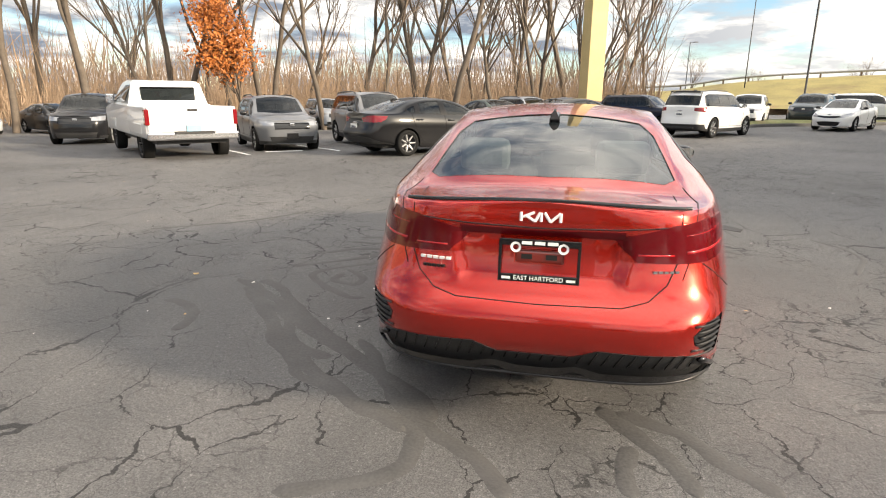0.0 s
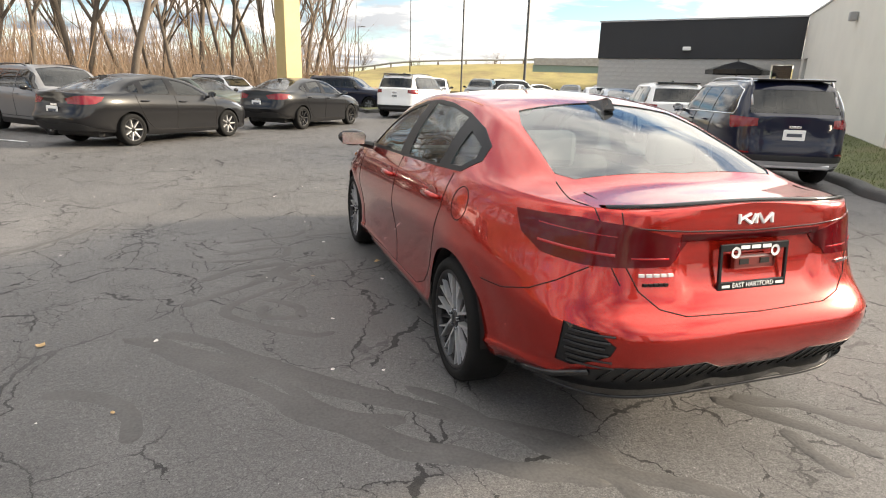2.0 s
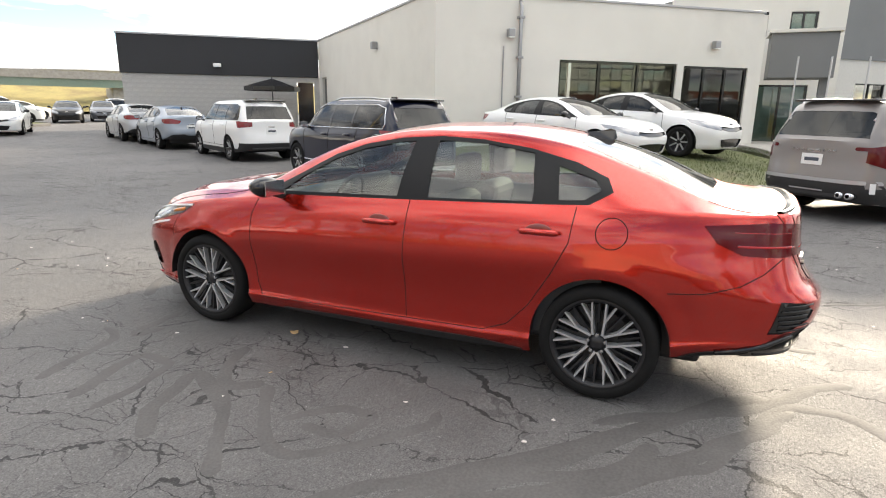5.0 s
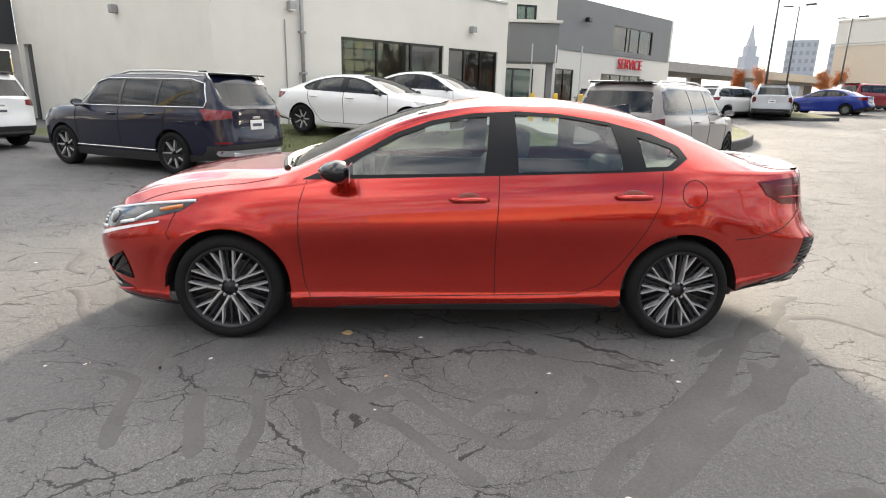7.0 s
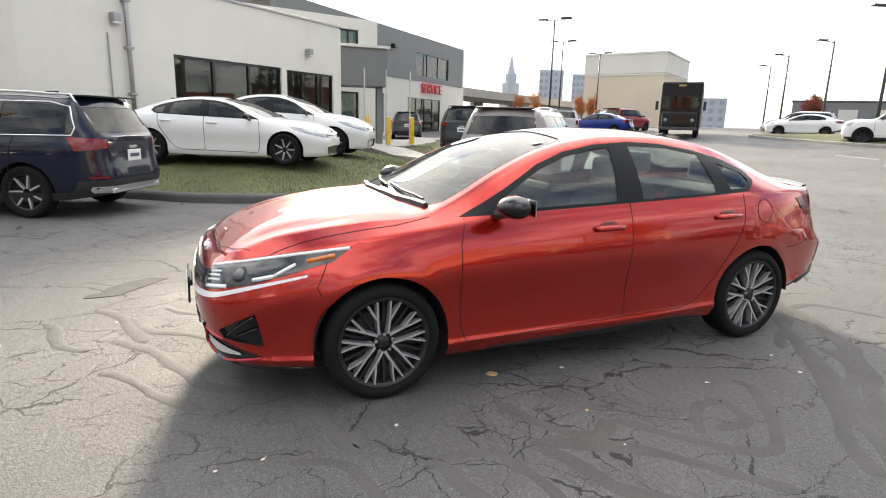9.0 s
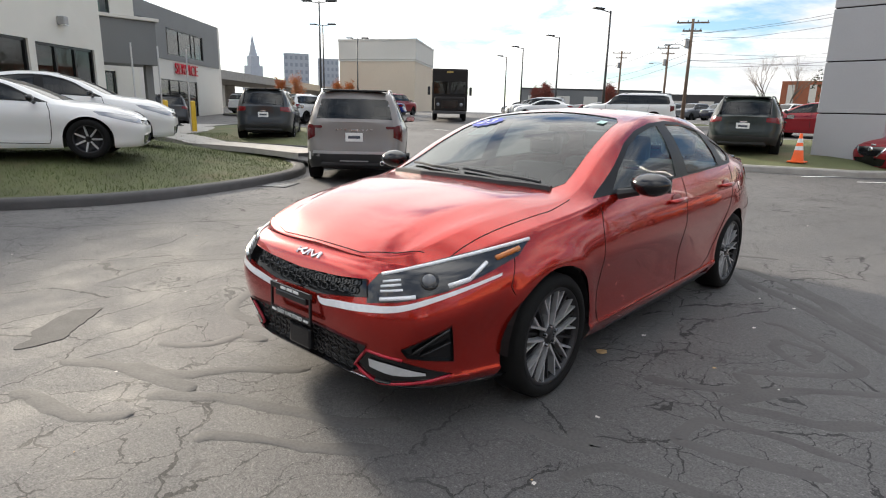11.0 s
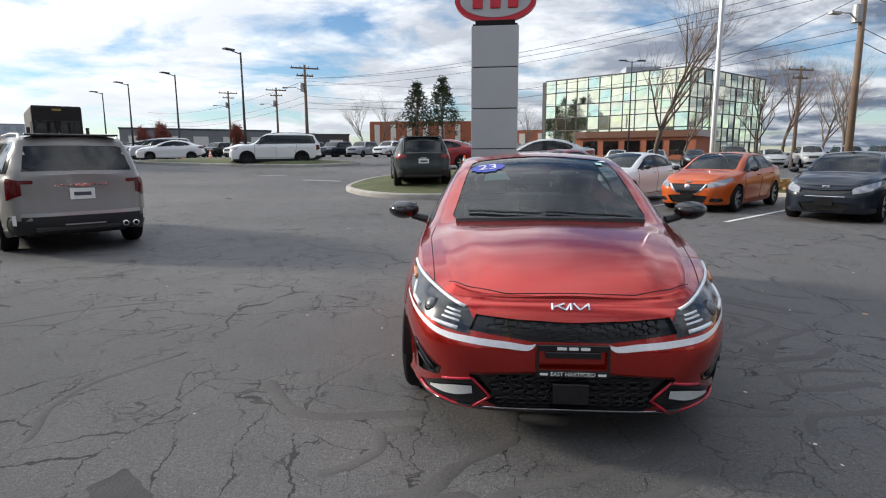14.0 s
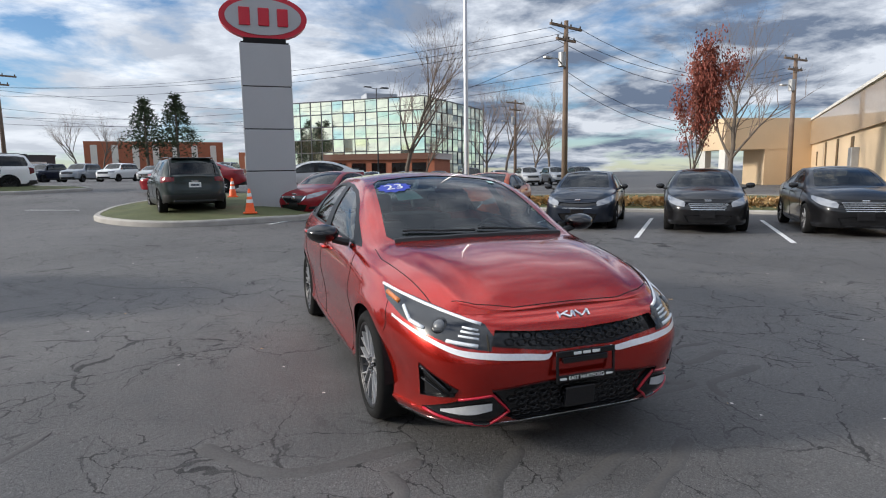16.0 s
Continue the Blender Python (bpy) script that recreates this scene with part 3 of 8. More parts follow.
def shell(P):
    """The body surface: a wrap-round lower band and an upper section from shoulder to centre."""
    bm = bmesh.new()
    nu, fr, rr, w = P["nu"], P["front"], P["rear"], P["width"]
    nf, nr = P["nf"], P["nr"]
    yc = 0.0
    side = []
    for k in range(400):
        th = math.pi * k / 399
        c, s = math.cos(th), math.sin(th)
        n = nf if c > 0 else nr
        side.append((abs(s) ** (2 / n), math.copysign(abs(c) ** (2 / n), c)))
    arc = [0.0]
    for a, b in zip(side, side[1:]):
        arc.append(arc[-1] + math.hypot((b[0] - a[0]) * w, (b[1] - a[1]) * (fr - rr) / 2))
    unit, j = [], 0
    for k in range(nu + 1):
        d = arc[-1] * k / nu
        while j < 398 and arc[j + 1] < d:
            j += 1
        u = (d - arc[j]) / max(1e-9, arc[j + 1] - arc[j])
        unit.append((side[j][0] + (side[j + 1][0] - side[j][0]) * u, side[j][1] + (side[j + 1][1] - side[j][1]) * u))
    sh_z, bottom = curve(P["shoulder"]), curve(P["bottom"])
    wide, nose, tail = curve(P["wide"]), curve(P["nose"]), curve(P["tail"])
    levels = P["levels"]
    rails, centre = curve(P["rail"]), curve(P["centre"])
    nA, nB = P["nA"], P["nB"]
    half = []
    for sx, sy in unit:
        ynom = (fr if sy > 0 else -rr) * sy
        z0, z1 = bottom(ynom), sh_z(ynom)
        col = []
        for t in levels:
            z = z0 + (z1 - z0) * t
            yy = yc + sy * (nose(z) if sy > 0 else -tail(z))
            pinch = P["pinch"](ynom) if "pinch" in P else 0
            col.append(Vector((-(wide(t) * w - pinch * t) * sx, yy, z)))
        xs, ys, zs = -col[-1].x, col[-1].y, col[-1].z
        xr, zr = rails(ys)
        xr = min(xr, xs * 0.93)
        zc = centre(ys)
        zr = max(zr, zs + 0.002)
        zc = max(zc, zr)
        for k in range(1, nA + 1):
            t = k / nA
            bulge = 0.030 * math.sin(math.pi * t) * smoothstep(0.05, 0.3, zr - zs)
            col.append(Vector((-(xs + (xr - xs) * t) - bulge, ys, zs + (zr - zs) * t)))
        for k in range(1, nB + 1):
            t = k / nB
            col.append(Vector((-xr * (1 - t), ys, zr + (zc - zr) * (1 - (1 - t) ** 2.0))))
        half.append([P["sculpt"](p) for p in col] if "sculpt" in P else col)
    ncol = len(half[0])
    left = [[bm.verts.new(p) for p in col] for col in half]
    right = [[bm.verts.new((-p.x, p.y, p.z)) for p in col] for col in half]
    for i in range(nu):
        for k in range(ncol - 1):
            bm.faces.new((left[i][k], left[i + 1][k], left[i + 1][k + 1], left[i][k + 1]))
            bm.faces.new((right[i][k], right[i][k + 1], right[i + 1][k + 1], right[i + 1][k]))
    bmesh.ops.remove_doubles(bm, verts=bm.verts, dist=0.0008)
    bmesh.ops.dissolve_degenerate(bm, edges=bm.edges, dist=0.0005)
    bmesh.ops.recalc_face_normals(bm, faces=bm.faces)
    bm.normal_update()
    # outward
    top = max(bm.faces, key=lambda f: f.calc_center_median().z)
    if top.normal.z < 0:
        bmesh.ops.reverse_faces(bm, faces=bm.faces)
    return bm


def arch_poly(x, yc, zc, r, zlow, n=26):
    pts = [(x, yc + r * math.cos(math.pi * k / n), zc + r * math.sin(math.pi * k / n)) for k in range(n + 1)]
    return [(x, yc + r, zlow)] + pts + [(x, yc - r, zlow)]


def flip(poly):
    return [(-p[0], *p[1:]) for p in poly]


def wheel_parts(parent, x, y, r, width, spokes, hi, rim_mat, side):
    """One wheel: tyre, rim, spokes, hub; the face looks to side (-1 or +1 along x)."""
    rr = r * (.775 if hi else P_RIM)
    s = side
    sides = 48 if hi else 24
    wheel = new("wheel")
    wheel.parent = parent
    wheel.location = (x, y, r)
    w2 = width / 2
    prof = [(rr, -w2 * .8), (rr + .012, -w2 * .95), (r - .045, -w2), (r - .018, -w2 * .93), (r - .003, -w2 * .72), (r, 0), (r - .003, w2 * .72), (r - .018, w2 * .93), (r - .045, w2), (rr + .012, w2 * .95), (rr, w2 * .8), (rr - .01, w2 * .6), (rr - .03, -w2 * .6), (rr, -w2 * .8)]
    part("tyre", lathe(bmesh.new(), prof, "x", sides), RUBBER, wheel, smooth=True)
    rim = [(rr + .004, w2 * .86 * s), (rr - .010, w2 * .88 * s), (rr - .020, w2 * .70 * s), (rr - .03, w2 * .1 * s), (rr * .55, -w2 * .1 * s), (0.02, -w2 * .1 * s)]
    part("rim", lathe(bmesh.new(), rim, "x", sides), DARK_ALLOY, wheel, smooth=True)
    bm = bmesh.new()
    lathe(bm, [(rr + .003, w2 * .885 * s), (rr - .011, w2 * .90 * s), (rr - .014, w2 * .80 * s)], "x", sides)
    if hi:
        part("rim_lip", bm, DARK_ALLOY, wheel, smooth=True)
    else:
        bm.free()
    face = w2 * .84
    bm = bmesh.new()
    dull = bmesh.new()

    def bar(target, q0, q1, wd0, wd1):
        d = (q1 - q0).normalized()
        n = Vector((1, 0, 0)).cross(d).normalized()
        vs = []
        for q, wd in ((q0, wd0), (q1, wd1)):
            for dx, grow in ((0, 0), (-s * .035, .004)):
                vs.append([target.verts.new(q + n * (wd + grow) + Vector((dx, 0, 0))), target.verts.new(q - n * (wd + grow) + Vector((dx, 0, 0)))])
        (a_, b_), (c_, d_), (e_, f_), (g_, h_) = vs
        for fv in ((a_, b_, f_, e_), (a_, e_, g_, c_), (b_, d_, h_, f_)):
            target.faces.new(fv)

    def at(radius, angle, k):
        return Vector((s * face * k, radius * math.cos(angle), radius * math.sin(angle)))

    for k in range(5 if hi else spokes):
        a0 = 2 * math.pi * k / (5 if hi else spokes) + (.31 if hi else 0)
        if not hi:
            bar(bm, at(.05, a0, .82), at(rr * .5, a0, .90), .0115, .0134)
            bar(bm, at(rr * .5, a0, .90), at(rr - .012, a0, .98), .0134, .0097)
            continue
        for e in (-1, 1):
            hub, knee = at(.050, a0 + e * .52, .84), at(rr * .43, a0 + e * .30, .90)
            bar(bm, hub, knee, .0072, .0056)
            bar(bm, knee, at(rr - .008, a0 + e * .155, .98), .0056, .0042)
            fork = at(rr * .52, a0 + e * .275, .915)
            bar(bm, fork, at(rr - .008, a0 + e * .40, .98), .0050, .0042)
        bar(dull, at(.05, a0 + math.pi / 5, .70), at(rr - .01, a0 + math.pi / 5, .90), .006, .005)
        bar(dull, at(rr * .45, a0, .75), at(rr - .01, a0, .90), .005, .005)
    if hi:
        bmesh.ops.recalc_face_normals(dull, faces=dull.faces)
        part("dark_spokes", dull, DARK_ALLOY, wheel)
    else:
        dull.free()
    bmesh.ops.recalc_face_normals(bm, faces=bm.faces)
    part("spokes", bm, rim_mat, wheel, "machined silver and dark twin spokes" if hi else "")
    bm = lathe(bmesh.new(), [(.052, face * .5 * s), (.046, face * .74 * s), (.034, face * .80 * s), (.030, face * .86 * s), (.001, face * .87 * s)], "x", 20)
    if not hi:
        bm.free()
    else:
        part("hub_cap", bm, DARK_ALLOY, wheel, smooth=True)
        for k in range(5):
            bm = bmesh.new()
            a = 2 * math.pi * k / 5 + 0.3
            lathe(bm, [(.010, face * .8 * s), (.010, face * .97 * s), (.001, face * .98 * s)], "x", 8, (0, .048 * math.cos(a), .048 * math.sin(a)))
            part("wheel_nut", bm, CHROME, wheel)
        bm = lathe(bmesh.new(), [(rr * .66, -w2 * .05 * s), (rr * .66, 0.0), (.03, 0.0)], "x", 32)
        part("brake_disc", bm, DARK_STEEL, wheel)
    return wheel


P_RIM = 0.695
from mathutils.bvhtree import BVHTree


def seam(bm, tree, pts, view, radius=0.003, lift=0.0, closed=False):
    """A thin line laid on the body along 3D points, found by looking along -view."""
    view = Vector(view).normalized()
    out = []
    pts = [Vector(p) for p in pts]
    if closed:
        pts.append(pts[0])
    for a, b in zip(pts, pts[1:]):
        n = max(2, int((b - a).length / 0.03))
        for k in range(n):
            q = a.lerp(b, k / n)
            hit, nor, _, _ = tree.ray_cast(q + view * 1.0, -view, 1.6)
            if hit is not None:
                out.append(hit + nor * lift)
    hit, nor, _, _ = tree.ray_cast(pts[-1] + view, -view, 1.6)
    if hit is not None:
        out.append(hit + nor * lift)
    if len(out) > 1:
        tube(bm, out, radius, 6)
    return bm


def make_car(name, label, P, paint, color=None, hi=False, m=None, group="", trim=PLASTIC):
    car = thing(name, label, P.get("category", "car"), group, m=m)
    bm = shell(P)
    lay = bm.faces.layers.int.new("region")
    bm.faces.ensure_lookup_table()
    r, (ya, yb) = P["wheel_r"], P["axles"]
    for y in (ya, yb):
        for sx in (-1, 1):
            cut_region(bm, lay, 1, arch_poly(sx * .9, y, r, P["arch"], -.1), (sx, 0, 0))
    regions, n = [], 10
    for nm, mat, depth, poly, view, both, lab in P["regions"]:
        for k in ((0, 1) if both else (0,)):
            q, v = (flip(poly), flip([view])[0]) if k else (poly, view)
            cut_region(bm, lay, n, q, v)
            regions.append((n, nm, mat, depth, lab))
            n += 1
    tree = BVHTree.FromBMesh(bm)
    for n, nm, mat, depth, lab in regions:
        piece = split_off(bm, lay, n, depth)
        if piece.faces:
            part(nm, piece, mat, car, lab, smooth="edges")
        else:
            piece.free()
    body = bm.copy()
    lay2 = body.faces.layers.int["region"]
    bmesh.ops.delete(body, geom=[f for f in body.faces if f[lay2] >= 1], context="FACES")
    part("body", body, paint, car, smooth=True, color=color)
    bm.free()
    # underbody, arch liners
    w = P["width"]
    part("underbody", boxed(-w * .66, w * .66, P["rear"] + .55, P["front"] - .30, P["sill"], P["sill"] + .3, .03), PLASTIC, car)
    for y in (ya, yb):
        for sx in (-1, 1):
            b2 = bmesh.new()
            rows = []
            for x in (sx * w * .62, sx * w * .955):
                rows.append([b2.verts.new((x, y + (P["arch"] + .004) * math.cos(math.pi * k / 16), r + (P["arch"] + .004) * math.sin(math.pi * k / 16))) for k in range(17)])
            for k in range(16):
                b2.faces.new((rows[0][k], rows[0][k + 1], rows[1][k + 1], rows[1][k]))
            b2.faces.new(rows[0])
            part("arch_liner", b2, SEAM, car)
            wheel_parts(car, sx * (w - P["tyre_w"] / 2 - P.get("tuck", .018)), y, r, P["tyre_w"], P["spokes"], hi, P.get("rim", SILVER), sx)
    for sx in (-1, 1):
        mx, my, mz = P["mirror"]
        b2 = bmesh.new()
        bmesh.ops.create_uvsphere(b2, u_segments=14, v_segments=9, radius=1.0)
        for v in b2.verts:
            c = v.co
            k = 1 + 0.12 * c.z
            if hi:
                k = 1 + 0.10 * c.z - .22 * max(c.y, 0)
                v.co = Vector((sx * mx + c.x * .112 * k, my + c.y * (.105 if c.y > 0 else .072), mz + c.z * .064 * (1 - .2 * max(c.y, 0))))
            else:
                v.co = Vector((sx * mx + c.x * .105 * k, my + (c.y * .060 if c.y > 0 else c.y * .030), mz + c.z * .068))
        mir = part("door_mirror", b2, P.get("mirror_mat", GLOSS_BLACK), car, smooth=True, color=color)
        b2 = tube(bmesh.new(), [(sx * (mx - .06), my, mz - .04), (sx * (mx - .17), my + .01, mz - .065)], [.022, .03], 8)
        part("mirror_arm", b2, PLASTIC, mir)
        back = my - (.073 if hi else .0315)
        b2 = boxed(sx * mx - .085, sx * mx + .085, back - .002, back + .0015, mz - .045, mz + .045, 0)
        part("mirror_glass", b2, CHROME, mir)
    for sx in (-1, 1):
        for hy, hz in P["handles"]:
            hit, nor, _, _ = tree.ray_cast(Vector((sx * 1.6, hy, hz)), Vector((-sx, 0, 0)), 1.5)
            if hit is None:
                continue
            if hi:
                # shade of the handle cup, painted as a darker red blob
                b2 = bmesh.new()
                bmesh.ops.create_uvsphere(b2, u_segments=16, v_segments=8, radius=1.0)
                for v in b2.verts:
                    v.co = Vector((hit.x + v.co.x * .006 - sx * .001, hy + v.co.y * .075, hz + v.co.z * .042))
                part("handle_recess", b2, material_once("shaded_red_recess", (0.16, 0.012, 0.006)), car, smooth=True)
            b2 = tube(bmesh.new(), [(hit.x + sx * .002, hy - .115, hz), (hit.x + sx * .028, hy - .085, hz + .003), (hit.x + sx * .032, hy, hz + .003), (hit.x + sx * .026, hy + .085, hz), (hit.x + sx * .002, hy + .11, hz)], [.010, .017, .018, .017, .010], 8)
            part("door_handle", b2, paint, car, smooth=True, color=color)
    b2 = bmesh.new()
    for line, view in P["seams"]:
        for k in (0, 1):
            seam(b2, tree, flip(line) if k else line, flip([view])[0] if k else view, .0025 if hi else .006)
    part("panel_gap", b2, SEAM, car)
    return car, tree


ONCE = {}


def material_once(name, color, **k):
    if name not in ONCE:
        ONCE[name] = material(name, color, 0.35, coat=0.8, **k)
    return ONCE[name]


S = (-1, 0, 0)      # seen from the left side


def hero_sculpt(p):
    """Tapered tail, flared arches, bonnet ridges and the sunken number field of the red sedan; p lies on the left half."""
    x, y, z = p
    tail = smoothstep(-1.15, -2.0, y)
    x *= 1 - tail * (.002 + .066 * smoothstep(.62, .86, z))
    for ya in (1.44, -1.26):
        d = math.hypot(y - ya, z - .317)
        if x < -.7:
            x -= .010 * smoothstep(.455, .395, d)
    if 1.1 < y < 2.25 and z > .7:
        ridge = .40 + .22 * smoothstep(2.15, 1.1, y)
        fade = smoothstep(1.1, 1.3, y) * smoothstep(2.25, 2.0, y)
        z += fade * (.015 * smoothstep(ridge + .07, ridge, -x) - .008 * smoothstep(ridge - .03, ridge - .3, -x))
    if y < -2.0 and z < 1.0:
        inside = smoothstep(.355 - .35 * max(0, .84 - z), .325 - .35 * max(0, .84 - z), -x)
        y += .016 * inside * smoothstep(.735, .76, z) * smoothstep(.945, .925, z)
    return Vector((x, y, z))


HERO = dict(
    nu=216, nA=10, nB=14, nf=5.0, nr=5.3, front=2.32, rear=-2.32, width=0.90, sill=0.19, wheel_r=0.317, axles=(1.44, -1.26), arch=0.362, tyre_w=0.225, spokes=10, category="car",
    shoulder=[(2.2, .745), (2.05, .79), (1.9, .825), (1.5, .885), (1.0, .935), (0, .985), (-1.0, 1.025), (-1.6, 1.035), (-2.0, 1.035), (-2.2, 1.04)],
    bottom=[(2.32, .20), (1.8, .19), (1.05, .19), (-.9, .20), (-1.6, .27), (-2.0, .33), (-2.32, .335)],
    levels=[0, .03, .06, .09, .105, .12, .15, .2, .25, .3, .36, .42, .48, .52, .56, .60, .64, .68, .72, .76, .80, .84, .88, .91, .94, .97, 1.0],
    wide=[(0, .925), (.06, .955), (.105, .970), (.12, .962), (.2, .957), (.30, .957), (.42, .967), (.55, .989), (.63, 1.0), (.70, .998), (.80, .984), (.88, .966), (.94, .945), (1.0, .918)],
    nose=[(.18, 2.23), (.24, 2.28), (.33, 2.30), (.42, 2.325), (.52, 2.335), (.58, 2.32), (.66, 2.29), (.72, 2.25), (.76, 2.18), (1.0, 2.15)],
    tail=[(.3, -2.17), (.36, -2.21), (.42, -2.245), (.47, -2.285), (.54, -2.312), (.60, -2.318), (.64, -2.305), (.662, -2.275), (.70, -2.24), (.80, -2.20), (.92, -2.18), (1.0, -2.175), (1.04, -2.17)],
    rail=[(2.2, .52, .752), (2.05, .57, .815), (1.9, .60, .865), (1.5, .66, .93), (1.15, .715, .965), (.95, .70, 1.035), (.7, .665, 1.165), (.45, .63, 1.275), (.2, .60, 1.345), (-.2, .585, 1.388), (-.6, .575, 1.382), (-1.0, .565, 1.325), (-1.4, .575, 1.20), (-1.72, .62, 1.085), (-1.85, .66, 1.052), (-2.17, .68, 1.045)],
    centre=[(2.2, .762), (2.09, .828), (1.9, .905), (1.74, .945), (1.46, .985), (1.2, 1.005), (1.03, 1.085), (.68, 1.245), (.46, 1.325), (.14, 1.40), (-.24, 1.435), (-.62, 1.43), (-1.02, 1.375), (-1.44, 1.255), (-1.72, 1.132), (-1.84, 1.086), (-2.05, 1.070), (-2.17, 1.064)],
    mirror=(1.0, .775, 1.03), handles=[(.045, .865), (-.92, .895)],
)
DLO = [(-.8, 1.00, .955), (-.8, .69, .968), (-.8, -.12, .998), (-.8, -.88, 1.03), (-.8, -1.16, 1.045), (-.7, -1.27, 1.11), (-.68, -1.23, 1.175), (-.66, -1.06, 1.245), (-.64, -.79, 1.31), (-.62, -.5, 1.348), (-.62, -.25, 1.358),
       (-.62, .02, 1.34), (-.63, .26, 1.295), (-.66, .46, 1.225), (-.7, .69, 1.10), (-.75, .85, 1.02)]
FRONT_PANE = [(-.8, .80, .985), (-.8, -.045, 1.012), (-.65, -.085, 1.325), (-.65, .02, 1.315), (-.65, .25, 1.27), (-.65, .45, 1.20), (-.7, .66, 1.085)]
REAR_PANE = [(-.8, -.245, 1.018), (-.8, -.86, 1.042), (-.7, -.86, 1.10), (-.66, -.82, 1.285), (-.64, -.55, 1.325), (-.64, -.235, 1.335)]
QUARTER = [(-.8, -1.0, 1.06), (-.8, -1.13, 1.065), (-.7, -1.21, 1.115), (-.68, -1.17, 1.165), (-.68, -.97, 1.225)]
HEADLAMP = [(-.43, 2.25, .655), (-.45, 2.2, .705), (-.60, 2.05, .758), (-.72, 1.88, .80), (-.82, 1.62, .832), (-.83, 1.72, .765), (-.79, 1.92, .705), (-.72, 2.06, .655), (-.58, 2.2, .61), (-.45, 2.27, .59)]
TAILLAMP = [(-.31, -2.2, .935), (-.55, -2.17, .99), (-.70, -2.08, 1.0), (-.83, -1.81, .98), (-.84, -1.88, .90), (-.80, -1.98, .845), (-.70, -2.1, .835), (-.54, -2.2, .84), (-.40, -2.22, .845)]
TAIL_INNER = [(-.30, -2.2, .932), (-.535, -2.17, .985), (-.535, -2.2, .845), (-.40, -2.22, .85)]
HERO["regions"] = [
    ("windscreen", SCREEN_GLASS, -.004, [(-.63, 1.03, 0), (-.60, 1.10, 0), (-.3, 1.165, 0), (0, 1.18, 0), (.3, 1.165, 0), (.60, 1.10, 0), (.63, 1.03, 0), (.595, .78, 0), (.525, .25, 0), (.47, .17, 0), (0, .12, 0), (-.47, .17, 0), (-.525, .25, 0), (-.595, .78, 0)], (0, 0, 1), False, "windscreen with cloud reflections"),
    ("rear_window", REAR_GLASS, -.004, [(-.575, -1.66, 0), (-.52, -1.73, 0), (0, -1.765, 0), (.52, -1.73, 0), (.575, -1.66, 0), (.52, -1.2, 0), (.46, -1.04, 0), (0, -1.0, 0), (-.46, -1.04, 0), (-.52, -1.2, 0)], (0, 0, 1), False, "curved rear window"),
    ("window_trim", TRIM_BLACK, .002, DLO, S, True, "black window surround"),
    ("side_window", GLASS, -.004, FRONT_PANE, S, True, ""),
    ("side_window", GLASS, -.004, REAR_PANE, S, True, ""),
    ("side_window", GLASS, -.004, QUARTER, S, True, ""),
    ("headlamp", LAMP_DARK, .003, HEADLAMP, (-.62, .78, .1), True, "smoked headlamp with bright running lights"),
    ("tail_lamp", LAMP_DEEP, .004, TAILLAMP, (-.55, -.83, 0), True, "dark red wraparound tail lamp"),
    ("light_bar", LAMP_DEEP, .003, [(-.33, -2.2, .928), (.33, -2.2, .928), (.33, -2.2, .960), (0, -2.2, .952), (-.33, -2.2, .960)], (0, -1, 0), False, "thin dark bar joining the tail lamps"),
    ("grille", GLOSS_BLACK, -.018, [(-.44, 2.3, .682), (-.25, 2.3, .665), (0, 2.3, .655), (.25, 2.3, .665), (.44, 2.3, .682), (.47, 2.3, .615), (.17, 2.3, .572), (-.17, 2.3, .572), (-.47, 2.3, .615)], (0, 1, 0), False, "narrow black grille"),
    ("lower_grille", GLOSS_BLACK, -.02, [(-.47, 2.3, .405), (-.2, 2.3, .425), (.2, 2.3, .425), (.47, 2.3, .405), (.40, 2.3, .27), (.33, 2.3, .235), (-.33, 2.3, .235), (-.40, 2.3, .27)], (0, 1, 0), False, "wide black lower grille"),
    ("fog_lamp", GLOSS_BLACK, -.006, [(-.46, 2.28, .375), (-.385, 2.3, .285), (-.48, 2.28, .205), (-.76, 2.1, .275), (-.60, 2.2, .345)], (-.35, .94, 0), True, "gloss black fog lamp pod"),
    ("air_curtain", GLOSS_BLACK, -.012, [(-.775, 2.1, .51), (-.625, 2.25, .405), (-.65, 2.24, .365), (-.77, 2.08, .335)], (-.6, .8, 0), True, "black triangular side vent"),
    ("front_lip", GLOSS_BLACK, .004, [(-.80, 2.1, .185), (-.80, 2.1, .215), (-.5, 2.3, .222), (.5, 2.3, .222), (.80, 2.1, .215), (.80, 2.1, .185)], (0, 1, 0), False, "gloss black front lip"),
    ("diffuser", PLASTIC, -.006, [(-.80, -2.2, .30), (-.79, -2.2, .345), (-.73, -2.2, .405), (-.66, -2.2, .465), (-.58, -2.2, .495), (-.25, -2.25, .505), (-.15, -2.25, .460), (.15, -2.25, .460), (.25, -2.25, .505), (.58, -2.2, .495), (.66, -2.2, .465), (.73, -2.2, .405), (.79, -2.2, .345), (.80, -2.2, .30)], (0, -1, 0), False, "black mesh rear diffuser panel"),
    ("rear_reflector", GLOSS_BLACK, -.004, [(-.745, -2.12, .635), (-.66, -2.2, .625), (-.605, -2.24, .58), (-.62, -2.24, .54), (-.71, -2.15, .465), (-.75, -2.1, .465)], (-.3, -.95, 0), True, "dark slatted corner vent"),
    ("sill_skirt", PLASTIC, .004, [(-.9, .85, .18), (-.9, .80, .205), (-.9, .3, .222), (-.9, -.6, .235), (-.9, -.85, .21), (-.9, -.85, .18)], S, True, "black side skirt"),
]
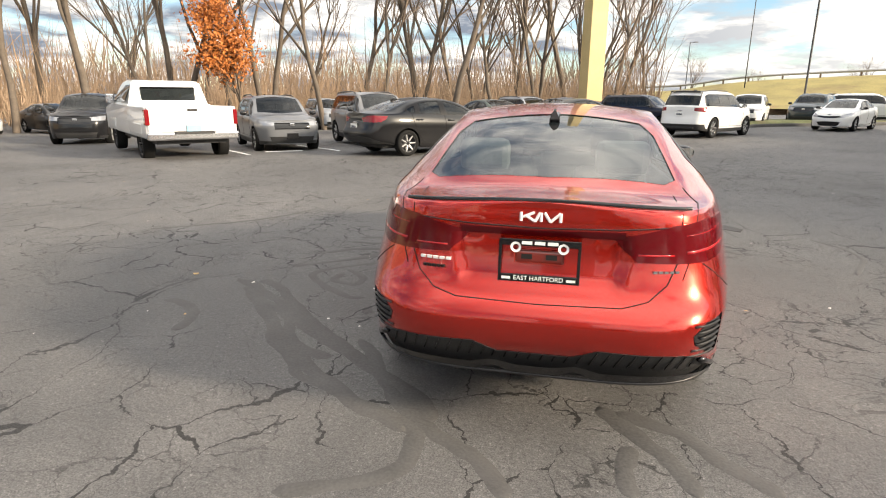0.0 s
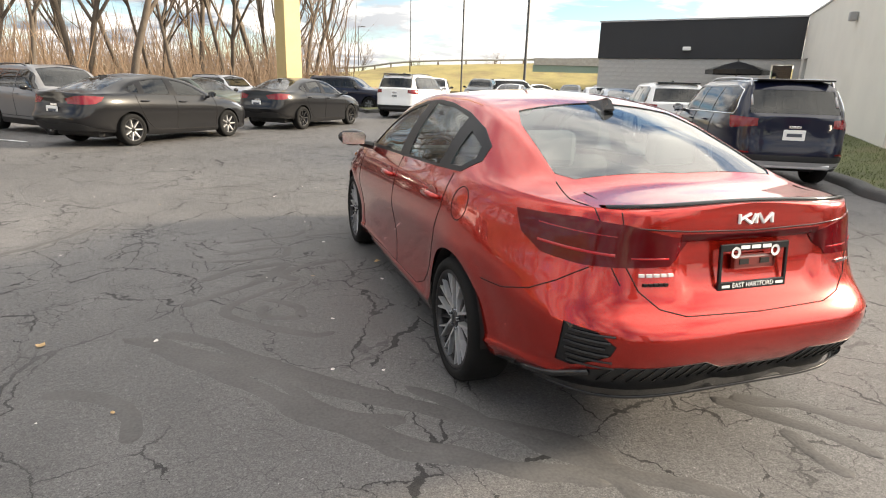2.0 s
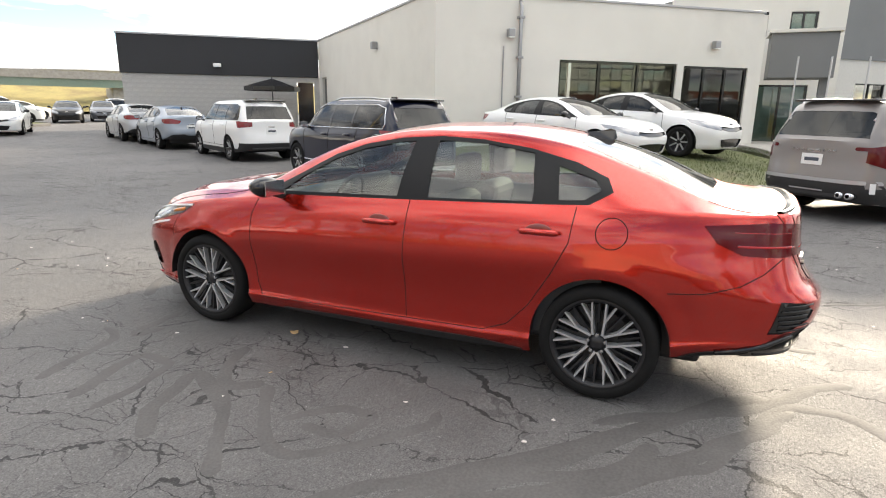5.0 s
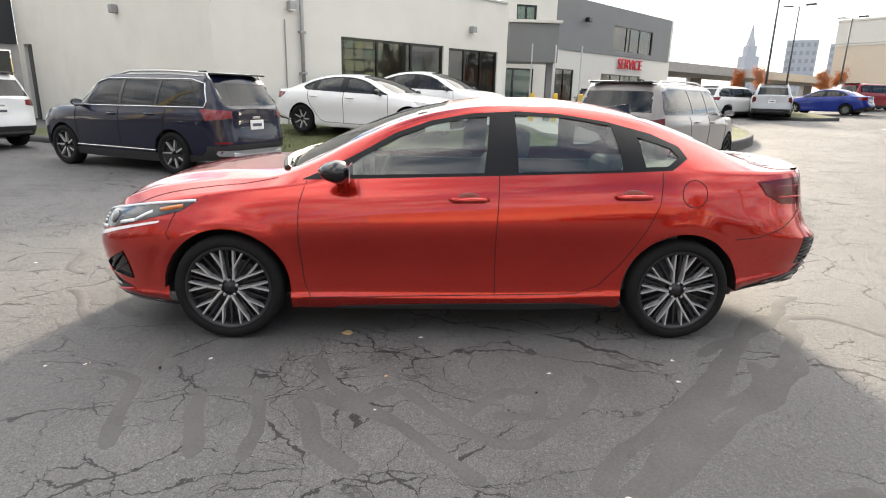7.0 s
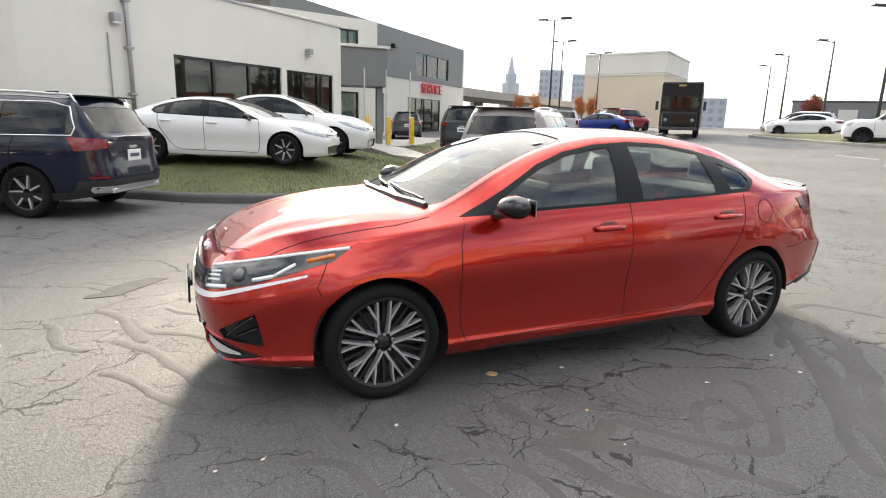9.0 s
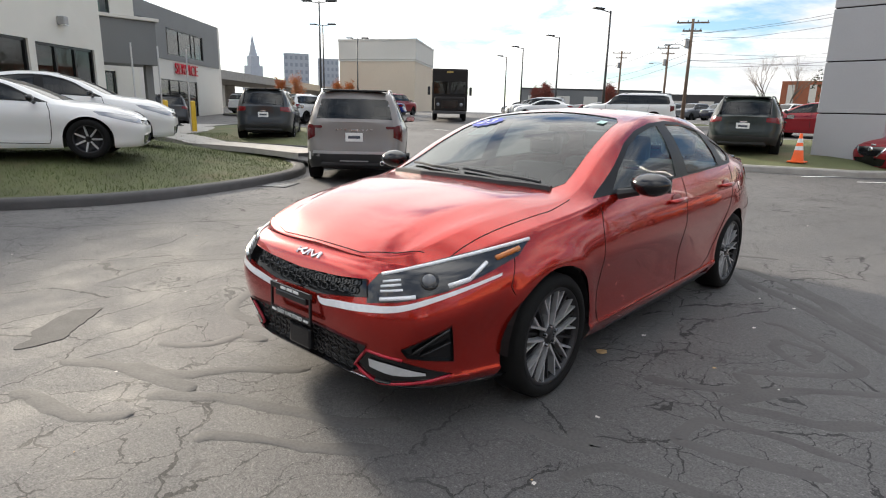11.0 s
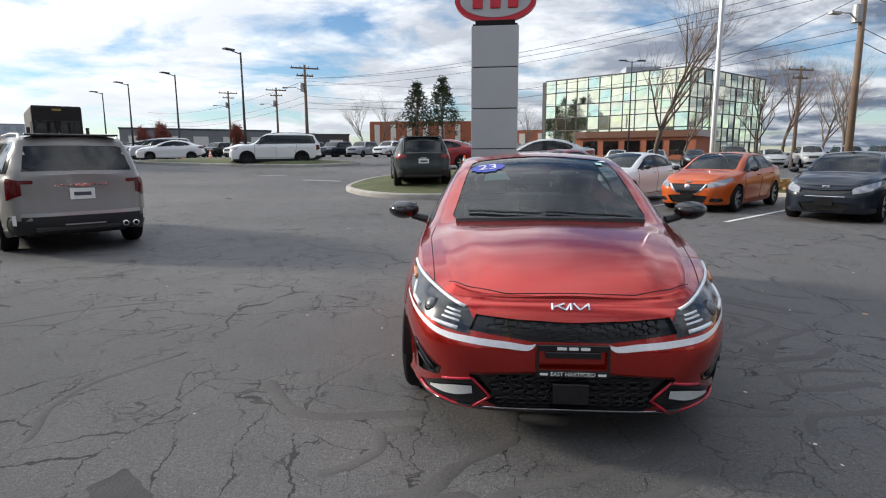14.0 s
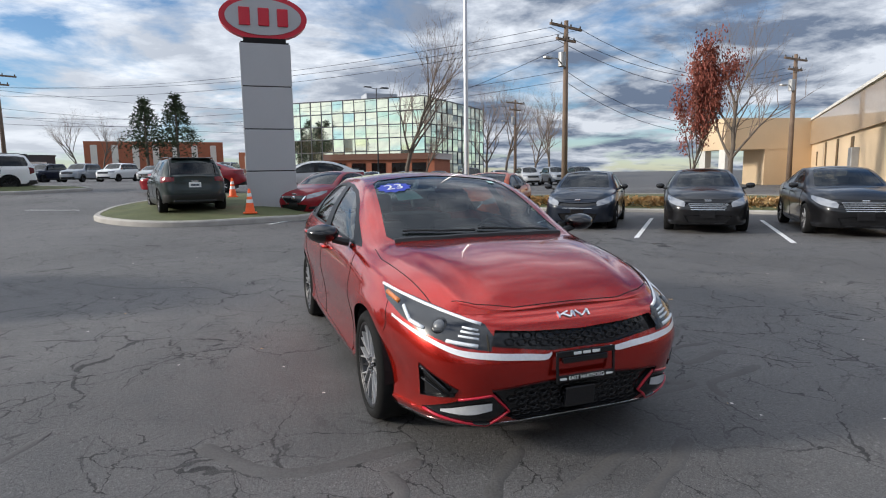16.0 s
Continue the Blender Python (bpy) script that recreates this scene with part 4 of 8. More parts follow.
HERO["seams"] = [
    ([(-.9, .975, .95), (-.9, 1.015, .82), (-.9, 1.02, .62), (-.9, 1.0, .36), (-.9, .965, .265), (-.9, -.13, .285), (-.9, -.62, .295), (-.9, -.76, .35), (-.9, -.88, .48), (-.9, -1.0, .68), (-.9, -1.08, .85), (-.9, -1.10, 1.03)], S),
    ([(-.9, -.135, 1.0), (-.9, -.12, .66), (-.9, -.13, .29)], S),
    ([(-.66, 2.0, 1), (-.70, 1.7, 1), (-.745, 1.35, 1), (-.735, 1.15, 1)], (0, 0, 1)),
    ([(0, 2.2, .785), (-.30, 2.2, .780), (-.48, 2.12, .768), (-.58, 2.05, .775)], (0, 1, 1.2)),
    ([(-.545, -2.2, 1.06), (-.54, -2.2, .85), (-.50, -2.2, .76), (-.43, -2.3, .70), (-.33, -2.3, .675), (0, -2.3, .668)], (0, -1, 0)),
    ([(-.60, -1.72, 1), (-.635, -1.9, 1), (-.60, -2.1, 1), (-.56, -2.16, 1)], (0, 0, 1)),
    ([(-.9, -1.29 + .078 * math.cos(k * math.pi / 12), .915 + .078 * math.sin(k * math.pi / 12)) for k in range(25)], S),
    ([(-.9, -1.58, .64), (-.9, -1.75, .655), (-.9, -1.9, .70), (-.86, -2.0, .76), (-.8, -2.08, .83)], S),
    ([(-.85, 1.76, .60), (-.85, 1.78, .64), (-.83, 1.72, .765)], S),
]


def scaled(P, L, W, H, wb, front_over, r, **extra):
    """A simpler road car: the sedan's lines brought to another length, width and height."""
    f = front_over
    y1 = wb / 2 + f
    q = dict(P)
    s, h = y1 / 2.32, H / 1.435
    q.update(front=y1, rear=y1 - L, width=W / 2, nu=72, nA=5, nB=5, levels=[0, .08, .2, .36, .52, .68, .79, .88, .94, 1.0])
    q["axles"] = (y1 - f, y1 - f - wb)
    mid = (y1 + (y1 - L)) / 2
    sy = L / 4.64

    def yy(y):
        return y * sy + mid

    for key in ("shoulder", "bottom", "centre"):
        q[key] = [(yy(a), b * h) for a, b in P[key]]
    q["rail"] = [(yy(a), b * W / 1.8, c * h) for a, b, c in P["rail"]]
    q["nose"] = [(a * h, yy(b)) for a, b in P["nose"]]
    q["tail"] = [(a * h, yy(b)) for a, b in P["tail"]]
    q["wheel_r"], q["arch"], q["sill"], q["spokes"] = r, r + .045, .19 * h, 7
    q["mirror"] = (W / 2 + .09, yy(.80), 1.02 * h)
    q["handles"] = [(yy(.045), .87 * h), (yy(-.92), .895 * h)]
    place = lambda poly: [(p[0] * W / 1.8, yy(p[1]), p[2] * h) for p in poly]
    q["seams"] = [(place(l), v) for l, v in P["seams"][:2]]
    keep = []
    for nm, mat, depth, poly, view, both, lab in P["regions"]:
        if nm in extra.get("drop", ("air_curtain", "fog_lamp", "rear_reflector", "sill_skirt", "front_lip", "light_bar")):
            continue
        if mat in (GLASS, SCREEN_GLASS):
            mat = PRIVACY
        if nm == "headlamp":
            mat = LAMP_CLEAR
        if nm == "tail_lamp":
            mat = LAMP_RED
        keep.append((nm, mat, depth, place(poly), view, both, ""))
    q["regions"] = keep
    q.update({k: v for k, v in extra.items() if k != "drop"})
    return q


def suv(L, W, H, wb, f, r, rake=0.10, **extra):
    """A tall two-box car with an upright tail."""
    y1, y2 = wb / 2 + f, wb / 2 + f - L
    w = W / 2
    hb, bl = H * .60, H * .635          # hood edge and belt
    cowl, wt = y1 - 1.25, y1 - 1.95      # windscreen base and top
    q = dict(nu=76, nA=6, nB=5, nf=4.8, nr=6.0, front=y1, rear=y2, width=w, sill=.24, wheel_r=r, axles=(wb / 2, -wb / 2), arch=r + .05, tyre_w=.235, spokes=7, category="car",
             shoulder=[(y1 - .1, hb * .92), (y1 - .5, hb), (cowl, bl * .985), (0, bl), (y2 + .5, bl * 1.03), (y2, bl * 1.03)],
             bottom=[(y1, .26), (y1 - .6, .23), (y2 + .6, .25), (y2, .33)],
             levels=[0, .08, .2, .36, .52, .68, .79, .88, .94, 1.0],
             wide=[(0, .93), (.15, .97), (.4, .98), (.7, 1.0), (.88, .99), (1.0, .945)],
             nose=[(.2, y1 - .09), (.35, y1 - .02), (.55, y1), (.8, y1 - .03), (hb * .92, y1 - .10), (1.4, y1 - .14)],
             tail=[(.3, y2 + .09), (.45, y2 + .01), (.6, y2), (.75, y2 + .04), (1.1, y2 + .06), (1.5, y2 + .07)],
             rail=[(y1 - .1, w * .6, hb * .94), (y1 - .5, w * .7, hb * 1.04), (cowl + .1, w * .80, bl * 1.015), (cowl - .15, w * .80, bl * 1.10), (wt + .12, w * .735, H * .90), (wt - .2, w * .70, H * .955), (0, w * .69, H * .965), (y2 + .75, w * .67, H * .955), (y2 + .42, w * .66, H * .925), (y2 + rake + .16, w * .67, H * .78), (y2 + .13, w * .72, bl * 1.07), (y2 + .07, w * .72, bl * 1.035)],
             centre=[(y1 - .1, hb * .965), (y1 - .5, hb * 1.09), (cowl, bl * 1.06), (cowl - .3, bl * 1.25), (wt + .05, H * .94), (wt - .3, H * .995), (-.3, H), (y2 + .7, H * .985), (y2 + .36, H * .955), (y2 + rake + .12, H * .80), (y2 + .11, bl * 1.09), (y2 + .07, bl * 1.04)],
             mirror=(w + .10, cowl - .35, bl * 1.06), handles=[(cowl - 1.05, bl * .90), (cowl - 2.0, bl * .92)])
    gl, top = bl * 1.02, H * .925
    e = y2 + .45
    dlo = [(-w, cowl - .12, gl), (-w, e - .05, gl * 1.03), (-w, e - .08, gl * 1.12), (-w, e + .02, top * .96), (-w, e + .3, top), (-w, wt - .1, top), (-w, wt + .25, top * .93), (-w, cowl - .35, gl * 1.16)]
    bp, cp = cowl - 1.22, cowl - 2.1
    pane = lambda a, b: [(-w, a, gl * 1.03), (-w, b, gl * 1.035), (-w, b, top * .985), (-w, a, top * .985)]
    glass = PRIVACY
    q["regions"] = [
        ("windscreen", glass, -.004, [(-w * .72, cowl - .12, 0), (0, cowl + .02, 0), (w * .72, cowl - .12, 0), (w * .63, wt + .02, 0), (0, wt - .08, 0), (-w * .63, wt + .02, 0)], (0, 0, 1), False, ""),
        ("rear_window", glass, -.004, [(-w * .70, y2, bl * 1.10), (w * .70, y2, bl * 1.10), (w * .62, y2 + .4, H * .885), (-w * .62, y2 + .4, H * .885)], (0, -1, .15), False, ""),
        ("window_trim", GLOSS_BLACK, .002, dlo, S, True, ""),
        ("side_window", glass, -.004, [(-w, cowl - .42, gl * 1.04), (-w, bp + .04, gl * 1.035), (-w, bp + .04, top * .985), (-w, wt - .06, top * .985), (-w, wt + .2, top * .93)], S, True, ""),
        ("side_window", glass, -.004, pane(bp - .04, cp + .03), S, True, ""),
        ("side_window", glass, -.004, [(-w, cp - .03, gl * 1.04), (-w, e + .02, gl * 1.06), (-w, e + .06, top * .95), (-w, e + .3, top * .98), (-w, cp - .03, top * .985)], S, True, ""),
        ("headlamp", LAMP_CLEAR, .003, [(-w * .55, y1, hb * .80), (-w * .55, y1, hb * .91), (-w * .95, y1 - .45, hb * .95), (-w * .95, y1 - .3, hb * .80)], (-.55, .83, 0), True, ""),
        ("tail_lamp", extra.pop("tail_mat", LAMP_RED), .004, extra.pop("tail_poly", [(-w * .62, y2, bl * .90), (-w * .62, y2, bl * 1.01), (-w * .97, y2 + .35, bl * 1.03), (-w * .97, y2 + .25, bl * .86)]), (-.5, -.86, 0), True, ""),
        ("grille", GLOSS_BLACK, -.012, [(-w * .52, y1, hb * .70), (w * .52, y1, hb * .70), (w * .52, y1, hb * .88), (-w * .52, y1, hb * .88)], (0, 1, 0), False, ""),
        ("lower_grille", PLASTIC, -.008, [(-w * .6, y1, .28), (w * .6, y1, .28), (w * .66, y1, .46), (-w * .66, y1, .46)], (0, 1, 0), False, ""),
        ("rear_valance", PLASTIC, .003, [(-w * .9, y2, .30), (w * .9, y2, .30), (w * .9, y2, .52), (-w * .9, y2, .52)], (0, -1, 0), False, ""),
        ("sill_cladding", PLASTIC, .004, [(-w, 2.2, .2), (-w, 2.2, .34), (-w, -2.2, .36), (-w, -2.2, .2)], S, True, ""),
    ]
    q["seams"] = [([(-w, cowl - .1, gl), (-w, cowl - .1, .42), (-w, cp - .1, .42), (-w, cp - .25, gl)], S), ([(-w, bp, gl), (-w, bp, .42)], S)]
    q.update(extra)
    return q


def place(x, y, heading, z=None):
    """A pose on the ground for a car whose nose points to heading, in degrees from +y, clockwise."""
    return pose(x, y, ground_z(x, y) if z is None else z, 0, 0, -heading)


hero, hero_tree = make_car("sedan_car", "glossy red-orange sedan parked on cracked asphalt", dict(HERO, sculpt=hero_sculpt), RED_PAINT, hi=True, m=pose(.008, 0, 0, 0, 0, .5))


# ==== the red sedan's own details
def cast(origin, way, reach=3.0):
    hit, nor, _, _ = hero_tree.ray_cast(Vector(origin), Vector(way).normalized(), reach)
    return hit, nor


def line_part(name, mat, pts, view, radius, parent=None, label="", lift=0.0, both=True, closed=False, flat=None):
    for k in ((0, 1) if both else (0,)):
        bm = bmesh.new()
        seam(bm, hero_tree, flip(pts) if k else pts, flip([view])[0] if k else view, radius, lift, closed)
        part(name, bm, mat, parent or hero, label, smooth=True)


def band_part(name, mat, pts, view, label, lift=.003, both=True):
    """A flat strip laid on the body; pts hold x, y, z and the strip's height there."""
    for k in ((0, 1) if both else (0,)):
        q = [(-p[0], *p[1:]) for p in pts] if k else pts
        v = Vector(flip([view])[0] if k else view).normalized()
        f = curve([(i, *p) for i, p in enumerate(q)])
        bm = bmesh.new()
        rows = []
        for i in range((len(q) - 1) * 6 + 1):
            x, y, z, w = f(i / 6)
            row = []
            for o in (-.5, 0, .5):
                h, n = cast(Vector((x, y, z + o * w)) + v, -v)
                if h is None:
                    break
                row.append(bm.verts.new(h + n * lift))
            if len(row) == 3:
                rows.append(row)
        for r0, r1 in zip(rows, rows[1:]):
            for j in (0, 1):
                bm.faces.new((r0[j], r0[j + 1], r1[j + 1], r1[j]))
        bmesh.ops.recalc_face_normals(bm, faces=bm.faces)
        part(name, bm, mat, hero, label, smooth=True)


def hero_details():
    FRONT, REAR, TOP = (0, 1, 0), (0, -1, 0), (0, 0, 1)
    # boot lip spoiler
    bm = bmesh.new()
    rows = []
    for k in range(25):
        x = -.585 + 1.17 * k / 24
        y = -2.135 + .10 * (x / .6) ** 4
        h, n = cast((x, y + .04, 3), (0, 0, -1), 4)
        z = h.z
        rows.append([bm.verts.new((x, y + q, z + h2)) for q, h2 in ((.045, -.004), (.012, .005), (-.012, .009), (-.018, .004), (-.012, -.014))])
    for r0, r1 in zip(rows, rows[1:]):
        for k in range(4):
            bm.faces.new((r0[k], r0[k + 1], r1[k + 1], r1[k]))
    bmesh.ops.recalc_face_normals(bm, faces=bm.faces)
    part("boot_spoiler", bm, GLOSS_BLACK, hero, "thin gloss black boot-lip spoiler", smooth=True)
    # antenna fin
    zc = curve(HERO["centre"])
    bm = bmesh.new()
    prof = [(-.95, 0), (-1.15, 0), (-1.165, .018), (-1.155, .062), (-1.13, .066), (-1.05, .030)]
    L = [bm.verts.new((-.028 if h < .02 else -.006, y, zc(y) + h - .004)) for y, h in prof]
    R = [bm.verts.new((-v.co.x, v.co.y, v.co.z)) for v in L]
    bm.faces.new(L)
    bm.faces.new(R[::-1])
    for i in range(len(L)):
        bm.faces.new((L[i], R[i], R[(i + 1) % len(L)], L[(i + 1) % len(L)]))
    bmesh.ops.recalc_face_normals(bm, faces=bm.faces)
    part("roof_antenna", bm, GLOSS_BLACK, hero, "black shark-fin antenna")
    # emblems as plain strokes
    for sign, z, w in ((-1, 1.005, .08), (1, .718, .085)):
        for a, b in (((-1, -.5), (-1, .5)), ((-1, -.1), (-.35, .5)), ((-.75, .1), (-.3, -.5)), ((-.3, -.5), (-.05, .5)), ((0, -.5), (0, .5)), ((.15, .5), (.45, -.5)), ((.45, -.5), (.95, .5)), ((.95, .5), (.95, -.5))):
            pts = []
            for u in (0, .5, 1):
                q = (-sign * (a[0] + (b[0] - a[0]) * u) * w, z + (a[1] + (b[1] - a[1]) * u) * (.036 if sign < 0 else .022))
                h, n = cast((q[0], sign * 3, q[1]), (0, -sign, 0))
                if h:
                    pts.append(h + n * .003)
            if len(pts) > 1:
                bm = bmesh.new()
                tube(bm, pts, .0065, 5)
                part("emblem_stroke", bm, WHITE if sign < 0 else CHROME, hero)
    # small rear badges
    for x0, x1, z, mat in ((-.50, -.36, .815, WHITE), (-.485, -.385, .782, SEAM), (.44, .545, .81, CHROME)):
        bm = bmesh.new()
        n = 5
        for k in range(n):
            xa = x0 + (x1 - x0) * (k + .12) / n
            xb = x0 + (x1 - x0) * (k + .86) / n
            pts = [cast((x, -3, z), (0, 1, 0))[0] for x in (xa, xb)]
            if all(pts):
                tube(bm, [p + Vector((0, -.003, 0)) for p in pts], .0075, 4)
        part("badge", bm, mat, hero)
    # plates in black dealer frames
    for sign, zc0, cx in ((-1, .828, .0), (1, .497, .0)):
        h, n = cast((cx, sign * 3, zc0), (0, -sign, 0))
        tilt = math.atan2(n.z, abs(n.y)) * .5
        off = .022 if sign < 0 else .03
        m = Matrix.Translation((cx, h.y + sign * off, zc0)) @ Matrix.Rotation(sign * -tilt * sign, 4, "X") @ (Matrix.Rotation(math.pi, 4, "Z") if sign > 0 else Matrix.Identity(4))
        fr = thing_part("plate_frame", hero, m)
        bm = bmesh.new()
        H = .088 if sign < 0 else .075
        box(bm, -.158, .158, -.006, .006, H - .028, H, .003)
        box(bm, -.158, .158, -.006, .006, -H, -H + .032, .003)
        for sx in (-1, 1):
            box(bm, sx * .158 - .006, sx * .158 + .006, -.006, .006, -H, H, .002)
        part("rim", bm, GLOSS_BLACK, fr, "black dealer frame")
        if sign < 0:
            # darker red block painted as a shaded hollow inside the frame
            part("recess", boxed(-.10, .10, -.003, .004, -.01, .045, .012), material_once("shaded_red_recess", (0.16, 0.012, 0.006)), fr)
            for sx in (-1, 1):
                part("bracket", lathe(bmesh.new(), [(.012, -.007), (.022, -.009), (.012, -.006)], "y", 14, (sx * .095, 0, .055)), WHITE, fr)
                part("slot", boxed(sx * .05 - .022, sx * .05 + .022, -.006, .003, .008, .028), SEAM, fr)
        else:
            part("holder", boxed(-.125, .125, -.004, .02, .012, .045, .006), GLOSS_BLACK, fr)
        rot = Matrix.Rotation(radians(90), 4, "X")
        text_mesh("EAST HARTFORD", .026, Matrix.Translation((0, -.008, -H + .016)) @ rot, WHITE, "lettering", fr, .001)
        for k in range(3):
            part("number_bar", boxed(-.072 + k * .052, -.030 + k * .052, -.0085, -.005, H - .021, H - .008), WHITE, fr)
        for sx in (-1, 1):
            part("mark_bar", boxed(sx * .13 - .018, sx * .13 + .018, -.0085, -.005, -H + .010, -H + .020), WHITE, fr)
    # headlamps: lens, running lights, amber
    for sx in (-1, 1):
        v = Vector((sx * .62, .78, .1)).normalized()
        for q, r, mat, nm in (((sx * .615, 2.06, .690), .043, GLOSS_BLACK, "lens_ring"), ((sx * .615, 2.06, .690), .031, material_once("projector_glass", (.10, .105, .115)), "projector_lens")):
            h, n = cast(Vector(q) + v, -v)
            bm = bmesh.new()
            bmesh.ops.create_uvsphere(bm, u_segments=18, v_segments=10, radius=1.0)
            rot = n.to_track_quat("Z", "Y").to_matrix()
            for vv in bm.verts:
                vv.co = h + rot @ Vector((vv.co.x * r, vv.co.y * r, vv.co.z * (.008 if r > .04 else .016)))
            part(nm, bm, mat, hero, smooth=True)
    V = (-.62, .78, .1)
    for pts, r in (([(-.47, 2.2, .608), (-.60, 2.12, .628)], .010), ([(-.47, 2.2, .640), (-.545, 2.14, .652)], .006), ([(-.47, 2.2, .660), (-.535, 2.14, .672)], .006), ([(-.48, 2.2, .680), (-.53, 2.14, .69)], .006),
                   ([(-.67, 2.0, .668), (-.745, 1.95, .695)], .011), ([(-.745, 1.95, .695), (-.775, 1.88, .752)], .010), ([(-.47, 2.2, .706), (-.62, 2.0, .755), (-.73, 1.85, .793), (-.82, 1.63, .828)], .009)):
        line_part("running_light", material_once("white_lamp_strip", (.80, .82, .85)), pts, V, r, label="white running-light strip", lift=.002)
    line_part("indicator", AMBER, [(-.785, 1.83, .765), (-.815, 1.70, .795)], V, .014, label="amber corner lens", lift=.0)
    # bright trim under the lamps, red outlines, lips
    band_part("chrome_trim", material_once("bright_trim", (.78, .79, .81)), [(-.825, 1.84, .700, .012), (-.73, 2.08, .640, .020), (-.60, 2.2, .590, .026), (-.46, 2.3, .570, .030), (-.30, 2.3, .556, .030), (-.19, 2.3, .545, .026), (-.155, 2.3, .558, .012)], (-.4, .92, 0), "bright trim strip under the headlamp")
    line_part("red_outline", RED_TRIM, [(-.75, 2.1, .268), (-.49, 2.28, .203), (-.38, 2.3, .285), (-.455, 2.28, .378), (-.60, 2.2, .350)], (-.35, .94, 0), .0075, label="red outline of the fog lamp pod")
    band_part("fog_strip", material_once("clear_fog_lens", (.52, .53, .54)), [(-.46, 2.28, .315, .04), (-.55, 2.25, .300, .05), (-.68, 2.16, .282, .012)], (-.35, .94, 0), "clear fog lamp strip", .001)
    line_part("vent_fin", GLOSS_BLACK, [(-.765, 2.1, .495), (-.665, 2.22, .385)], (-.6, .8, 0), .010)
    line_part("vent_fin", GLOSS_BLACK, [(-.768, 2.1, .43), (-.69, 2.2, .372)], (-.6, .8, 0), .007)
    line_part("lip_edge", CHROME, [(-.80, 2.1, .205), (-.5, 2.3, .218), (0, 2.3, .222), (.5, 2.3, .218), (.80, 2.1, .205)], FRONT, .005, both=False, label="thin bright edge of the front lip")
    # grille webbing
    for z0, z1, wtop, wbot, n, rows, lift in ((.572, .672, .44, .40, 13, 3, -.008), (.245, .415, .42, .36, 13, 5, -.010)):
        for j in range(rows):
            za, zb = z0 + (z1 - z0) * j / rows, z0 + (z1 - z0) * (j + 1) / rows
            for i in range(n):
                w = wbot + (wtop - wbot) * (j / rows)
                xc = -w + 2 * w * (i + .5 + (.25 if j % 2 else -.0)) / n
                d = w / n * .80
                if abs(xc) + d > w * 1.02:
                    continue
                k = .045 * abs(xc) / .4 if z0 > .5 else 0
                za2, zb2 = za + k + .004, zb + k - .003
                line_part("grille_cell", GLOSS_BLACK, [(xc - d, 2.3, (za2 + zb2) / 2), (xc - d * .6, 2.3, zb2), (xc + d * .6, 2.3, zb2), (xc + d, 2.3, (za2 + zb2) / 2), (xc + d * .6, 2.3, za2), (xc - d * .6, 2.3, za2)], FRONT, .0036, lift=lift, both=False, closed=True)
    part("sensor_block", boxed(-.085, .085, 2.295, 2.325, .27, .375, .01), GLOSS_BLACK, hero)
    # rear: lamp bars, diffuser lip and webbing, corner vent fins
    for z, rad in ((.880, .014), (.945, .012)):
        line_part("lamp_bar", LAMP_BRIGHT, [(-.585, -2.15, z), (-.70, -2.1, z + .004), (-.80, -1.95, z + .008)], (-.55, -.83, 0), rad, label="red lamp bar", lift=-.007)
    for z, rad in ((.872, .012), (.915, .009)):
        line_part("lamp_bar", LAMP_BRIGHT, [(-.52, -2.2, z), (-.38 - (z - .868) * .3, -2.2, z)], REAR, rad, label="red lamp bar", lift=-.006)
    line_part("bar_edge", GLOSS_BLACK, [(-.52, -2.2, .982), (-.30, -2.2, .968), (0, -2.2, .960), (.30, -2.2, .968), (.52, -2.2, .982)], REAR, .003, both=False)
    band_part("diffuser_lip", GLOSS_BLACK, [(-.74, -2.2, .365, .04), (-.60, -2.2, .372, .05), (-.30, -2.2, .366, .05), (-.25, -2.2, .372, .05), (-.17, -2.2, .40, .035), (-.09, -2.2, .374, .05), (0, -2.2, .370, .05), (.09, -2.2, .374, .05), (.17, -2.2, .40, .035), (.25, -2.2, .372, .05), (.30, -2.2, .366, .05), (.60, -2.2, .372, .05), (.74, -2.2, .365, .04)], REAR, "gloss black sculpted diffuser lip", .018, both=False)
    line_part("diffuser_lip_edge", DARK_ALLOY, [(-.72, -2.15, .36), (-.60, -2.2, .352), (-.30, -2.2, .343), (0, -2.2, .343), (.30, -2.2, .343), (.60, -2.2, .352), (.72, -2.15, .36)], REAR, .008, both=False, lift=.016)
    line_part("diffuser_fin", GLOSS_BLACK, [(-.775, -2.12, .345), (-.72, -2.18, .40), (-.655, -2.2, .455)], REAR, .014, label="gloss black bumper corner", lift=.004)
    for k in range(26):
        x = -.62 + 1.24 * k / 25
        line_part("mesh_bar", GLOSS_BLACK, [(x, -2.25, .415), (x + .03, -2.25, .495)], REAR, .003, both=False, lift=-.002)
    for k in range(6):
        z = .480 + .026 * k
        line_part("vent_fin", DARK_ALLOY if k % 2 else PLASTIC, [(-.738 + .006 * abs(k - 3), -2.12, z), (-.63 + .016 * abs(k - 3), -2.2, z + .006)], (-.3, -.95, 0), .0045, lift=.001)
    # wipers and cowl
    bm = bmesh.new()
    seam(bm, hero_tree, [(-.60, 1.12, 1), (-.3, 1.185, 1), (0, 1.2, 1), (.3, 1.185, 1), (.60, 1.12, 1)], TOP, .022)
    part("cowl_panel", bm, PLASTIC, hero, "black cowl strip")
    for a, b in (((-.52, 1.10), (.02, 1.11)), ((.05, 1.13), (.52, 1.03))):
        bm = bmesh.new()
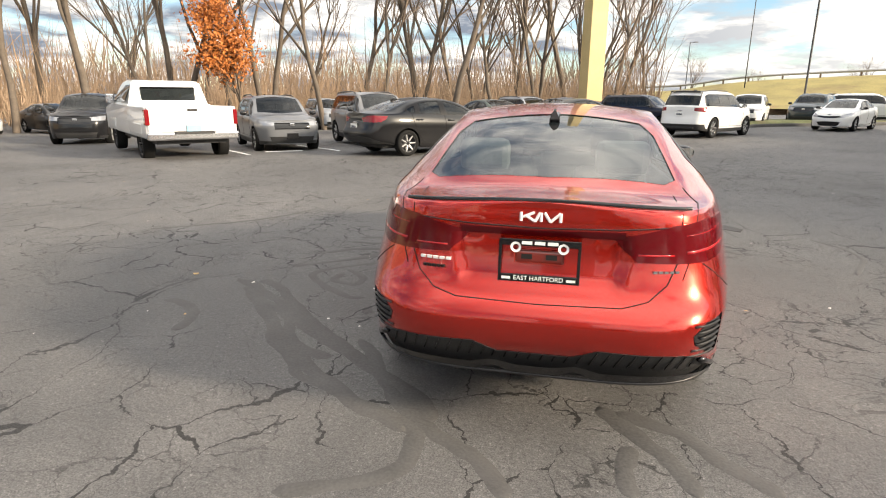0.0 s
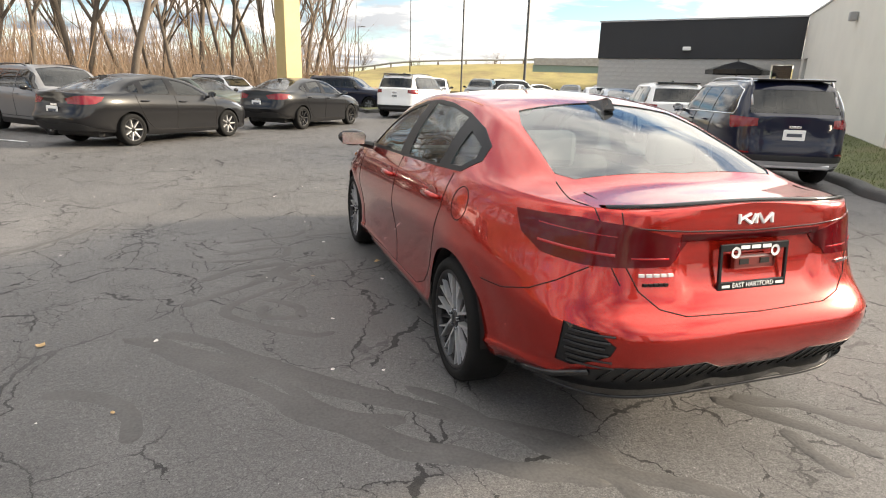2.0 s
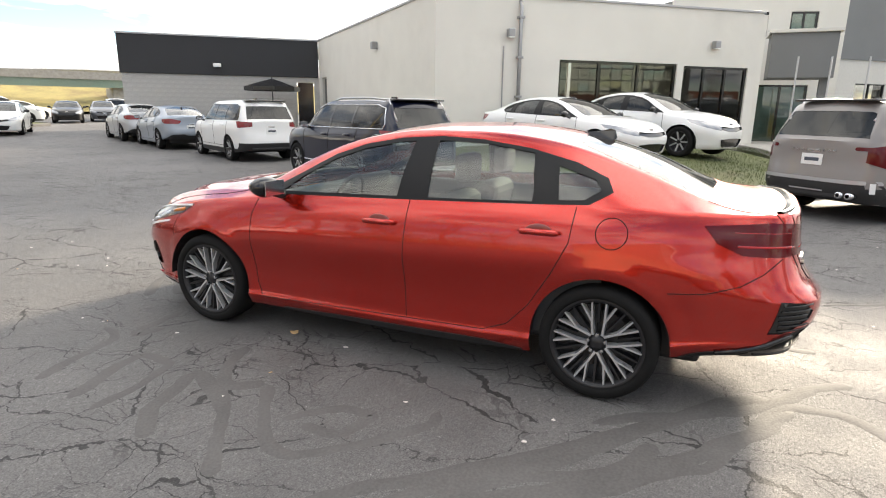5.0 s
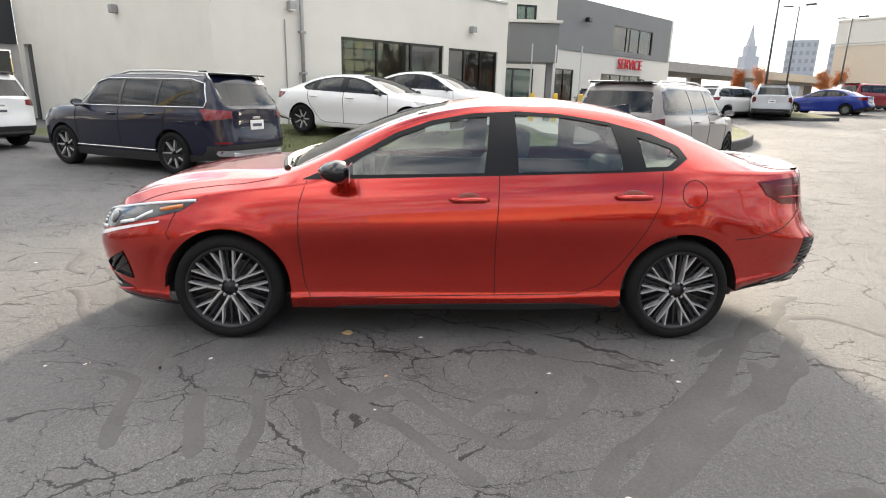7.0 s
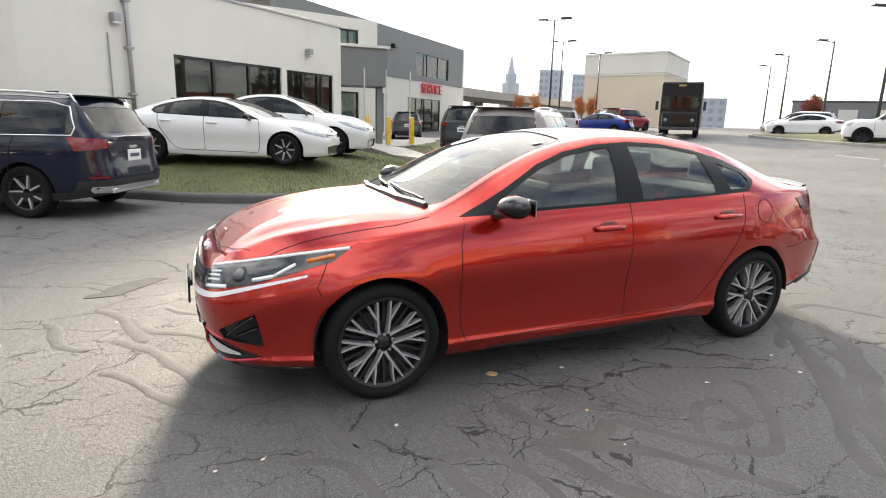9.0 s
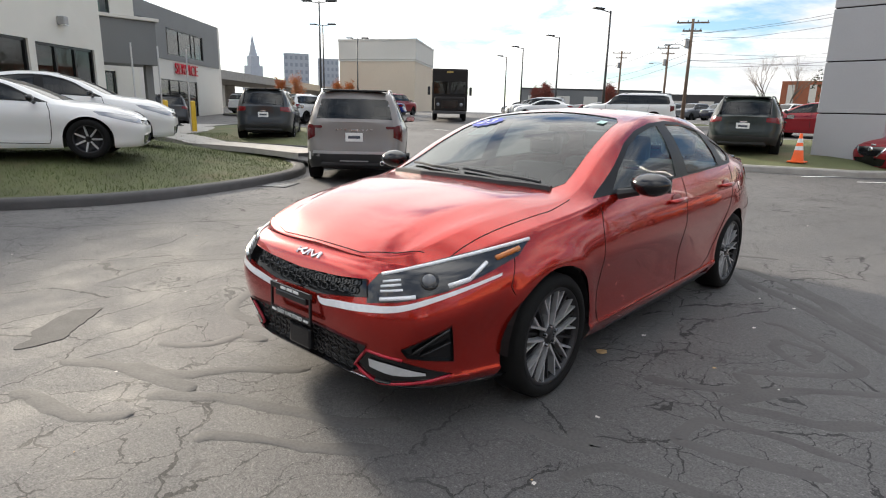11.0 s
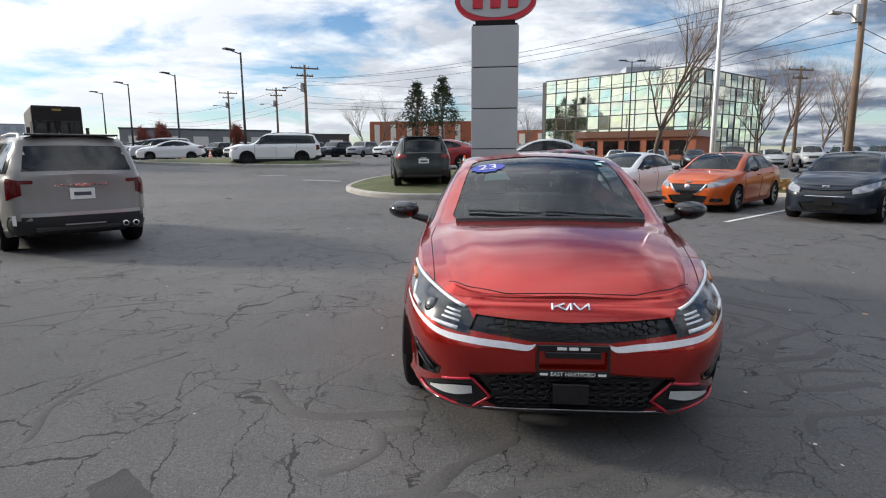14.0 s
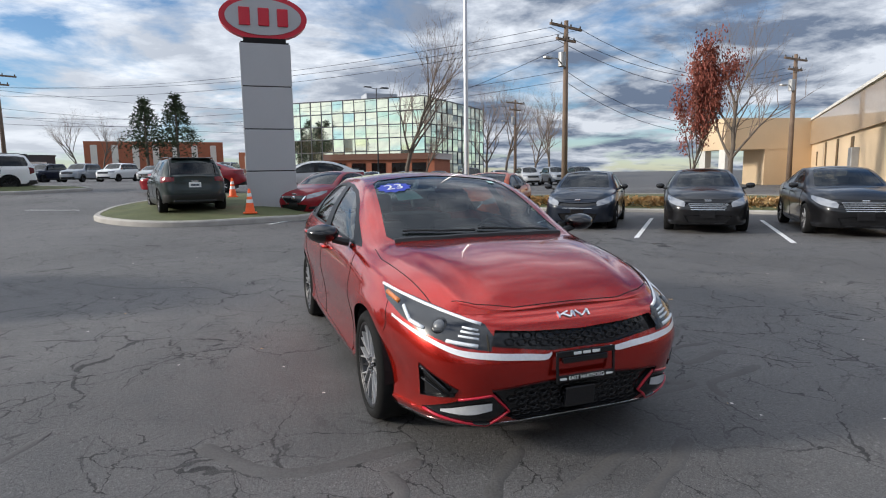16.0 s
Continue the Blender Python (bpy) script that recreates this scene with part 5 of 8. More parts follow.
        seam(bm, hero_tree, [(a[0], a[1], 1), ((a[0] + b[0]) / 2, (a[1] + b[1]) / 2 + .02, 1), (b[0], b[1], 1)], TOP, .008, .012)
        part("wiper", bm, PLASTIC, hero, "black wiper arm")
    # windscreen stickers, on the driver's upper corner and inside
    def on_glass(pts, lift):
        out = []
        for x, y in pts:
            h, n = cast((x, y, 3), (0, 0, -1), 4)
            out.append(h + n * lift)
        return out
    bm = bmesh.new()
    cx, cy = .40, .41
    ring = [(cx + (.135 if k % 2 else .112) * math.cos(2 * math.pi * k / 22), cy + (.105 if k % 2 else .085) * math.sin(2 * math.pi * k / 22)) for k in range(22)]
    bm.faces.new([bm.verts.new(p) for p in on_glass(ring, .003)])
    st = part("year_sticker", bm, STICKER, hero, "blue year sticker on the windscreen")
    h, n = cast((cx, cy, 3), (0, 0, -1), 4)
    yv = Vector((0, -1, 0)) - n * n.dot(Vector((0, -1, 0)))
    yv = yv.normalized()
    xv = yv.cross(n)
    m = Matrix((( xv.x, yv.x, n.x, h.x + n.x * .005), (xv.y, yv.y, n.y, h.y + n.y * .005), (xv.z, yv.z, n.z, h.z + n.z * .005), (0, 0, 0, 1)))
    text_mesh("23", .15, m, WHITE, "lettering", st, .0008)
    bm = bmesh.new()
    bm.faces.new([bm.verts.new(p) for p in on_glass([(.24, .64), (.27, .50), (.36, .47), (.42, .50), (.43, .62)], -.012)])
    part("window_sheet", bm, PAPER, hero, "pale paper sheet inside the windscreen")
    bm = bmesh.new()
    bm.faces.new([bm.verts.new(p) for p in on_glass([(-.47, .34), (-.42, .34), (-.42, .28), (-.47, .28)], .003)])
    part("inspection_sticker", bm, PAPER, hero)
    # cabin
    tub = bmesh.new()
    for x0, x1, y0, y1, z0, z1 in ((-.79, -.75, -1.25, 1.0, .30, .935), (.75, .79, -1.25, 1.0, .30, .935), (-.76, .76, -1.25, 1.0, .28, .32), (-.60, .60, -1.70, -1.20, .94, 1.0)):
        box(tub, x0, x1, y0, y1, z0, z1, .01)
    part("cabin_tub", tub, CABIN, hero, "dark cabin lining")
    dash = bmesh.new()
    box(dash, -.74, .74, .72, 1.06, .55, .945, .06)
    box(dash, -.15, .40, .66, .72, .90, 1.02, .02)
    part("dashboard", dash, CABIN, hero, "grey dashboard with screen")
    wh = bmesh.new()
    lathe(wh, [(.17 + .014 * math.cos(2 * math.pi * k / 8), .014 * math.sin(2 * math.pi * k / 8)) for k in range(9)], "y", 28)
    box(wh, -.16, .16, -.01, .01, -.02, .02)
    sw = part("steering_wheel", wh, CABIN, hero, "dark steering wheel", smooth=True)
    sw.matrix_basis = pose(-.37, .58, .90, 22, 0, 0)
    for x, y, w in ((-.37, -.10, .26), (.37, -.10, .26), (-.37, -1.0, .30), (.37, -1.0, .30)):
        s = new("seat")
        s.parent = hero
        s.matrix_basis = pose(x, y, .45)
        part("cushion", boxed(-w * .95, w * .95, -.05, .48, -.05, .10, .05), CABIN, s)
        part("backrest", boxed(-w * .95, w * .95, -.12, .04, .05, .58, .06, Matrix.Rotation(radians(14), 4, "X")), CABIN, s)
        hr = part("headrest", boxed(-.14, .14, -.27, -.17, .62, .80, .04), CABIN_LIGHT if y < -.5 else CABIN, s)
    part("rear_view_mirror", boxed(-.12, .12, .34, .37, 1.21, 1.27, .015), GLOSS_BLACK, hero)


def thing_part(name, parent, m):
    o = new(name)
    o.parent = parent
    o.matrix_basis = m
    return o


hero_details()


# ==== the cars of the car park
SEDAN_A = scaled(HERO, 4.95, 1.84, 1.46, 2.82, .98, .33)
SEDAN_B = scaled(HERO, 4.85, 1.84, 1.49, 2.75, 1.0, .335, rim=DARK_ALLOY)
SEDAN_C = scaled(HERO, 4.63, 1.78, 1.44, 2.70, .92, .32)
SEDAN_D = scaled(HERO, 4.87, 1.85, 1.47, 2.83, .98, .335)
FASTBACK = scaled(HERO, 4.83, 1.87, 1.40, 2.905, .84, .335)
CROSS = suv(4.42, 1.825, 1.56, 2.72, .90, .335)
CROSS_B = suv(4.66, 1.865, 1.68, 2.755, .92, .35)
MID = suv(4.62, 1.855, 1.69, 2.66, .95, .345)
LARGE = suv(5.0, 1.99, 1.76, 2.90, .95, .375, rim=DARK_ALLOY, tail_poly=[(-.80, -2.6, .88), (-.80, -2.6, 1.08), (-.97, -2.4, 1.12), (-.97, -2.4, .80)], tail_mat=LAMP_DEEP)
SANTA = suv(4.77, 1.89, 1.70, 2.765, .93, .36)
JEEPISH = suv(4.82, 1.94, 1.76, 2.915, .90, .375)
EV = scaled(HERO, 4.69, 1.89, 1.56, 2.90, .85, .365)

NAVY, WHITE_C, BLACK_C, SILVER_C, GREY_C = (.006, .008, .022), (.74, .74, .73), (.008, .008, .009), (.42, .43, .44), (.13, .135, .145)
RED_C, DKGREEN, ORANGE_C, STEEL_BLUE, WARM_GREY = (.22, .010, .016), (.022, .030, .028), (.46, .085, .012), (.26, .29, .33), (.23, .215, .205)


def cabin(car, P):
    """Seats and dash that show through the panes."""
    w, (ya, yb) = P["width"], P["axles"]
    h = max(z for _, z in P["centre"])
    mid = (ya + yb) / 2
    for y in (mid - .05, mid - 1.0):
        for x in (-w * .42, w * .42):
            bm = boxed(x - .24, x + .24, y - .10, y + .06, h * .35, h * .70, .05)
            box(bm, x - .12, x + .12, y - .12, y - .03, h * .71, h * .83, .03)
            part("seat", bm, CABIN, car)
    part("dashboard", boxed(-w * .8, w * .8, mid + .72, mid + 1.0, h * .40, h * .63, .05), CABIN, car)


def parked(name, label, P, color, x, y, heading, z=None, rails=False, front_plate=False, rear_plate=True, group="parked cars", stripe=None, bars=0, trim=None):
    car, tree = make_car(name, label, P, CAR_PAINT, color, m=place(x, y, heading, z), group=group)
    cabin(car, P)
    h, w = max(q for _, q in P["centre"]), P["width"]

    def on(sign, x0, z0):
        hit, nor, _, _ = tree.ray_cast(Vector((x0, sign * 4, z0)), Vector((0, -sign, 0)), 4)
        return hit

    for k in range(bars):
        z0 = h * (.375 + .028 * k)
        bm = bmesh.new()
        pts = [on(1, (-.40 + .1 * j) * (.86 + .05 * k), z0) for j in range(9)]
        if all(pts):
            tube(bm, [q + Vector((0, .006, 0)) for q in pts], .009, 5)
            part("grille_bar", bm, CHROME, car, "chrome grille bar")
        else:
            bm.free()
    if rear_plate:
        p = on(-1, 0, h * .50)
        if p:
            plate = part("number_plate", boxed(-.16, .16, p.y - .014, p.y - .002, p.z - .08, p.z + .08, .004), WHITE, car)
            part("plate_mark", boxed(-.11, .11, p.y - .018, p.y - .013, p.z - .025, p.z + .025), GREY_INK, plate)
    p = on(-1, 0, h * .57)
    if p:
        part("badge", boxed(-.09, .09, p.y - .010, p.y + .004, p.z - .02, p.z + .02, .004), CHROME, car)
    p = on(1, 0, h * .50)
    if p:
        part("badge", boxed(-.07, .07, p.y - .004, p.y + .012, p.z - .035, p.z + .035, .01), CHROME, car)
    if front_plate:
        p = on(1, 0, h * .30)
        if p:
            part("number_plate", boxed(-.155, .155, p.y - .01, p.y + .012, p.z - .08, p.z + .08, .004), GLOSS_BLACK, car)
    for hz, nm, mt in ((.40, "bumper_trim", stripe or PLASTIC),):
        for s in (1, -1):
            p = on(s, 0, h * .22)
            if p and s < 0:
                part(nm, boxed(-w * .62, w * .62, p.y - .02, p.y + .05, p.z - .035, p.z + .035, .015), mt, car)
    if rails:
        zr = curve(P["rail"])
        for sx in (-1, 1):
            pts = []
            for k in range(9):
                yy = P["axles"][0] - 1.3 - k * (P["axles"][0] - P["axles"][1] - .45) / 8
                xr, zz = zr(yy)
                pts.append((sx * (xr - .03), yy, zz + (.055 if 0 < k < 8 else .0)))
            part("roof_rail", tube(bmesh.new(), pts, .018, 6), SILVER if rails == "silver" else DARK_STEEL, car, smooth=True)
    yy = (P["axles"][1]) + .15
    zc = curve(P["centre"])
    fin = prism(bmesh.new(), [(-.022, yy - .10), (.022, yy - .10), (.004, yy + .09), (-.004, yy + .09)], zc(yy) - .02, zc(yy) + .035)
    part("roof_antenna", fin, GLOSS_BLACK, car)
    # upper edge spoiler on tall cars
    if h > 1.5:
        e = min(q for q, _ in P["centre"])
        p = curve(P["centre"])(e + .42)
        part("roof_spoiler", boxed(-w * .60, w * .60, e + .24, e + .52, p - .035, p - .005, .012), CAR_PAINT if h < 1.6 else GLOSS_BLACK, car, color=color)
        wp = tube(bmesh.new(), [(0, e + .10, h * .70), (.32, e + .13, h * .715)], .012, 6)
        part("rear_wiper", wp, PLASTIC, car)
    if trim:
        trim(car, tree, P)
    return car


def panel_on(car, tree, sign, rows, mat, name, lift=.006, label=""):
    """A fitted panel on a car's nose (sign 1) or tail (-1); rows hold height, inner and outer half-width on one side, or None and the half-width for a panel right across."""
    for side in ((1,) if rows[0][1] is None else (1, -1)):
        bm = bmesh.new()
        grid = []
        for z, a, b in rows:
            xs = [-b + 2 * b * k / 12 for k in range(13)] if a is None else [side * (a + (b - a) * k / 4) for k in range(5)]
            line = []
            for x in xs:
                hit, nor, _, _ = tree.ray_cast(Vector((x, sign * 4, z)), Vector((0, -sign, 0)), 4)
                line.append(None if hit is None else bm.verts.new(hit + nor * lift))
            grid.append(line)
        for r0, r1 in zip(grid, grid[1:]):
            for k in range(len(r0) - 1):
                q = (r0[k], r0[k + 1], r1[k + 1], r1[k])
                if all(q):
                    bm.faces.new(q)
        bmesh.ops.recalc_face_normals(bm, faces=bm.faces)
        part(name, bm, mat, car, label, smooth=True)


def large_suv_tail(car, tree, P):
    """Black lower bumper, bright strip, lamp hooks, lettering bars and twin tailpipes of the boxy grey SUV."""
    panel_on(car, tree, -1, [(.34, None, .86), (.42, None, .90), (.50, None, .90), (.57, None, .88)], PLASTIC, "bumper_cladding", .010, "black lower bumper cladding")
    panel_on(car, tree, -1, [(.575, None, .88), (.60, None, .88), (.625, None, .87)], SILVER, "bumper_strip", .014, "satin silver bumper strip")
    panel_on(car, tree, -1, [(.44, None, .26), (.46, None, .26)], SILVER, "lower_strip", .018)
    panel_on(car, tree, -1, [(1.035, .60, .84), (1.06, .58, .84), (1.085, .60, .84)], LAMP_DEEP, "lamp_hook", .008, "dark red lamp hook")
    panel_on(car, tree, -1, [(.46, .80, .84), (.60, .80, .84)], WHITE, "reflector", .02)
    y = tree.ray_cast(Vector((0, -4, .9)), Vector((0, 1, 0)), 4)[0].y
    for k in range(9):
        part("letter_bar", boxed(-.32 + k * .08 - .02, -.32 + k * .08 + .02, y - .010, y + .01, 1.005, 1.03), CHROME, car)
    for x in (.52, .66):
        pipe = lathe(bmesh.new(), [(.028, 0), (.045, 0), (.045, .16), (.028, .16), (.028, .02)], "y", 16, (x, y - .10, .41))
        part("tailpipe", pipe, CHROME, car, smooth=True)


def vee_front(car, tree, P):
    """Dark vee-shaped grille with a bright outline, and a low dark intake."""
    h = max(q for _, q in P["centre"])
    panel_on(car, tree, 1, [(h * .325, None, .20), (h * .36, None, .27), (h * .40, None, .33), (h * .44, None, .37), (h * .475, None, .40)], GLOSS_BLACK, "grille_panel", .008, "dark vee-shaped grille")
    panel_on(car, tree, 1, [(h * .315, .20, .245), (h * .36, .27, .315), (h * .40, .33, .375), (h * .44, .37, .415), (h * .475, .40, .44)], CHROME, "grille_edge", .012, "bright vee edge of the grille")
    panel_on(car, tree, 1, [(h * .19, .50, .72), (h * .22, .50, .74), (h * .25, .54, .72)], GLOSS_BLACK, "corner_intake", .006)
    hit = tree.ray_cast(Vector((0, 4, h * .43)), Vector((0, -1, 0)), 4)[0]
    if hit:
        part("emblem", lathe(bmesh.new(), [(.001, .020), (.058, .020), (.066, .012), (.066, .0)], "y", 20, (0, hit.y, h * .43)), CHROME, car, smooth=True)


def navy_suv_trim(car, tree, P):
    """Chrome line round the side windows and along the sill."""
    dlo = next(r[3] for r in P["regions"] if r[0] == "window_trim")
    for sx in (-1, 1):
        bm = bmesh.new()
        seam(bm, tree, dlo if sx < 0 else flip(dlo), (sx, 0, 0), .011, .004, True)
        part("window_chrome", bm, CHROME, car, "chrome line round the side windows", smooth=True)
        bm = bmesh.new()
        seam(bm, tree, [(sx * .94, 1.0, .40), (sx * .94, -1.0, .40)], (sx, 0, 0), .014, .004)
        part("sill_chrome", bm, CHROME, car, smooth=True)
    panel_on(car, tree, -1, [(.36, None, .74), (.40, None, .78), (.45, None, .78)], SILVER, "rear_skid_plate", .016, "bright rear skid plate")
    panel_on(car, tree, -1, [(.46, None, .80), (.50, None, .80), (.54, None, .78)], PLASTIC, "bumper_cladding", .012)
    panel_on(car, tree, -1, [(.56, .62, .80), (.585, .62, .80)], LAMP_RED, "reflector", .014)


GREY_INK = material("dark_plate_marks", (0.06, 0.07, 0.09), 0.6)

parked("suv_car", "dark navy blue SUV with chrome window trim parked at the kerb", SANTA, NAVY, 7.3, 5.26, 26.8, rails="silver", stripe=SILVER, trim=navy_suv_trim)
parked("suv_car", "white compact SUV with red tail lamps parked at the kerb", MID, WHITE_C, 10.2, 11.4, 26.8)
parked("sedan_car", "pale grey sedan parked at the kerb", SEDAN_D, STEEL_BLUE, 12.2, 16.6, 26.8)
parked("sedan_car", "silver sedan parked at the kerb by the black building", SEDAN_D, SILVER_C, 14.0, 20.8, 26.8)
parked("sedan_car", "white fastback sedan parked on the lawn", FASTBACK, WHITE_C, 10.46, 1.43, 207, lawn_z(10.46, 1.43) - .01, group="cars on the lawn")
parked("crossover_car", "white electric crossover parked on the lawn", EV, WHITE_C, 12.9, -.13, 207, lawn_z(12.9, -.13) - .01, group="cars on the lawn")
parked("suv_car", "warm grey boxy SUV with roof rails beside the lawn's kerb", LARGE, WARM_GREY, 8.25, -4.85, 133, rails="silver", trim=large_suv_tail)
parked("suv_car", "dark grey SUV parked on the far lawn strip", CROSS_B, (.03, .034, .038), 16.9, -7.7, 127, ground_z(16.9, -7.7) + .30, rails=True)
parked("suv_car", "dark green crossover parked on the sign's grass island", CROSS, DKGREEN, 3.0, -15.0, 168, .42, rails=True)
for k, (P, c, lab) in enumerate(((SEDAN_D, BLACK_C, "black sedan with a wide chrome grille in a marked bay"), (SEDAN_A, BLACK_C, "black sedan with a windscreen sticker in a marked bay"), (SEDAN_C, (.012, .016, .026), "dark blue-black compact sedan in a marked bay"),
                                  (SEDAN_C, ORANGE_C, "burnt orange sedan in a marked bay"), (SEDAN_C, WHITE_C, "white compact sedan in a marked bay"), (SEDAN_C, RED_C, "dark red compact sedan beside the sign island"))):
    fx, fy = -10.95 + 2.05 * k, -4.11 - 2.03 * k
    if k == 5:
        fx, fy = -.75, -14.45
    half = (P["axles"][0] - P["axles"][1]) / 2
    parked("sedan_car", lab, P, c, fx - half * .65, fy - half * .76, 40.5, front_plate=True, group="cars in the marked bays", bars=(5, 4, 1, 0, 0, 0)[k], trim=vee_front if k > 2 else None)
parked("sedan_car", "black sedan with chrome window trim parked at an angle", SEDAN_A, BLACK_C, -3.8, 11.55, 40)
parked("sedan_car", "gloss black sedan with black wheels parked at an angle", SEDAN_B, BLACK_C, .04, 16.0, 40)
parked("crossover_car", "grey crossover with black roof rails in a marked bay", CROSS, GREY_C, -8.94, 12.13, 139.5, rails=True, front_plate=True)
parked("crossover_car", "mid grey SUV in a marked bay", CROSS_B, (.17, .17, .175), -6.5, 14.3, 139.5, rails=True, front_plate=True)
parked("suv_car", "black SUV parked behind the white pickup", JEEPISH, BLACK_C, -17.6, 14.3, 150)
parked("suv_car", "white four-wheel-drive SUV with red tail lamps", JEEPISH, WHITE_C, 5.3, 21.6, 36, rails=True)
parked("sedan_car", "white sedan with dark wheels out in the open lane", SEDAN_C, WHITE_C, 12.6, 27.6, 217)
parked("sedan_car", "silver-grey crossover standing behind the sign", EV, SILVER_C, -1.4, -20.0, 90, .45)
parked("sedan_car", "dark red sedan behind the sign", SEDAN_C, RED_C, 3.2, -24.5, 100)
for x, y, hd, P, c, lab in ((-25.4, 20.2, 110, SEDAN_C, BLACK_C, "black sedan at the edge of the woods"), (-28.6, 18.2, 110, SEDAN_D, SILVER_C, "silver sedan at the edge of the woods"),
                            (-2.6, 28.5, 140, CROSS_B, (.30, .32, .36), "blue-grey SUV in the far row"), (1.2, 31.5, 130, SEDAN_C, RED_C, "red sedan in the far row"), (-7.5, 21.5, 140, SEDAN_A, WHITE_C, "white sedan in the second row"),
                            (-3.4, 21.0, 140, SEDAN_B, (.06, .075, .06), "dark green sedan in the second row"), (3.4, 27.5, 120, MID, NAVY, "navy SUV in the far row"), (1.4, 34.5, 130, SEDAN_C, SILVER_C, "silver sedan in the far row"),
                            (9.3, 31.5, 200, MID, WHITE_C, "white SUV on the grass strip"), (13.2, 33.6, 210, CROSS_B, (.02, .03, .035), "dark teal SUV on the grass strip"), (17.6, 37.0, 120, SANTA, WHITE_C, "white SUV in the far row"),
                            (22.8, 38.5, 215, SEDAN_A, BLACK_C, "black sedan in the far row"), (26.5, 40.0, 215, SEDAN_B, GREY_C, "grey sedan in the far row"),
                            (20.6, 44.5, 95, SEDAN_C, RED_C, "dark red sedan in the far row"), (24.6, 47.0, 95, SEDAN_C, WHITE_C, "white sedan in the far row"),
                            (29.8, -23.4, 55, SEDAN_C, (.012, .03, .22), "bright blue sedan by the planted island"), (27.6, -18.8, 120, LARGE, SILVER_C, "silver SUV in the lane by the lawn"), (32.2, -10.3, 108, CROSS_B, (.05, .052, .058), "dark grey SUV before the service building"),
                            (12.9, -27.4, 66, LARGE, WHITE_C, "white boxy SUV on a grass island")):
    parked("parked_car", lab, P, c, x, y, hd, rails=P in (LARGE, CROSS_B))
# far rows, one simple car copied
def thin_out(car):
    """Drops what cannot be seen from far off."""
    for o in list(car.children_recursive):
        if o.name.split(".")[0] in ("arch_liner", "seat", "dashboard", "mirror_arm", "mirror_glass", "spokes", "panel_gap", "door_handle", "badge", "plate_mark", "roof_antenna", "rear_wiper", "roof_rail", "bumper_trim", "lower_grille", "window_trim"):
            bpy.data.objects.remove(o)
    return car


far_sedan = thin_out(parked("parked_car", "small far-off sedan in a packed row", dict(SEDAN_C, nu=40), WHITE_C, 24.0, -36.0, 60, group="far parked cars"))
far_suv = thin_out(parked("parked_car", "small far-off SUV in a packed row", dict(MID, nu=40), SILVER_C, 26.2, -38.6, 60, group="far parked cars"))


def recolor(car, c):
    for o in car.children_recursive:
        if o.type == "MESH" and o.data.materials[0] == CAR_PAINT:
            o.color = (*c, 1)


rnd = random.Random(11)
FAR = [(28.4 + 2.0 * k, -41.2 - 2.5 * k, 60) for k in range(12)]
FAR += [(29.0 + 2.9 * k, -17.4 - 1.0 * k + (k % 2) * .3, 160) for k in range(6)] + [(33.0 + 3.0 * k, -28.5 - 1.9 * k, 160) for k in range(7)]
FAR += [(-4 + 3.1 * k, -52 - .8 * k, 20) for k in range(9)] + [(-30 + 3.0 * k, -44.0 + .3 * k, 15) for k in range(8)] + [(18 + 2.8 * k, -58 - .3 * k, 10) for k in range(7)]
FAR += [(29.5 + 2.6 * k, 42.5 + 1.5 * k, 215) for k in range(6)] + [(-14 + 3 * k, 27.5 + .9 * k, 140) for k in range(4)]
for k, (x, y, hd) in enumerate(FAR):
    c = copy_thing((far_sedan, far_suv)[rnd.random() < .5], place(x, y, hd + rnd.uniform(-4, 4)))
    recolor(c, rnd.choice((WHITE_C, WHITE_C, SILVER_C, BLACK_C, GREY_C, NAVY, RED_C, (.25, .27, .3))))


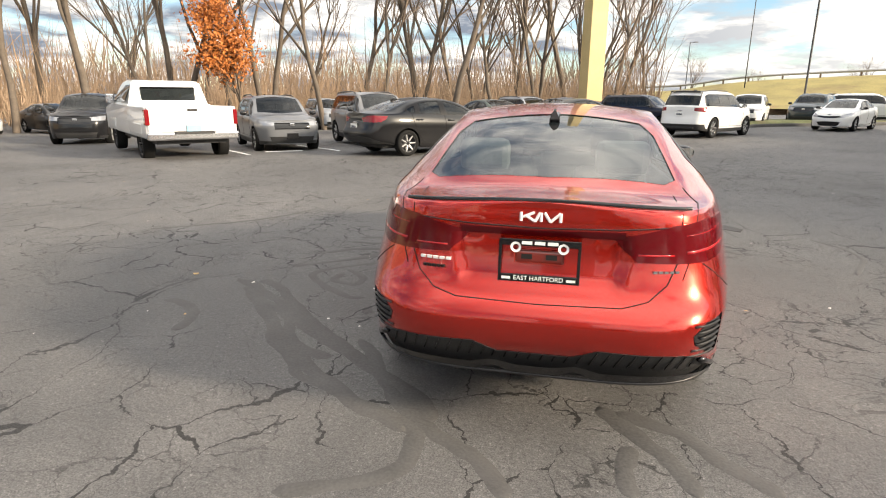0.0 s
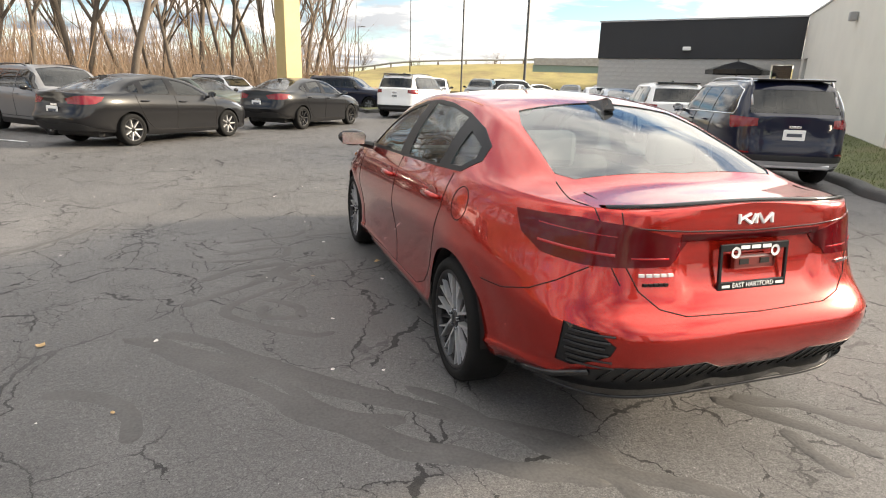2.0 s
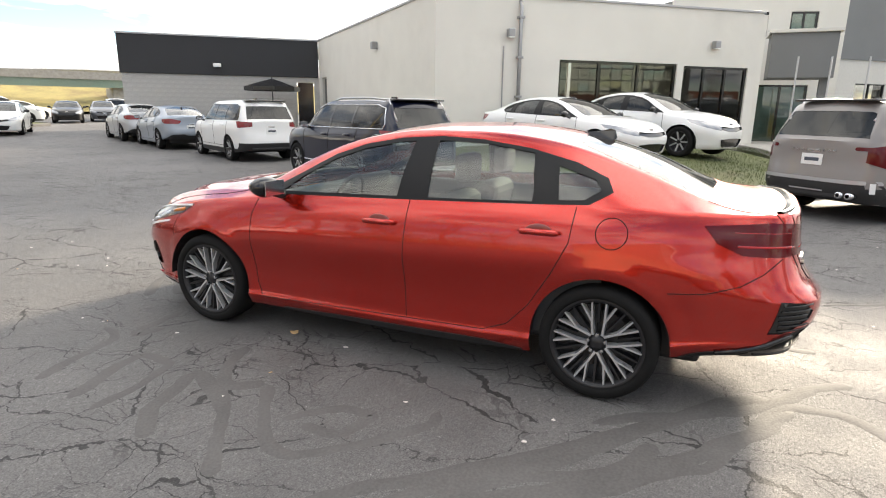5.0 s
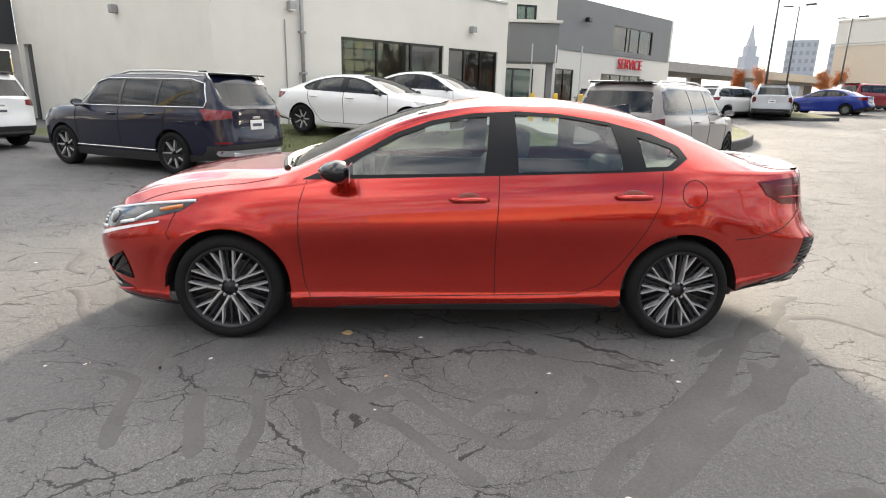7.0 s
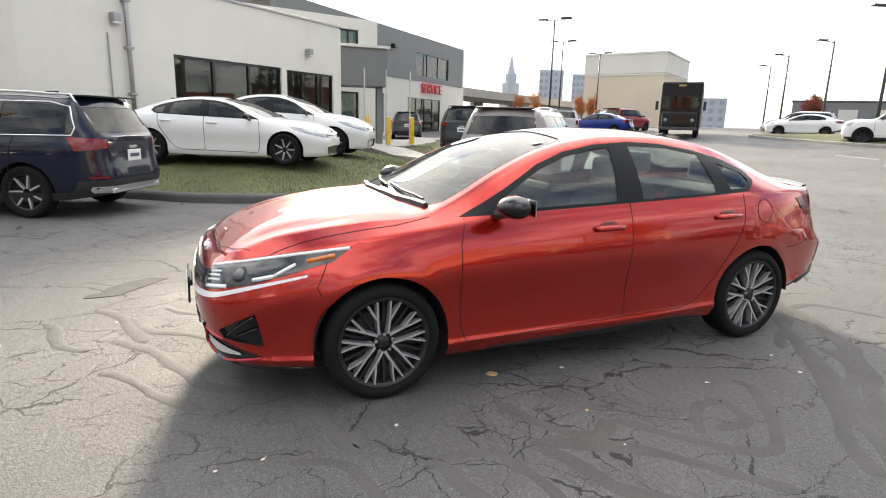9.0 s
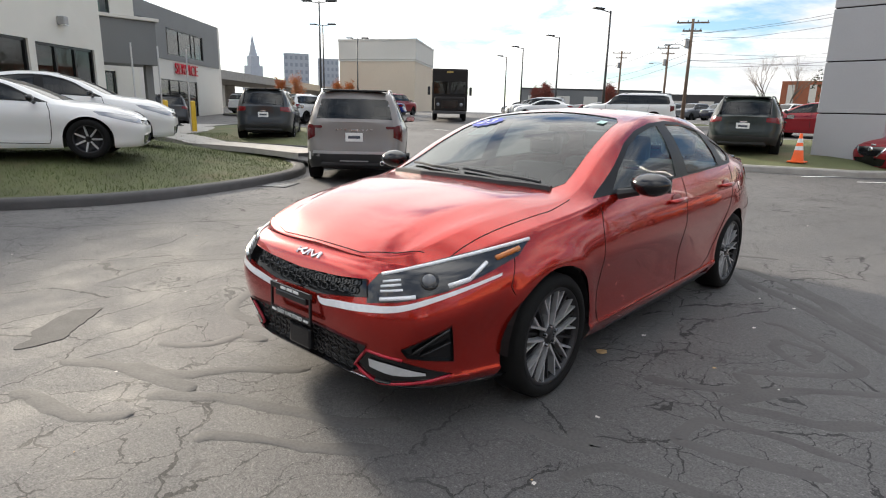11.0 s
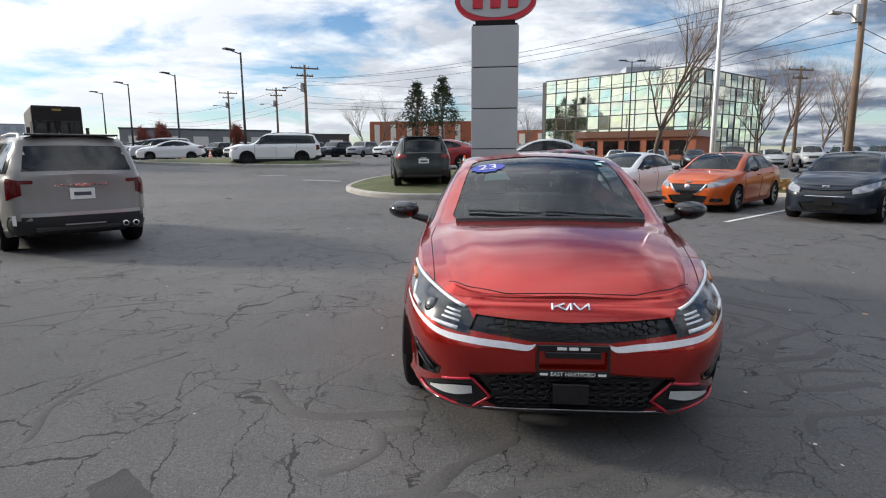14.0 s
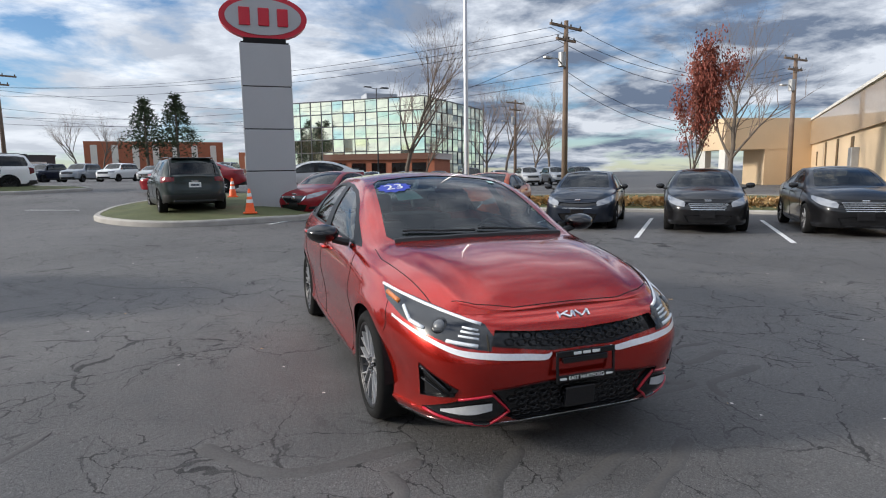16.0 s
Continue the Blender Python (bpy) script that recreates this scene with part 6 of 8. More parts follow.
def pickup_truck():
    """A crew-cab pickup: cab from the tall-car shell, with an open bed behind."""
    t = thing("pickup_truck", "white crew-cab pickup truck with chrome rear bumper", "pickup truck", m=place(-10.9, 9.7, -49.5))
    w, paint = 1.02, CAR_PAINT
    c = WHITE_C
    r = .40
    bed = bmesh.new()
    for x0, x1, y0, y1, z0, z1 in ((-w, -w + .1, -2.9, -.75, .55, 1.28), (w - .1, w, -2.9, -.75, .55, 1.28), (-w, w, -.82, -.72, .55, 1.3), (-w, w, -2.9, -.75, .55, .70)):
        box(bed, x0, x1, y0, y1, z0, z1, .03)
    part("bed", bed, paint, t, color=c)
    gate = part("tailgate", boxed(-w + .04, w - .04, -2.96, -2.88, .70, 1.29, .03), paint, t, color=c)
    part("gate_handle", boxed(-.11, .11, -2.975, -2.95, 1.17, 1.23, .01), PLASTIC, gate)
    cab = bmesh.new()
    ring = [(-.75, .55), (-.75, 1.25), (-.62, 1.88), (.2, 1.92), (.75, 1.86), (1.35, 1.34), (2.75, 1.22), (2.92, 1.05), (2.92, .55)]
    L = [cab.verts.new((-w, y, z)) if z < 1.36 else cab.verts.new((-w * .80, y, z)) for y, z in ring]
    R = [cab.verts.new((-v.co.x, v.co.y, v.co.z)) for v in L]
    cab.faces.new(L)
    cab.faces.new(R[::-1])
    for i in range(len(L)):
        j = (i + 1) % len(L)
        cab.faces.new((L[i], R[i], R[j], L[j]))
    bmesh.ops.recalc_face_normals(cab, faces=cab.faces)
    bmesh.ops.bevel(cab, geom=list(cab.edges), offset=.04, segments=2, affect="EDGES")
    part("cab", cab, paint, t, color=c)
    part("rear_window", boxed(-.66, .66, -.76, -.70, 1.36, 1.74, .02, Matrix.Translation((0, .04, 0))), PRIVACY, t, "dark rear cab window")
    for sx in (-1, 1):
        for y0, y1 in ((-.55, .25), (.32, 1.15)):
            bm = bmesh.new()
            pts = [(sx * (w + .004), y0, 1.36), (sx * (w + .004), y1, 1.36), (sx * (w * .83), min(y1, .95), 1.78), (sx * (w * .83), y0, 1.78)]
            vs = [bm.verts.new(p) for p in pts] + [bm.verts.new((p[0] - sx * .02, p[1], p[2])) for p in pts]
            bm.faces.new(vs[:4])
            for i in range(4):
                bm.faces.new((vs[i], vs[(i + 1) % 4], vs[4 + (i + 1) % 4], vs[4 + i]))
            part("side_window", bm, PRIVACY, t)
        part("tail_lamp", boxed(sx * w - .09 if sx > 0 else -w - .012, w + .012 if sx > 0 else -w + .09, -2.972, -2.80, .86, 1.22, .02), LAMP_RED, t)
        part("door_mirror", boxed(sx * 1.12 - .1, sx * 1.12 + .1, 1.0, 1.1, 1.3, 1.55, .03), CHROME, t)
        for y in (1.85, -1.9):
            wheel_parts(t, sx * (w - .15), y, r, .27, 6, False, DARK_ALLOY, sx)
            bm = boxed(sx * (w - .012) - .02, sx * (w - .012) + .03, y - .52, y + .52, .60, .90, .04)
            part("wheel_arch_flare", bm, paint, t, color=c)
    b = part("rear_bumper", boxed(-w, w, -3.08, -2.9, .52, .70, .04), CHROME, t, "chrome rear bumper")
    part("bumper_step", boxed(-.45, .45, -3.10, -2.95, .66, .72, .01), PLASTIC, b)
    part("number_plate", boxed(-.16, .16, -3.0, -2.965, .71, .86, .004), material_once("pale_blue_plate", (.25, .48, .62)), t)
    part("underbody", boxed(-.8, .8, -2.8, 2.7, .42, .62), PLASTIC, t)
    return t


pickup_truck()


def step_van():
    """A boxy dark delivery van, front to the camera."""
    x, y = 24.4, -25.4
    t = thing("delivery_van", "dark brown boxy delivery van standing in the lane", "van", m=pose(x, y, ground_z(x, y), 0, 0, 43))
    brown = material("dark_brown_van_paint", (.016, .013, .012), .55, vary=.1, spec=.25)
    part("body", boxed(-1.12, 1.12, -4.6, 1.9, .55, 3.15, .10), brown, t)
    part("hood", boxed(-.95, .95, 1.85, 2.55, .55, 1.45, .12), brown, t)
    for sx in (-1, 1):
        part("windscreen", boxed(sx * .54 - .46, sx * .54 + .46, 1.89, 1.915, 1.62, 2.38, .01), PRIVACY, t)
        lamp = bmesh.new()
        lathe(lamp, [(.10, 2.52), (.10, 2.565), (.02, 2.58)], "y", 16, (sx * .72, 0, .98))
        part("headlamp", lamp, LAMP_CLEAR, t)
        part("door_mirror", boxed(sx * 1.3 - .08, sx * 1.3 + .08, 1.9, 1.98, 1.55, 2.05, .02), PLASTIC, t)
        part("side_window", boxed(sx * 1.125 - .008, sx * 1.125 + .008, .9, 1.6, 1.6, 2.35), PRIVACY, t)
        for yy in (1.5, -2.9):
            wheel_parts(t, sx * .93, yy, .42, .26, 6, False, DARK_ALLOY, sx)
    part("grille", boxed(-.5, .5, 2.54, 2.57, .75, 1.25, .01), GLOSS_BLACK, t)
    part("front_bumper", boxed(-1.05, 1.05, 2.5, 2.68, .42, .60, .03), DARK_STEEL, t)
    part("marker", boxed(-.2, .2, 1.9, 1.915, 2.9, 3.0), material_once("brass_mark", (.35, .24, .06)), t)


step_van()


# ==== buildings
def wall_frame(a, b):
    """A frame whose x runs along the wall from a to b, y into the building, z up."""
    d = Vector((b[0] - a[0], b[1] - a[1], 0))
    n = d.length
    d.normalize()
    m = Matrix((( d.x, -d.y, 0, a[0]), (d.y, d.x, 0, a[1]), (0, 0, 1, 0), (0, 0, 0, 1)))
    return m, n


def pierced(length, z0, z1, thick, holes):
    """A wall slab in its own frame with rectangular holes (x0, x1, z0, z1) through it."""
    xs = sorted({0.0, length, *[h[0] for h in holes], *[h[1] for h in holes]})
    zs = sorted({z0, z1, *[h[2] for h in holes], *[h[3] for h in holes]})
    bm = bmesh.new()
    V = {}

    def v(x, y, z):
        key = (round(x, 4), round(y, 4), round(z, 4))
        if key not in V:
            V[key] = bm.verts.new((x, y, z))
        return V[key]

    def solid(i, j):
        if i < 0 or j < 0 or i >= len(xs) - 1 or j >= len(zs) - 1:
            return False
        cx, cz = (xs[i] + xs[i + 1]) / 2, (zs[j] + zs[j + 1]) / 2
        return not any(h[0] < cx < h[1] and h[2] < cz < h[3] for h in holes)

    for i in range(len(xs) - 1):
        for j in range(len(zs) - 1):
            if not solid(i, j):
                continue
            a, b, c, d = xs[i], xs[i + 1], zs[j], zs[j + 1]
            bm.faces.new((v(a, 0, c), v(b, 0, c), v(b, 0, d), v(a, 0, d)))
            bm.faces.new((v(a, thick, c), v(a, thick, d), v(b, thick, d), v(b, thick, c)))
            for di, dj, p, q in ((-1, 0, (a, c), (a, d)), (1, 0, (b, c), (b, d)), (0, -1, (a, c), (b, c)), (0, 1, (a, d), (b, d))):
                if not solid(i + di, j + dj):
                    bm.faces.new((v(p[0], 0, p[1]), v(q[0], 0, q[1]), v(q[0], thick, q[1]), v(p[0], thick, p[1])))
    bmesh.ops.recalc_face_normals(bm, faces=bm.faces)
    return bm


def glazing(parent, x0, x1, z0, z1, panes, y=0.10, frame_mat=GLOSS_BLACK, name="window_frame"):
    fr = bmesh.new()
    for a, b, c, d in ((x0, x1, z0, z0 + .07), (x0, x1, z1 - .07, z1), (x0, x0 + .07, z0 + .07, z1 - .07), (x1 - .07, x1, z0 + .07, z1 - .07)):
        box(fr, a, b, y - .04, y + .06, c, d)
    w = (x1 - x0) / panes
    for k in range(1, panes):
        box(fr, x0 + k * w - .035, x0 + k * w + .035, y - .04, y + .06, z0 + .07, z1 - .07)
    f = part(name, fr, frame_mat, parent)
    for k in range(panes):
        part("pane", boxed(x0 + k * w + .03, x0 + (k + 1) * w - .03, y + .005, y + .015, z0 + .06, z1 - .06), SHOP_GLASS, parent)
    return f


def dealership():
    t = thing("dealership_building", "pale grey rendered dealership with dark shop windows", "building")
    gz = .05
    # north wall of the pale block
    m, n = wall_frame((21.0, 16.3), (11.74, 5.6))
    w1 = part("wall", pierced(n, gz, 4.65, .3, [(.6, 1.5, gz, 2.9)]), WALL, t)
    w1.matrix_basis = m
    part("door", boxed(.65, 1.45, .12, .17, gz, 2.85, .01), GLOSS_BLACK, w1)
    m2, n2 = wall_frame((11.74, 5.6), (18.57, -2.86))
    # shop window and door in the long wall
    holes = [(3.82, 7.86, .75, 3.0), (8.10, 10.52, gz, 2.96)]
    w2 = part("wall", pierced(n2, gz, 4.65, .3, holes), WALL, t)
    w2.matrix_basis = m2
    glazing(w2, *holes[0], 3)
    glazing(w2, *holes[1], 3, name="door_frame")
    part("roof_cap", boxed(-.05, n2 + .05, -.04, .36, 4.65, 4.72, .01), SIGN_GREY, w2)
    part("roof_cap", boxed(0, n - .04, -.04, .36, 4.65, 4.72, .01), SIGN_GREY, w1)
    pipe = tube(bmesh.new(), [(2.50, -.10, .3), (2.50, -.10, 4.4), (2.50, .02, 4.55)], .055, 10)
    dp = part("downpipe", pipe, STEEL, w2, "grey steel downpipe", smooth=True)
    for z in (1.9, 3.0, 4.1):
        part("pipe_clip", boxed(2.41, 2.59, -.17, .0, z - .03, z + .03, .005), STEEL, dp)
    part("conduit", tube(bmesh.new(), [(2.02, -.03, .3), (2.02, -.03, 3.3)], .018, 6), STEEL, w2)
    for x, z in ((2.20, 3.68), (9.12, 3.63)):
        lamp = part("wall_lamp", boxed(x - .10, x + .10, -.22, 0, z - .13, z + .10, .03), STEEL, w2, "grey box wall lamp")
        part("lens", boxed(x - .08, x + .08, -.225, -.10, z - .15, z - .12), WHITE, lamp)
    lamp = part("wall_lamp", boxed(8.9, 9.1, -.22, 0, 3.55, 3.8, .03), STEEL, w1)
    # roof, back walls, floor inside
    inner = [(21.0, 16.3), (11.74, 5.6), (18.57, -2.86), (28.0, 5.5)]
    part("roof", prism(bmesh.new(), [(20.9, 16.0), (12.1, 5.6), (18.62, -2.4), (27.6, 5.5)], 4.3, 4.5), WALL_GREY, t)
    part("floor", prism(bmesh.new(), [(20.9, 16.0), (12.1, 5.6), (18.62, -2.4), (27.6, 5.5)], .1, .3), CONCRETE, t)
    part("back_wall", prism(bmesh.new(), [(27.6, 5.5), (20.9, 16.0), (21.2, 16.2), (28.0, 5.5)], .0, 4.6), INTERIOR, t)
    part("side_wall", prism(bmesh.new(), [(18.70, -2.75), (27.8, 5.3), (28.0, 5.1), (18.9, -3.0)], .0, 4.65), WALL, t)
    part("roof_plant", prism(bmesh.new(), [(20.5, 12.0), (17.5, 8.5), (22.0, 5.0), (25, 9.0)], 4.5, 5.6), PALE, t, "pale rooftop box")
    # black-clad block beyond
    m3, n3 = wall_frame((15.4, 23.2), (21.0, 16.3))
    t2 = thing("black_clad_building", "low block with black metal cladding over pale split-face block", "building")
    base = part("wall", pierced(n3, gz, 2.92, .3, [(n3 - 1.1, n3 - .25, gz, 2.7)]), BLOCK, t2)
    base.matrix_basis = m3
    part("door", boxed(n3 - 1.05, n3 - .3, .1, .16, gz, 2.66, .01), GLOSS_BLACK, base)
    clad = part("cladding", boxed(-.06, n3 - .02, -.08, .35, 2.92, 4.62, .015), WALL_BLACK, t2)
    clad.matrix_basis = m3
    cap = part("roof_cap", boxed(-.1, n3, -.12, .4, 4.62, 4.70, .01), SIGN_GREY, t2)
    cap.matrix_basis = m3
    lamp = part("wall_lamp", boxed(4.0, 4.35, -.22, -.08, 3.28, 3.45, .02), WHITE, t2)
    lamp.matrix_basis = m3
    # course joints of the block wall
    k = 0
    for row in range(14):
        z = .10 + row * .2
        off = .2 if row % 2 else 0
        x = off
        while x < n3 - 1.4 and k < 300:
            b = new("block", BLOCK_MESH)
            b.parent = base
            b.location = (x + .2, -.012 + .006 * math.sin(x * 7 + row * 3), z + .1)
            k += 1
            x += .4
    side = part("side_wall", prism(bmesh.new(), [(15.4, 23.2), (15.6, 23.35), (22.6, 27.0), (22.8, 26.7)], 0, 4.6), WALL_BLACK, t2)
    part("roof", prism(bmesh.new(), [(15.5, 23.2), (21.0, 16.4), (27, 20.5), (22.5, 27)], 4.3, 4.5), WALL_GREY, t2)


BLOCK_MESH = bpy.data.meshes.new("block")
_b = boxed(-.196, .196, 0, .012, -.096, .096, .004)
_b.to_mesh(BLOCK_MESH)
_b.free()
BLOCK_MESH.materials.append(BLOCK)
dealership()


def entrance():
    t = thing("entrance_canopy", "grey canopy over a recessed glass entrance", "canopy")
    part("fascia", boxed(20.4, 22.0, -5.3, -3.3, 2.75, 4.25, .02), WALL_GREY, t)
    part("cap", boxed(20.3, 22.1, -5.4, -3.2, 4.25, 4.36, .01), PALE, t)
    for y in (-5.2,):
        part("post", boxed(20.7, 20.95, y, y + .25, .4, 2.75, .01), WALL_GREY, t)
    b = thing("showroom_wing", "pale two-storey showroom wing with glass doors and upper windows", "building")
    m, n = wall_frame((22.6, .2), (24.2, -6.0))
    holes = [(2.4, 5.4, .35, 2.65), (2.2, 3.6, 4.4, 5.4), (4.4, 5.4, 4.4, 5.4)]
    w = part("wall", pierced(n, .2, 5.9, .3, holes), WALL, b)
    w.matrix_basis = m
    glazing(w, *holes[0], 3, name="door_frame")
    glazing(w, *holes[1], 3)
    glazing(w, *holes[2], 2)
    part("back", boxed(25.6, 25.8, -5.2, 0, .2, 5.7), material_once("teal_interior", (.30, .52, .48)), b)
    for k, (x, y) in enumerate(((19.6, -4.2), (19.9, -5.2), (20.1, -6.3))):
        bo = tagged(part("bollard", boxed(x - .09, x + .09, y - .09, y + .09, .4, 1.55, .04), material_once("bollard_yellow", (.75, .48, .04))), "yellow steel bollard before the entrance", "bollard", "bollards")
        p = part("flag_post", tube(bmesh.new(), [(x, y + .1, .4), (x, y + .1, 3.4)], .03, 8), SILVER)
        tagged(p, "thin pale post beside a bollard", "post", "posts")
    g = thing("service_building", "grey and white two-storey service building with a red sign", "building")
    A, B = (29.0, -2.0), (46.4, -20.6)
    m, n = wall_frame(A, B)
    holes = [(n - 9.4, n - 3.2, 4.75, 6.5), (n - 10.6, n - 4.6, .5, 3.1), (n - 16.5, n - 14.2, .5, 3.2)]
    lo = part("wall", pierced(n, .2, 4.4, .3, holes[1:]), PALE, g)
    lo.matrix_basis = m
    up = part("upper_wall", pierced(n, 4.4, 7.7, .35, holes[:1]), WALL_GREY, g)
    up.matrix_basis = m @ Matrix.Translation((0, -.06, 0))
    glazing(up, *holes[0], 3)
    glazing(lo, *holes[1], 4, name="door_frame")
    glazing(lo, *holes[2], 2)
    text_mesh("SERVICE", 1.05, m @ Matrix.Translation((n - 6.6, -.12, 3.85)) @ Matrix.Rotation(radians(90), 4, "X"), SIGN_RED, "sign_letters", g, .05)
    part("roof", prism(bmesh.new(), [A, B, (54, -14), (36.5, 4)], 7.3, 7.5), WALL_GREY, g)
    part("end_wall", prism(bmesh.new(), [B, (46.6, -20.9), (54.2, -14.2), (54, -14)], .2, 7.7), PALE, g)
    cam_b = part("wall_lamp", boxed(n - 13.5, n - 13.1, -.4, -.06, 6.3, 6.6, .04), GLOSS_BLACK, up)


entrance()


def far_building(name, label, pts, z0, z1, mat, floors=0, cols=0, inset=GLOSS_BLACK, cap=PALE, roof=None):
    """A prism with a cornice, and windows set out on its first wall in rows."""
    t = thing(name, label, "building", "far buildings")
    part("wall", prism(bmesh.new(), pts, z0, z1), mat, t)
    cx, cy = sum(p[0] for p in pts) / len(pts), sum(p[1] for p in pts) / len(pts)
    part("cornice", prism(bmesh.new(), [(cx + (x - cx) * 1.01, cy + (y - cy) * 1.01) for x, y in pts], z1, z1 + max(.25, (z1 - z0) * .02)), cap, t)
    for a, b in zip(pts[:-1], pts[1:]):
        m, n = wall_frame(a, b)
        for f in range(floors):
            for c in range(cols):
                w, h = n / cols, (z1 - z0) / floors
                bm = boxed(c * w + w * .25, c * w + w * .75, -.05, .02, z0 + f * h + h * .3, z0 + f * h + h * .8)
                o = part("window", bm, inset, t)
                o.matrix_basis = m
    return t


far_building("warehouse_building", "tall tan and pale windowless block in the distance", [(63.2, -60.0), (74.4, -54.5), (84, -66), (72, -73)][::-1], .5, 8.6, TAN)
far_building("warehouse_building", "pale upper storey of the tan block", [(63.1, -60.1), (74.5, -54.4), (84.1, -66), (72, -73.1)][::-1], 8.9, 11.6, PALE)
# skyline blocks: haze painted into both wall and window colours
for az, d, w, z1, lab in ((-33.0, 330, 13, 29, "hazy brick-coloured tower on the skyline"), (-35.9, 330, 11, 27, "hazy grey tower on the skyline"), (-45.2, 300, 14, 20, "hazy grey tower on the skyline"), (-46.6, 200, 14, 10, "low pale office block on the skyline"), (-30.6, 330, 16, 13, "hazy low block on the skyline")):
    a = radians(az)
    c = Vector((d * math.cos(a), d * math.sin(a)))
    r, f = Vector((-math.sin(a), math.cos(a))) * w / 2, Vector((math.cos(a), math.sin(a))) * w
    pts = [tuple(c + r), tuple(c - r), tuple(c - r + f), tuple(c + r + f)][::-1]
    far_building("office_tower", lab, [tuple(c + r), tuple(c - r), tuple(c - r + f), tuple(c + r + f)], 0, z1, TOWER, 8 if z1 > 15 else 4, 5, material_once("haze_tinted_window", (.27, .29, .33)), TOWER)
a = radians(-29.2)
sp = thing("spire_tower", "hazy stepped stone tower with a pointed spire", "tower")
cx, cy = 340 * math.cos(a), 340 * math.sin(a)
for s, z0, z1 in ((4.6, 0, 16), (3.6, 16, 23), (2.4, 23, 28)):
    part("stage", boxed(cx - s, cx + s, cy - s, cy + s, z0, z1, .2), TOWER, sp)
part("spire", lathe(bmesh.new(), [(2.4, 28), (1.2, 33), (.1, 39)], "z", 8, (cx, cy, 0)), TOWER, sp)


def viaduct():
    t = thing("viaduct", "long pale concrete road viaduct", "bridge")
    pts = [(62, -14), (82, -38), (108, -72), (140, -112)]
    bm = bmesh.new()
    sweep(bm, pts, [(0, 4.4), (0, 6.1), (.4, 6.1), (.4, 5.4), (9, 5.4), (9, 4.4), (0, 4.4)], lambda x, y: 0)
    part("deck", bm, CONCRETE, t)
    for k in range(10):
        u = k / 9 * 2.999
        i = int(u)
        x, y = [pts[i][c] + (pts[i + 1][c] - pts[i][c]) * (u - i) for c in (0, 1)]
        part("pier", boxed(x - .8, x + .8, y - 2.4, y - .8, 0, 4.4, .05), CONCRETE, t)
    rail = sweep(bmesh.new(), pts, [(.1, 6.1), (.1, 6.5), (.14, 6.5), (.14, 6.1)], lambda x, y: 0)
    part("rail", rail, STEEL, t)


viaduct()


def glass_office():
    """Mirror-glass office with a grid of mullions over a brick base; the sunset glow is in the pane colour."""
    t = thing("glass_office_building", "low office block clad in gridded mirror glass, tinted yellow for a sunset reflection", "building")
    L, C, R = (-7.7, -95.0), (-26.0, -80.0), (-43.0, -97.0)
    part("core", prism(bmesh.new(), [(L[0] + .5, L[1] - 1), (C[0], C[1] - 1), (R[0] - .2, R[1] - .6), (-25, -112)], 1.0, 13.0), DARK_STEEL, t)
    for a, b in ((L, C), (C, R)):
        m, n = wall_frame(a, b)
        fl = new("facade")
        fl.parent = t
        fl.matrix_basis = m
        cols, rows = int(n / 1.9), 6
        for i in range(cols):
            for j in range(rows):
                o = new("pane", GLASS_PANE)
                o.parent = fl
                o.scale = (n / cols, 1, 2.0)
                o.location = (i * n / cols, -.05, 1.0 + j * 2.0)
                o.rotation_euler = (radians(random.Random(i * 31 + j).uniform(-1.6, 1.6)), 0, radians(random.Random(i * 17 + j).uniform(-1.6, 1.6)))
        part("mullions", pierced(n, 1.0, 13.1, .08, [(i * n / cols + .06, (i + 1) * n / cols - .06, 1.0 + j * 2.0 + .07, 3.0 + j * 2.0 - .07) for i in range(cols) for j in range(rows)]), DARK_STEEL, fl).location.y = -.12
    part("roof_plant", boxed(-24, -19, -92, -88, 13, 14.2), TOWER, t)
    b = thing("brick_annex", "low red-brick annex before the glass office", "building")
    part("wall", prism(bmesh.new(), [(-10, -74), (-23, -67), (-27, -72), (-13, -80)], .6, 3.3), BRICK, b)
    part("roof_band", prism(bmesh.new(), [(-9.8, -73.7), (-23, -66.6), (-27.3, -72), (-13, -80.3)], 3.3, 4.1), material_once("brown_roof_band", (.16, .075, .045)), b)
    m, n = wall_frame((-10, -74), (-23, -67))
    for k in range(5):
        o = part("window", boxed(1 + k * 2.7, 2.9 + k * 2.7, -.05, .02, 1.2, 2.9), PRIVACY, b)
        o.matrix_basis = m


GLASS_PANE = bpy.data.meshes.new("pane")
_b = boxed(.02, .98, 0, .03, .02, .98)
_b.to_mesh(GLASS_PANE)
_b.free()
GLASS_PANE.materials.append(MIRROR_GLASS)
glass_office()


def brick_block(x0, y0, x1, y1, z1, bays, label):
    b = thing("brick_building", label, "building", "brick buildings")
    m, n = wall_frame((x0, y0), (x1, y1))
    w = part("wall", boxed(0, n, 0, 12, .4, z1), BRICK, b)
    w.matrix_basis = m
    for k in range(bays):
        o = part("window_bay", boxed((k + .3) * n / bays, (k + .62) * n / bays, -.08, .05, 1.2, z1 - .6), material_once("pale_window_bay", (.66, .62, .55)), b)
        o.matrix_basis = m


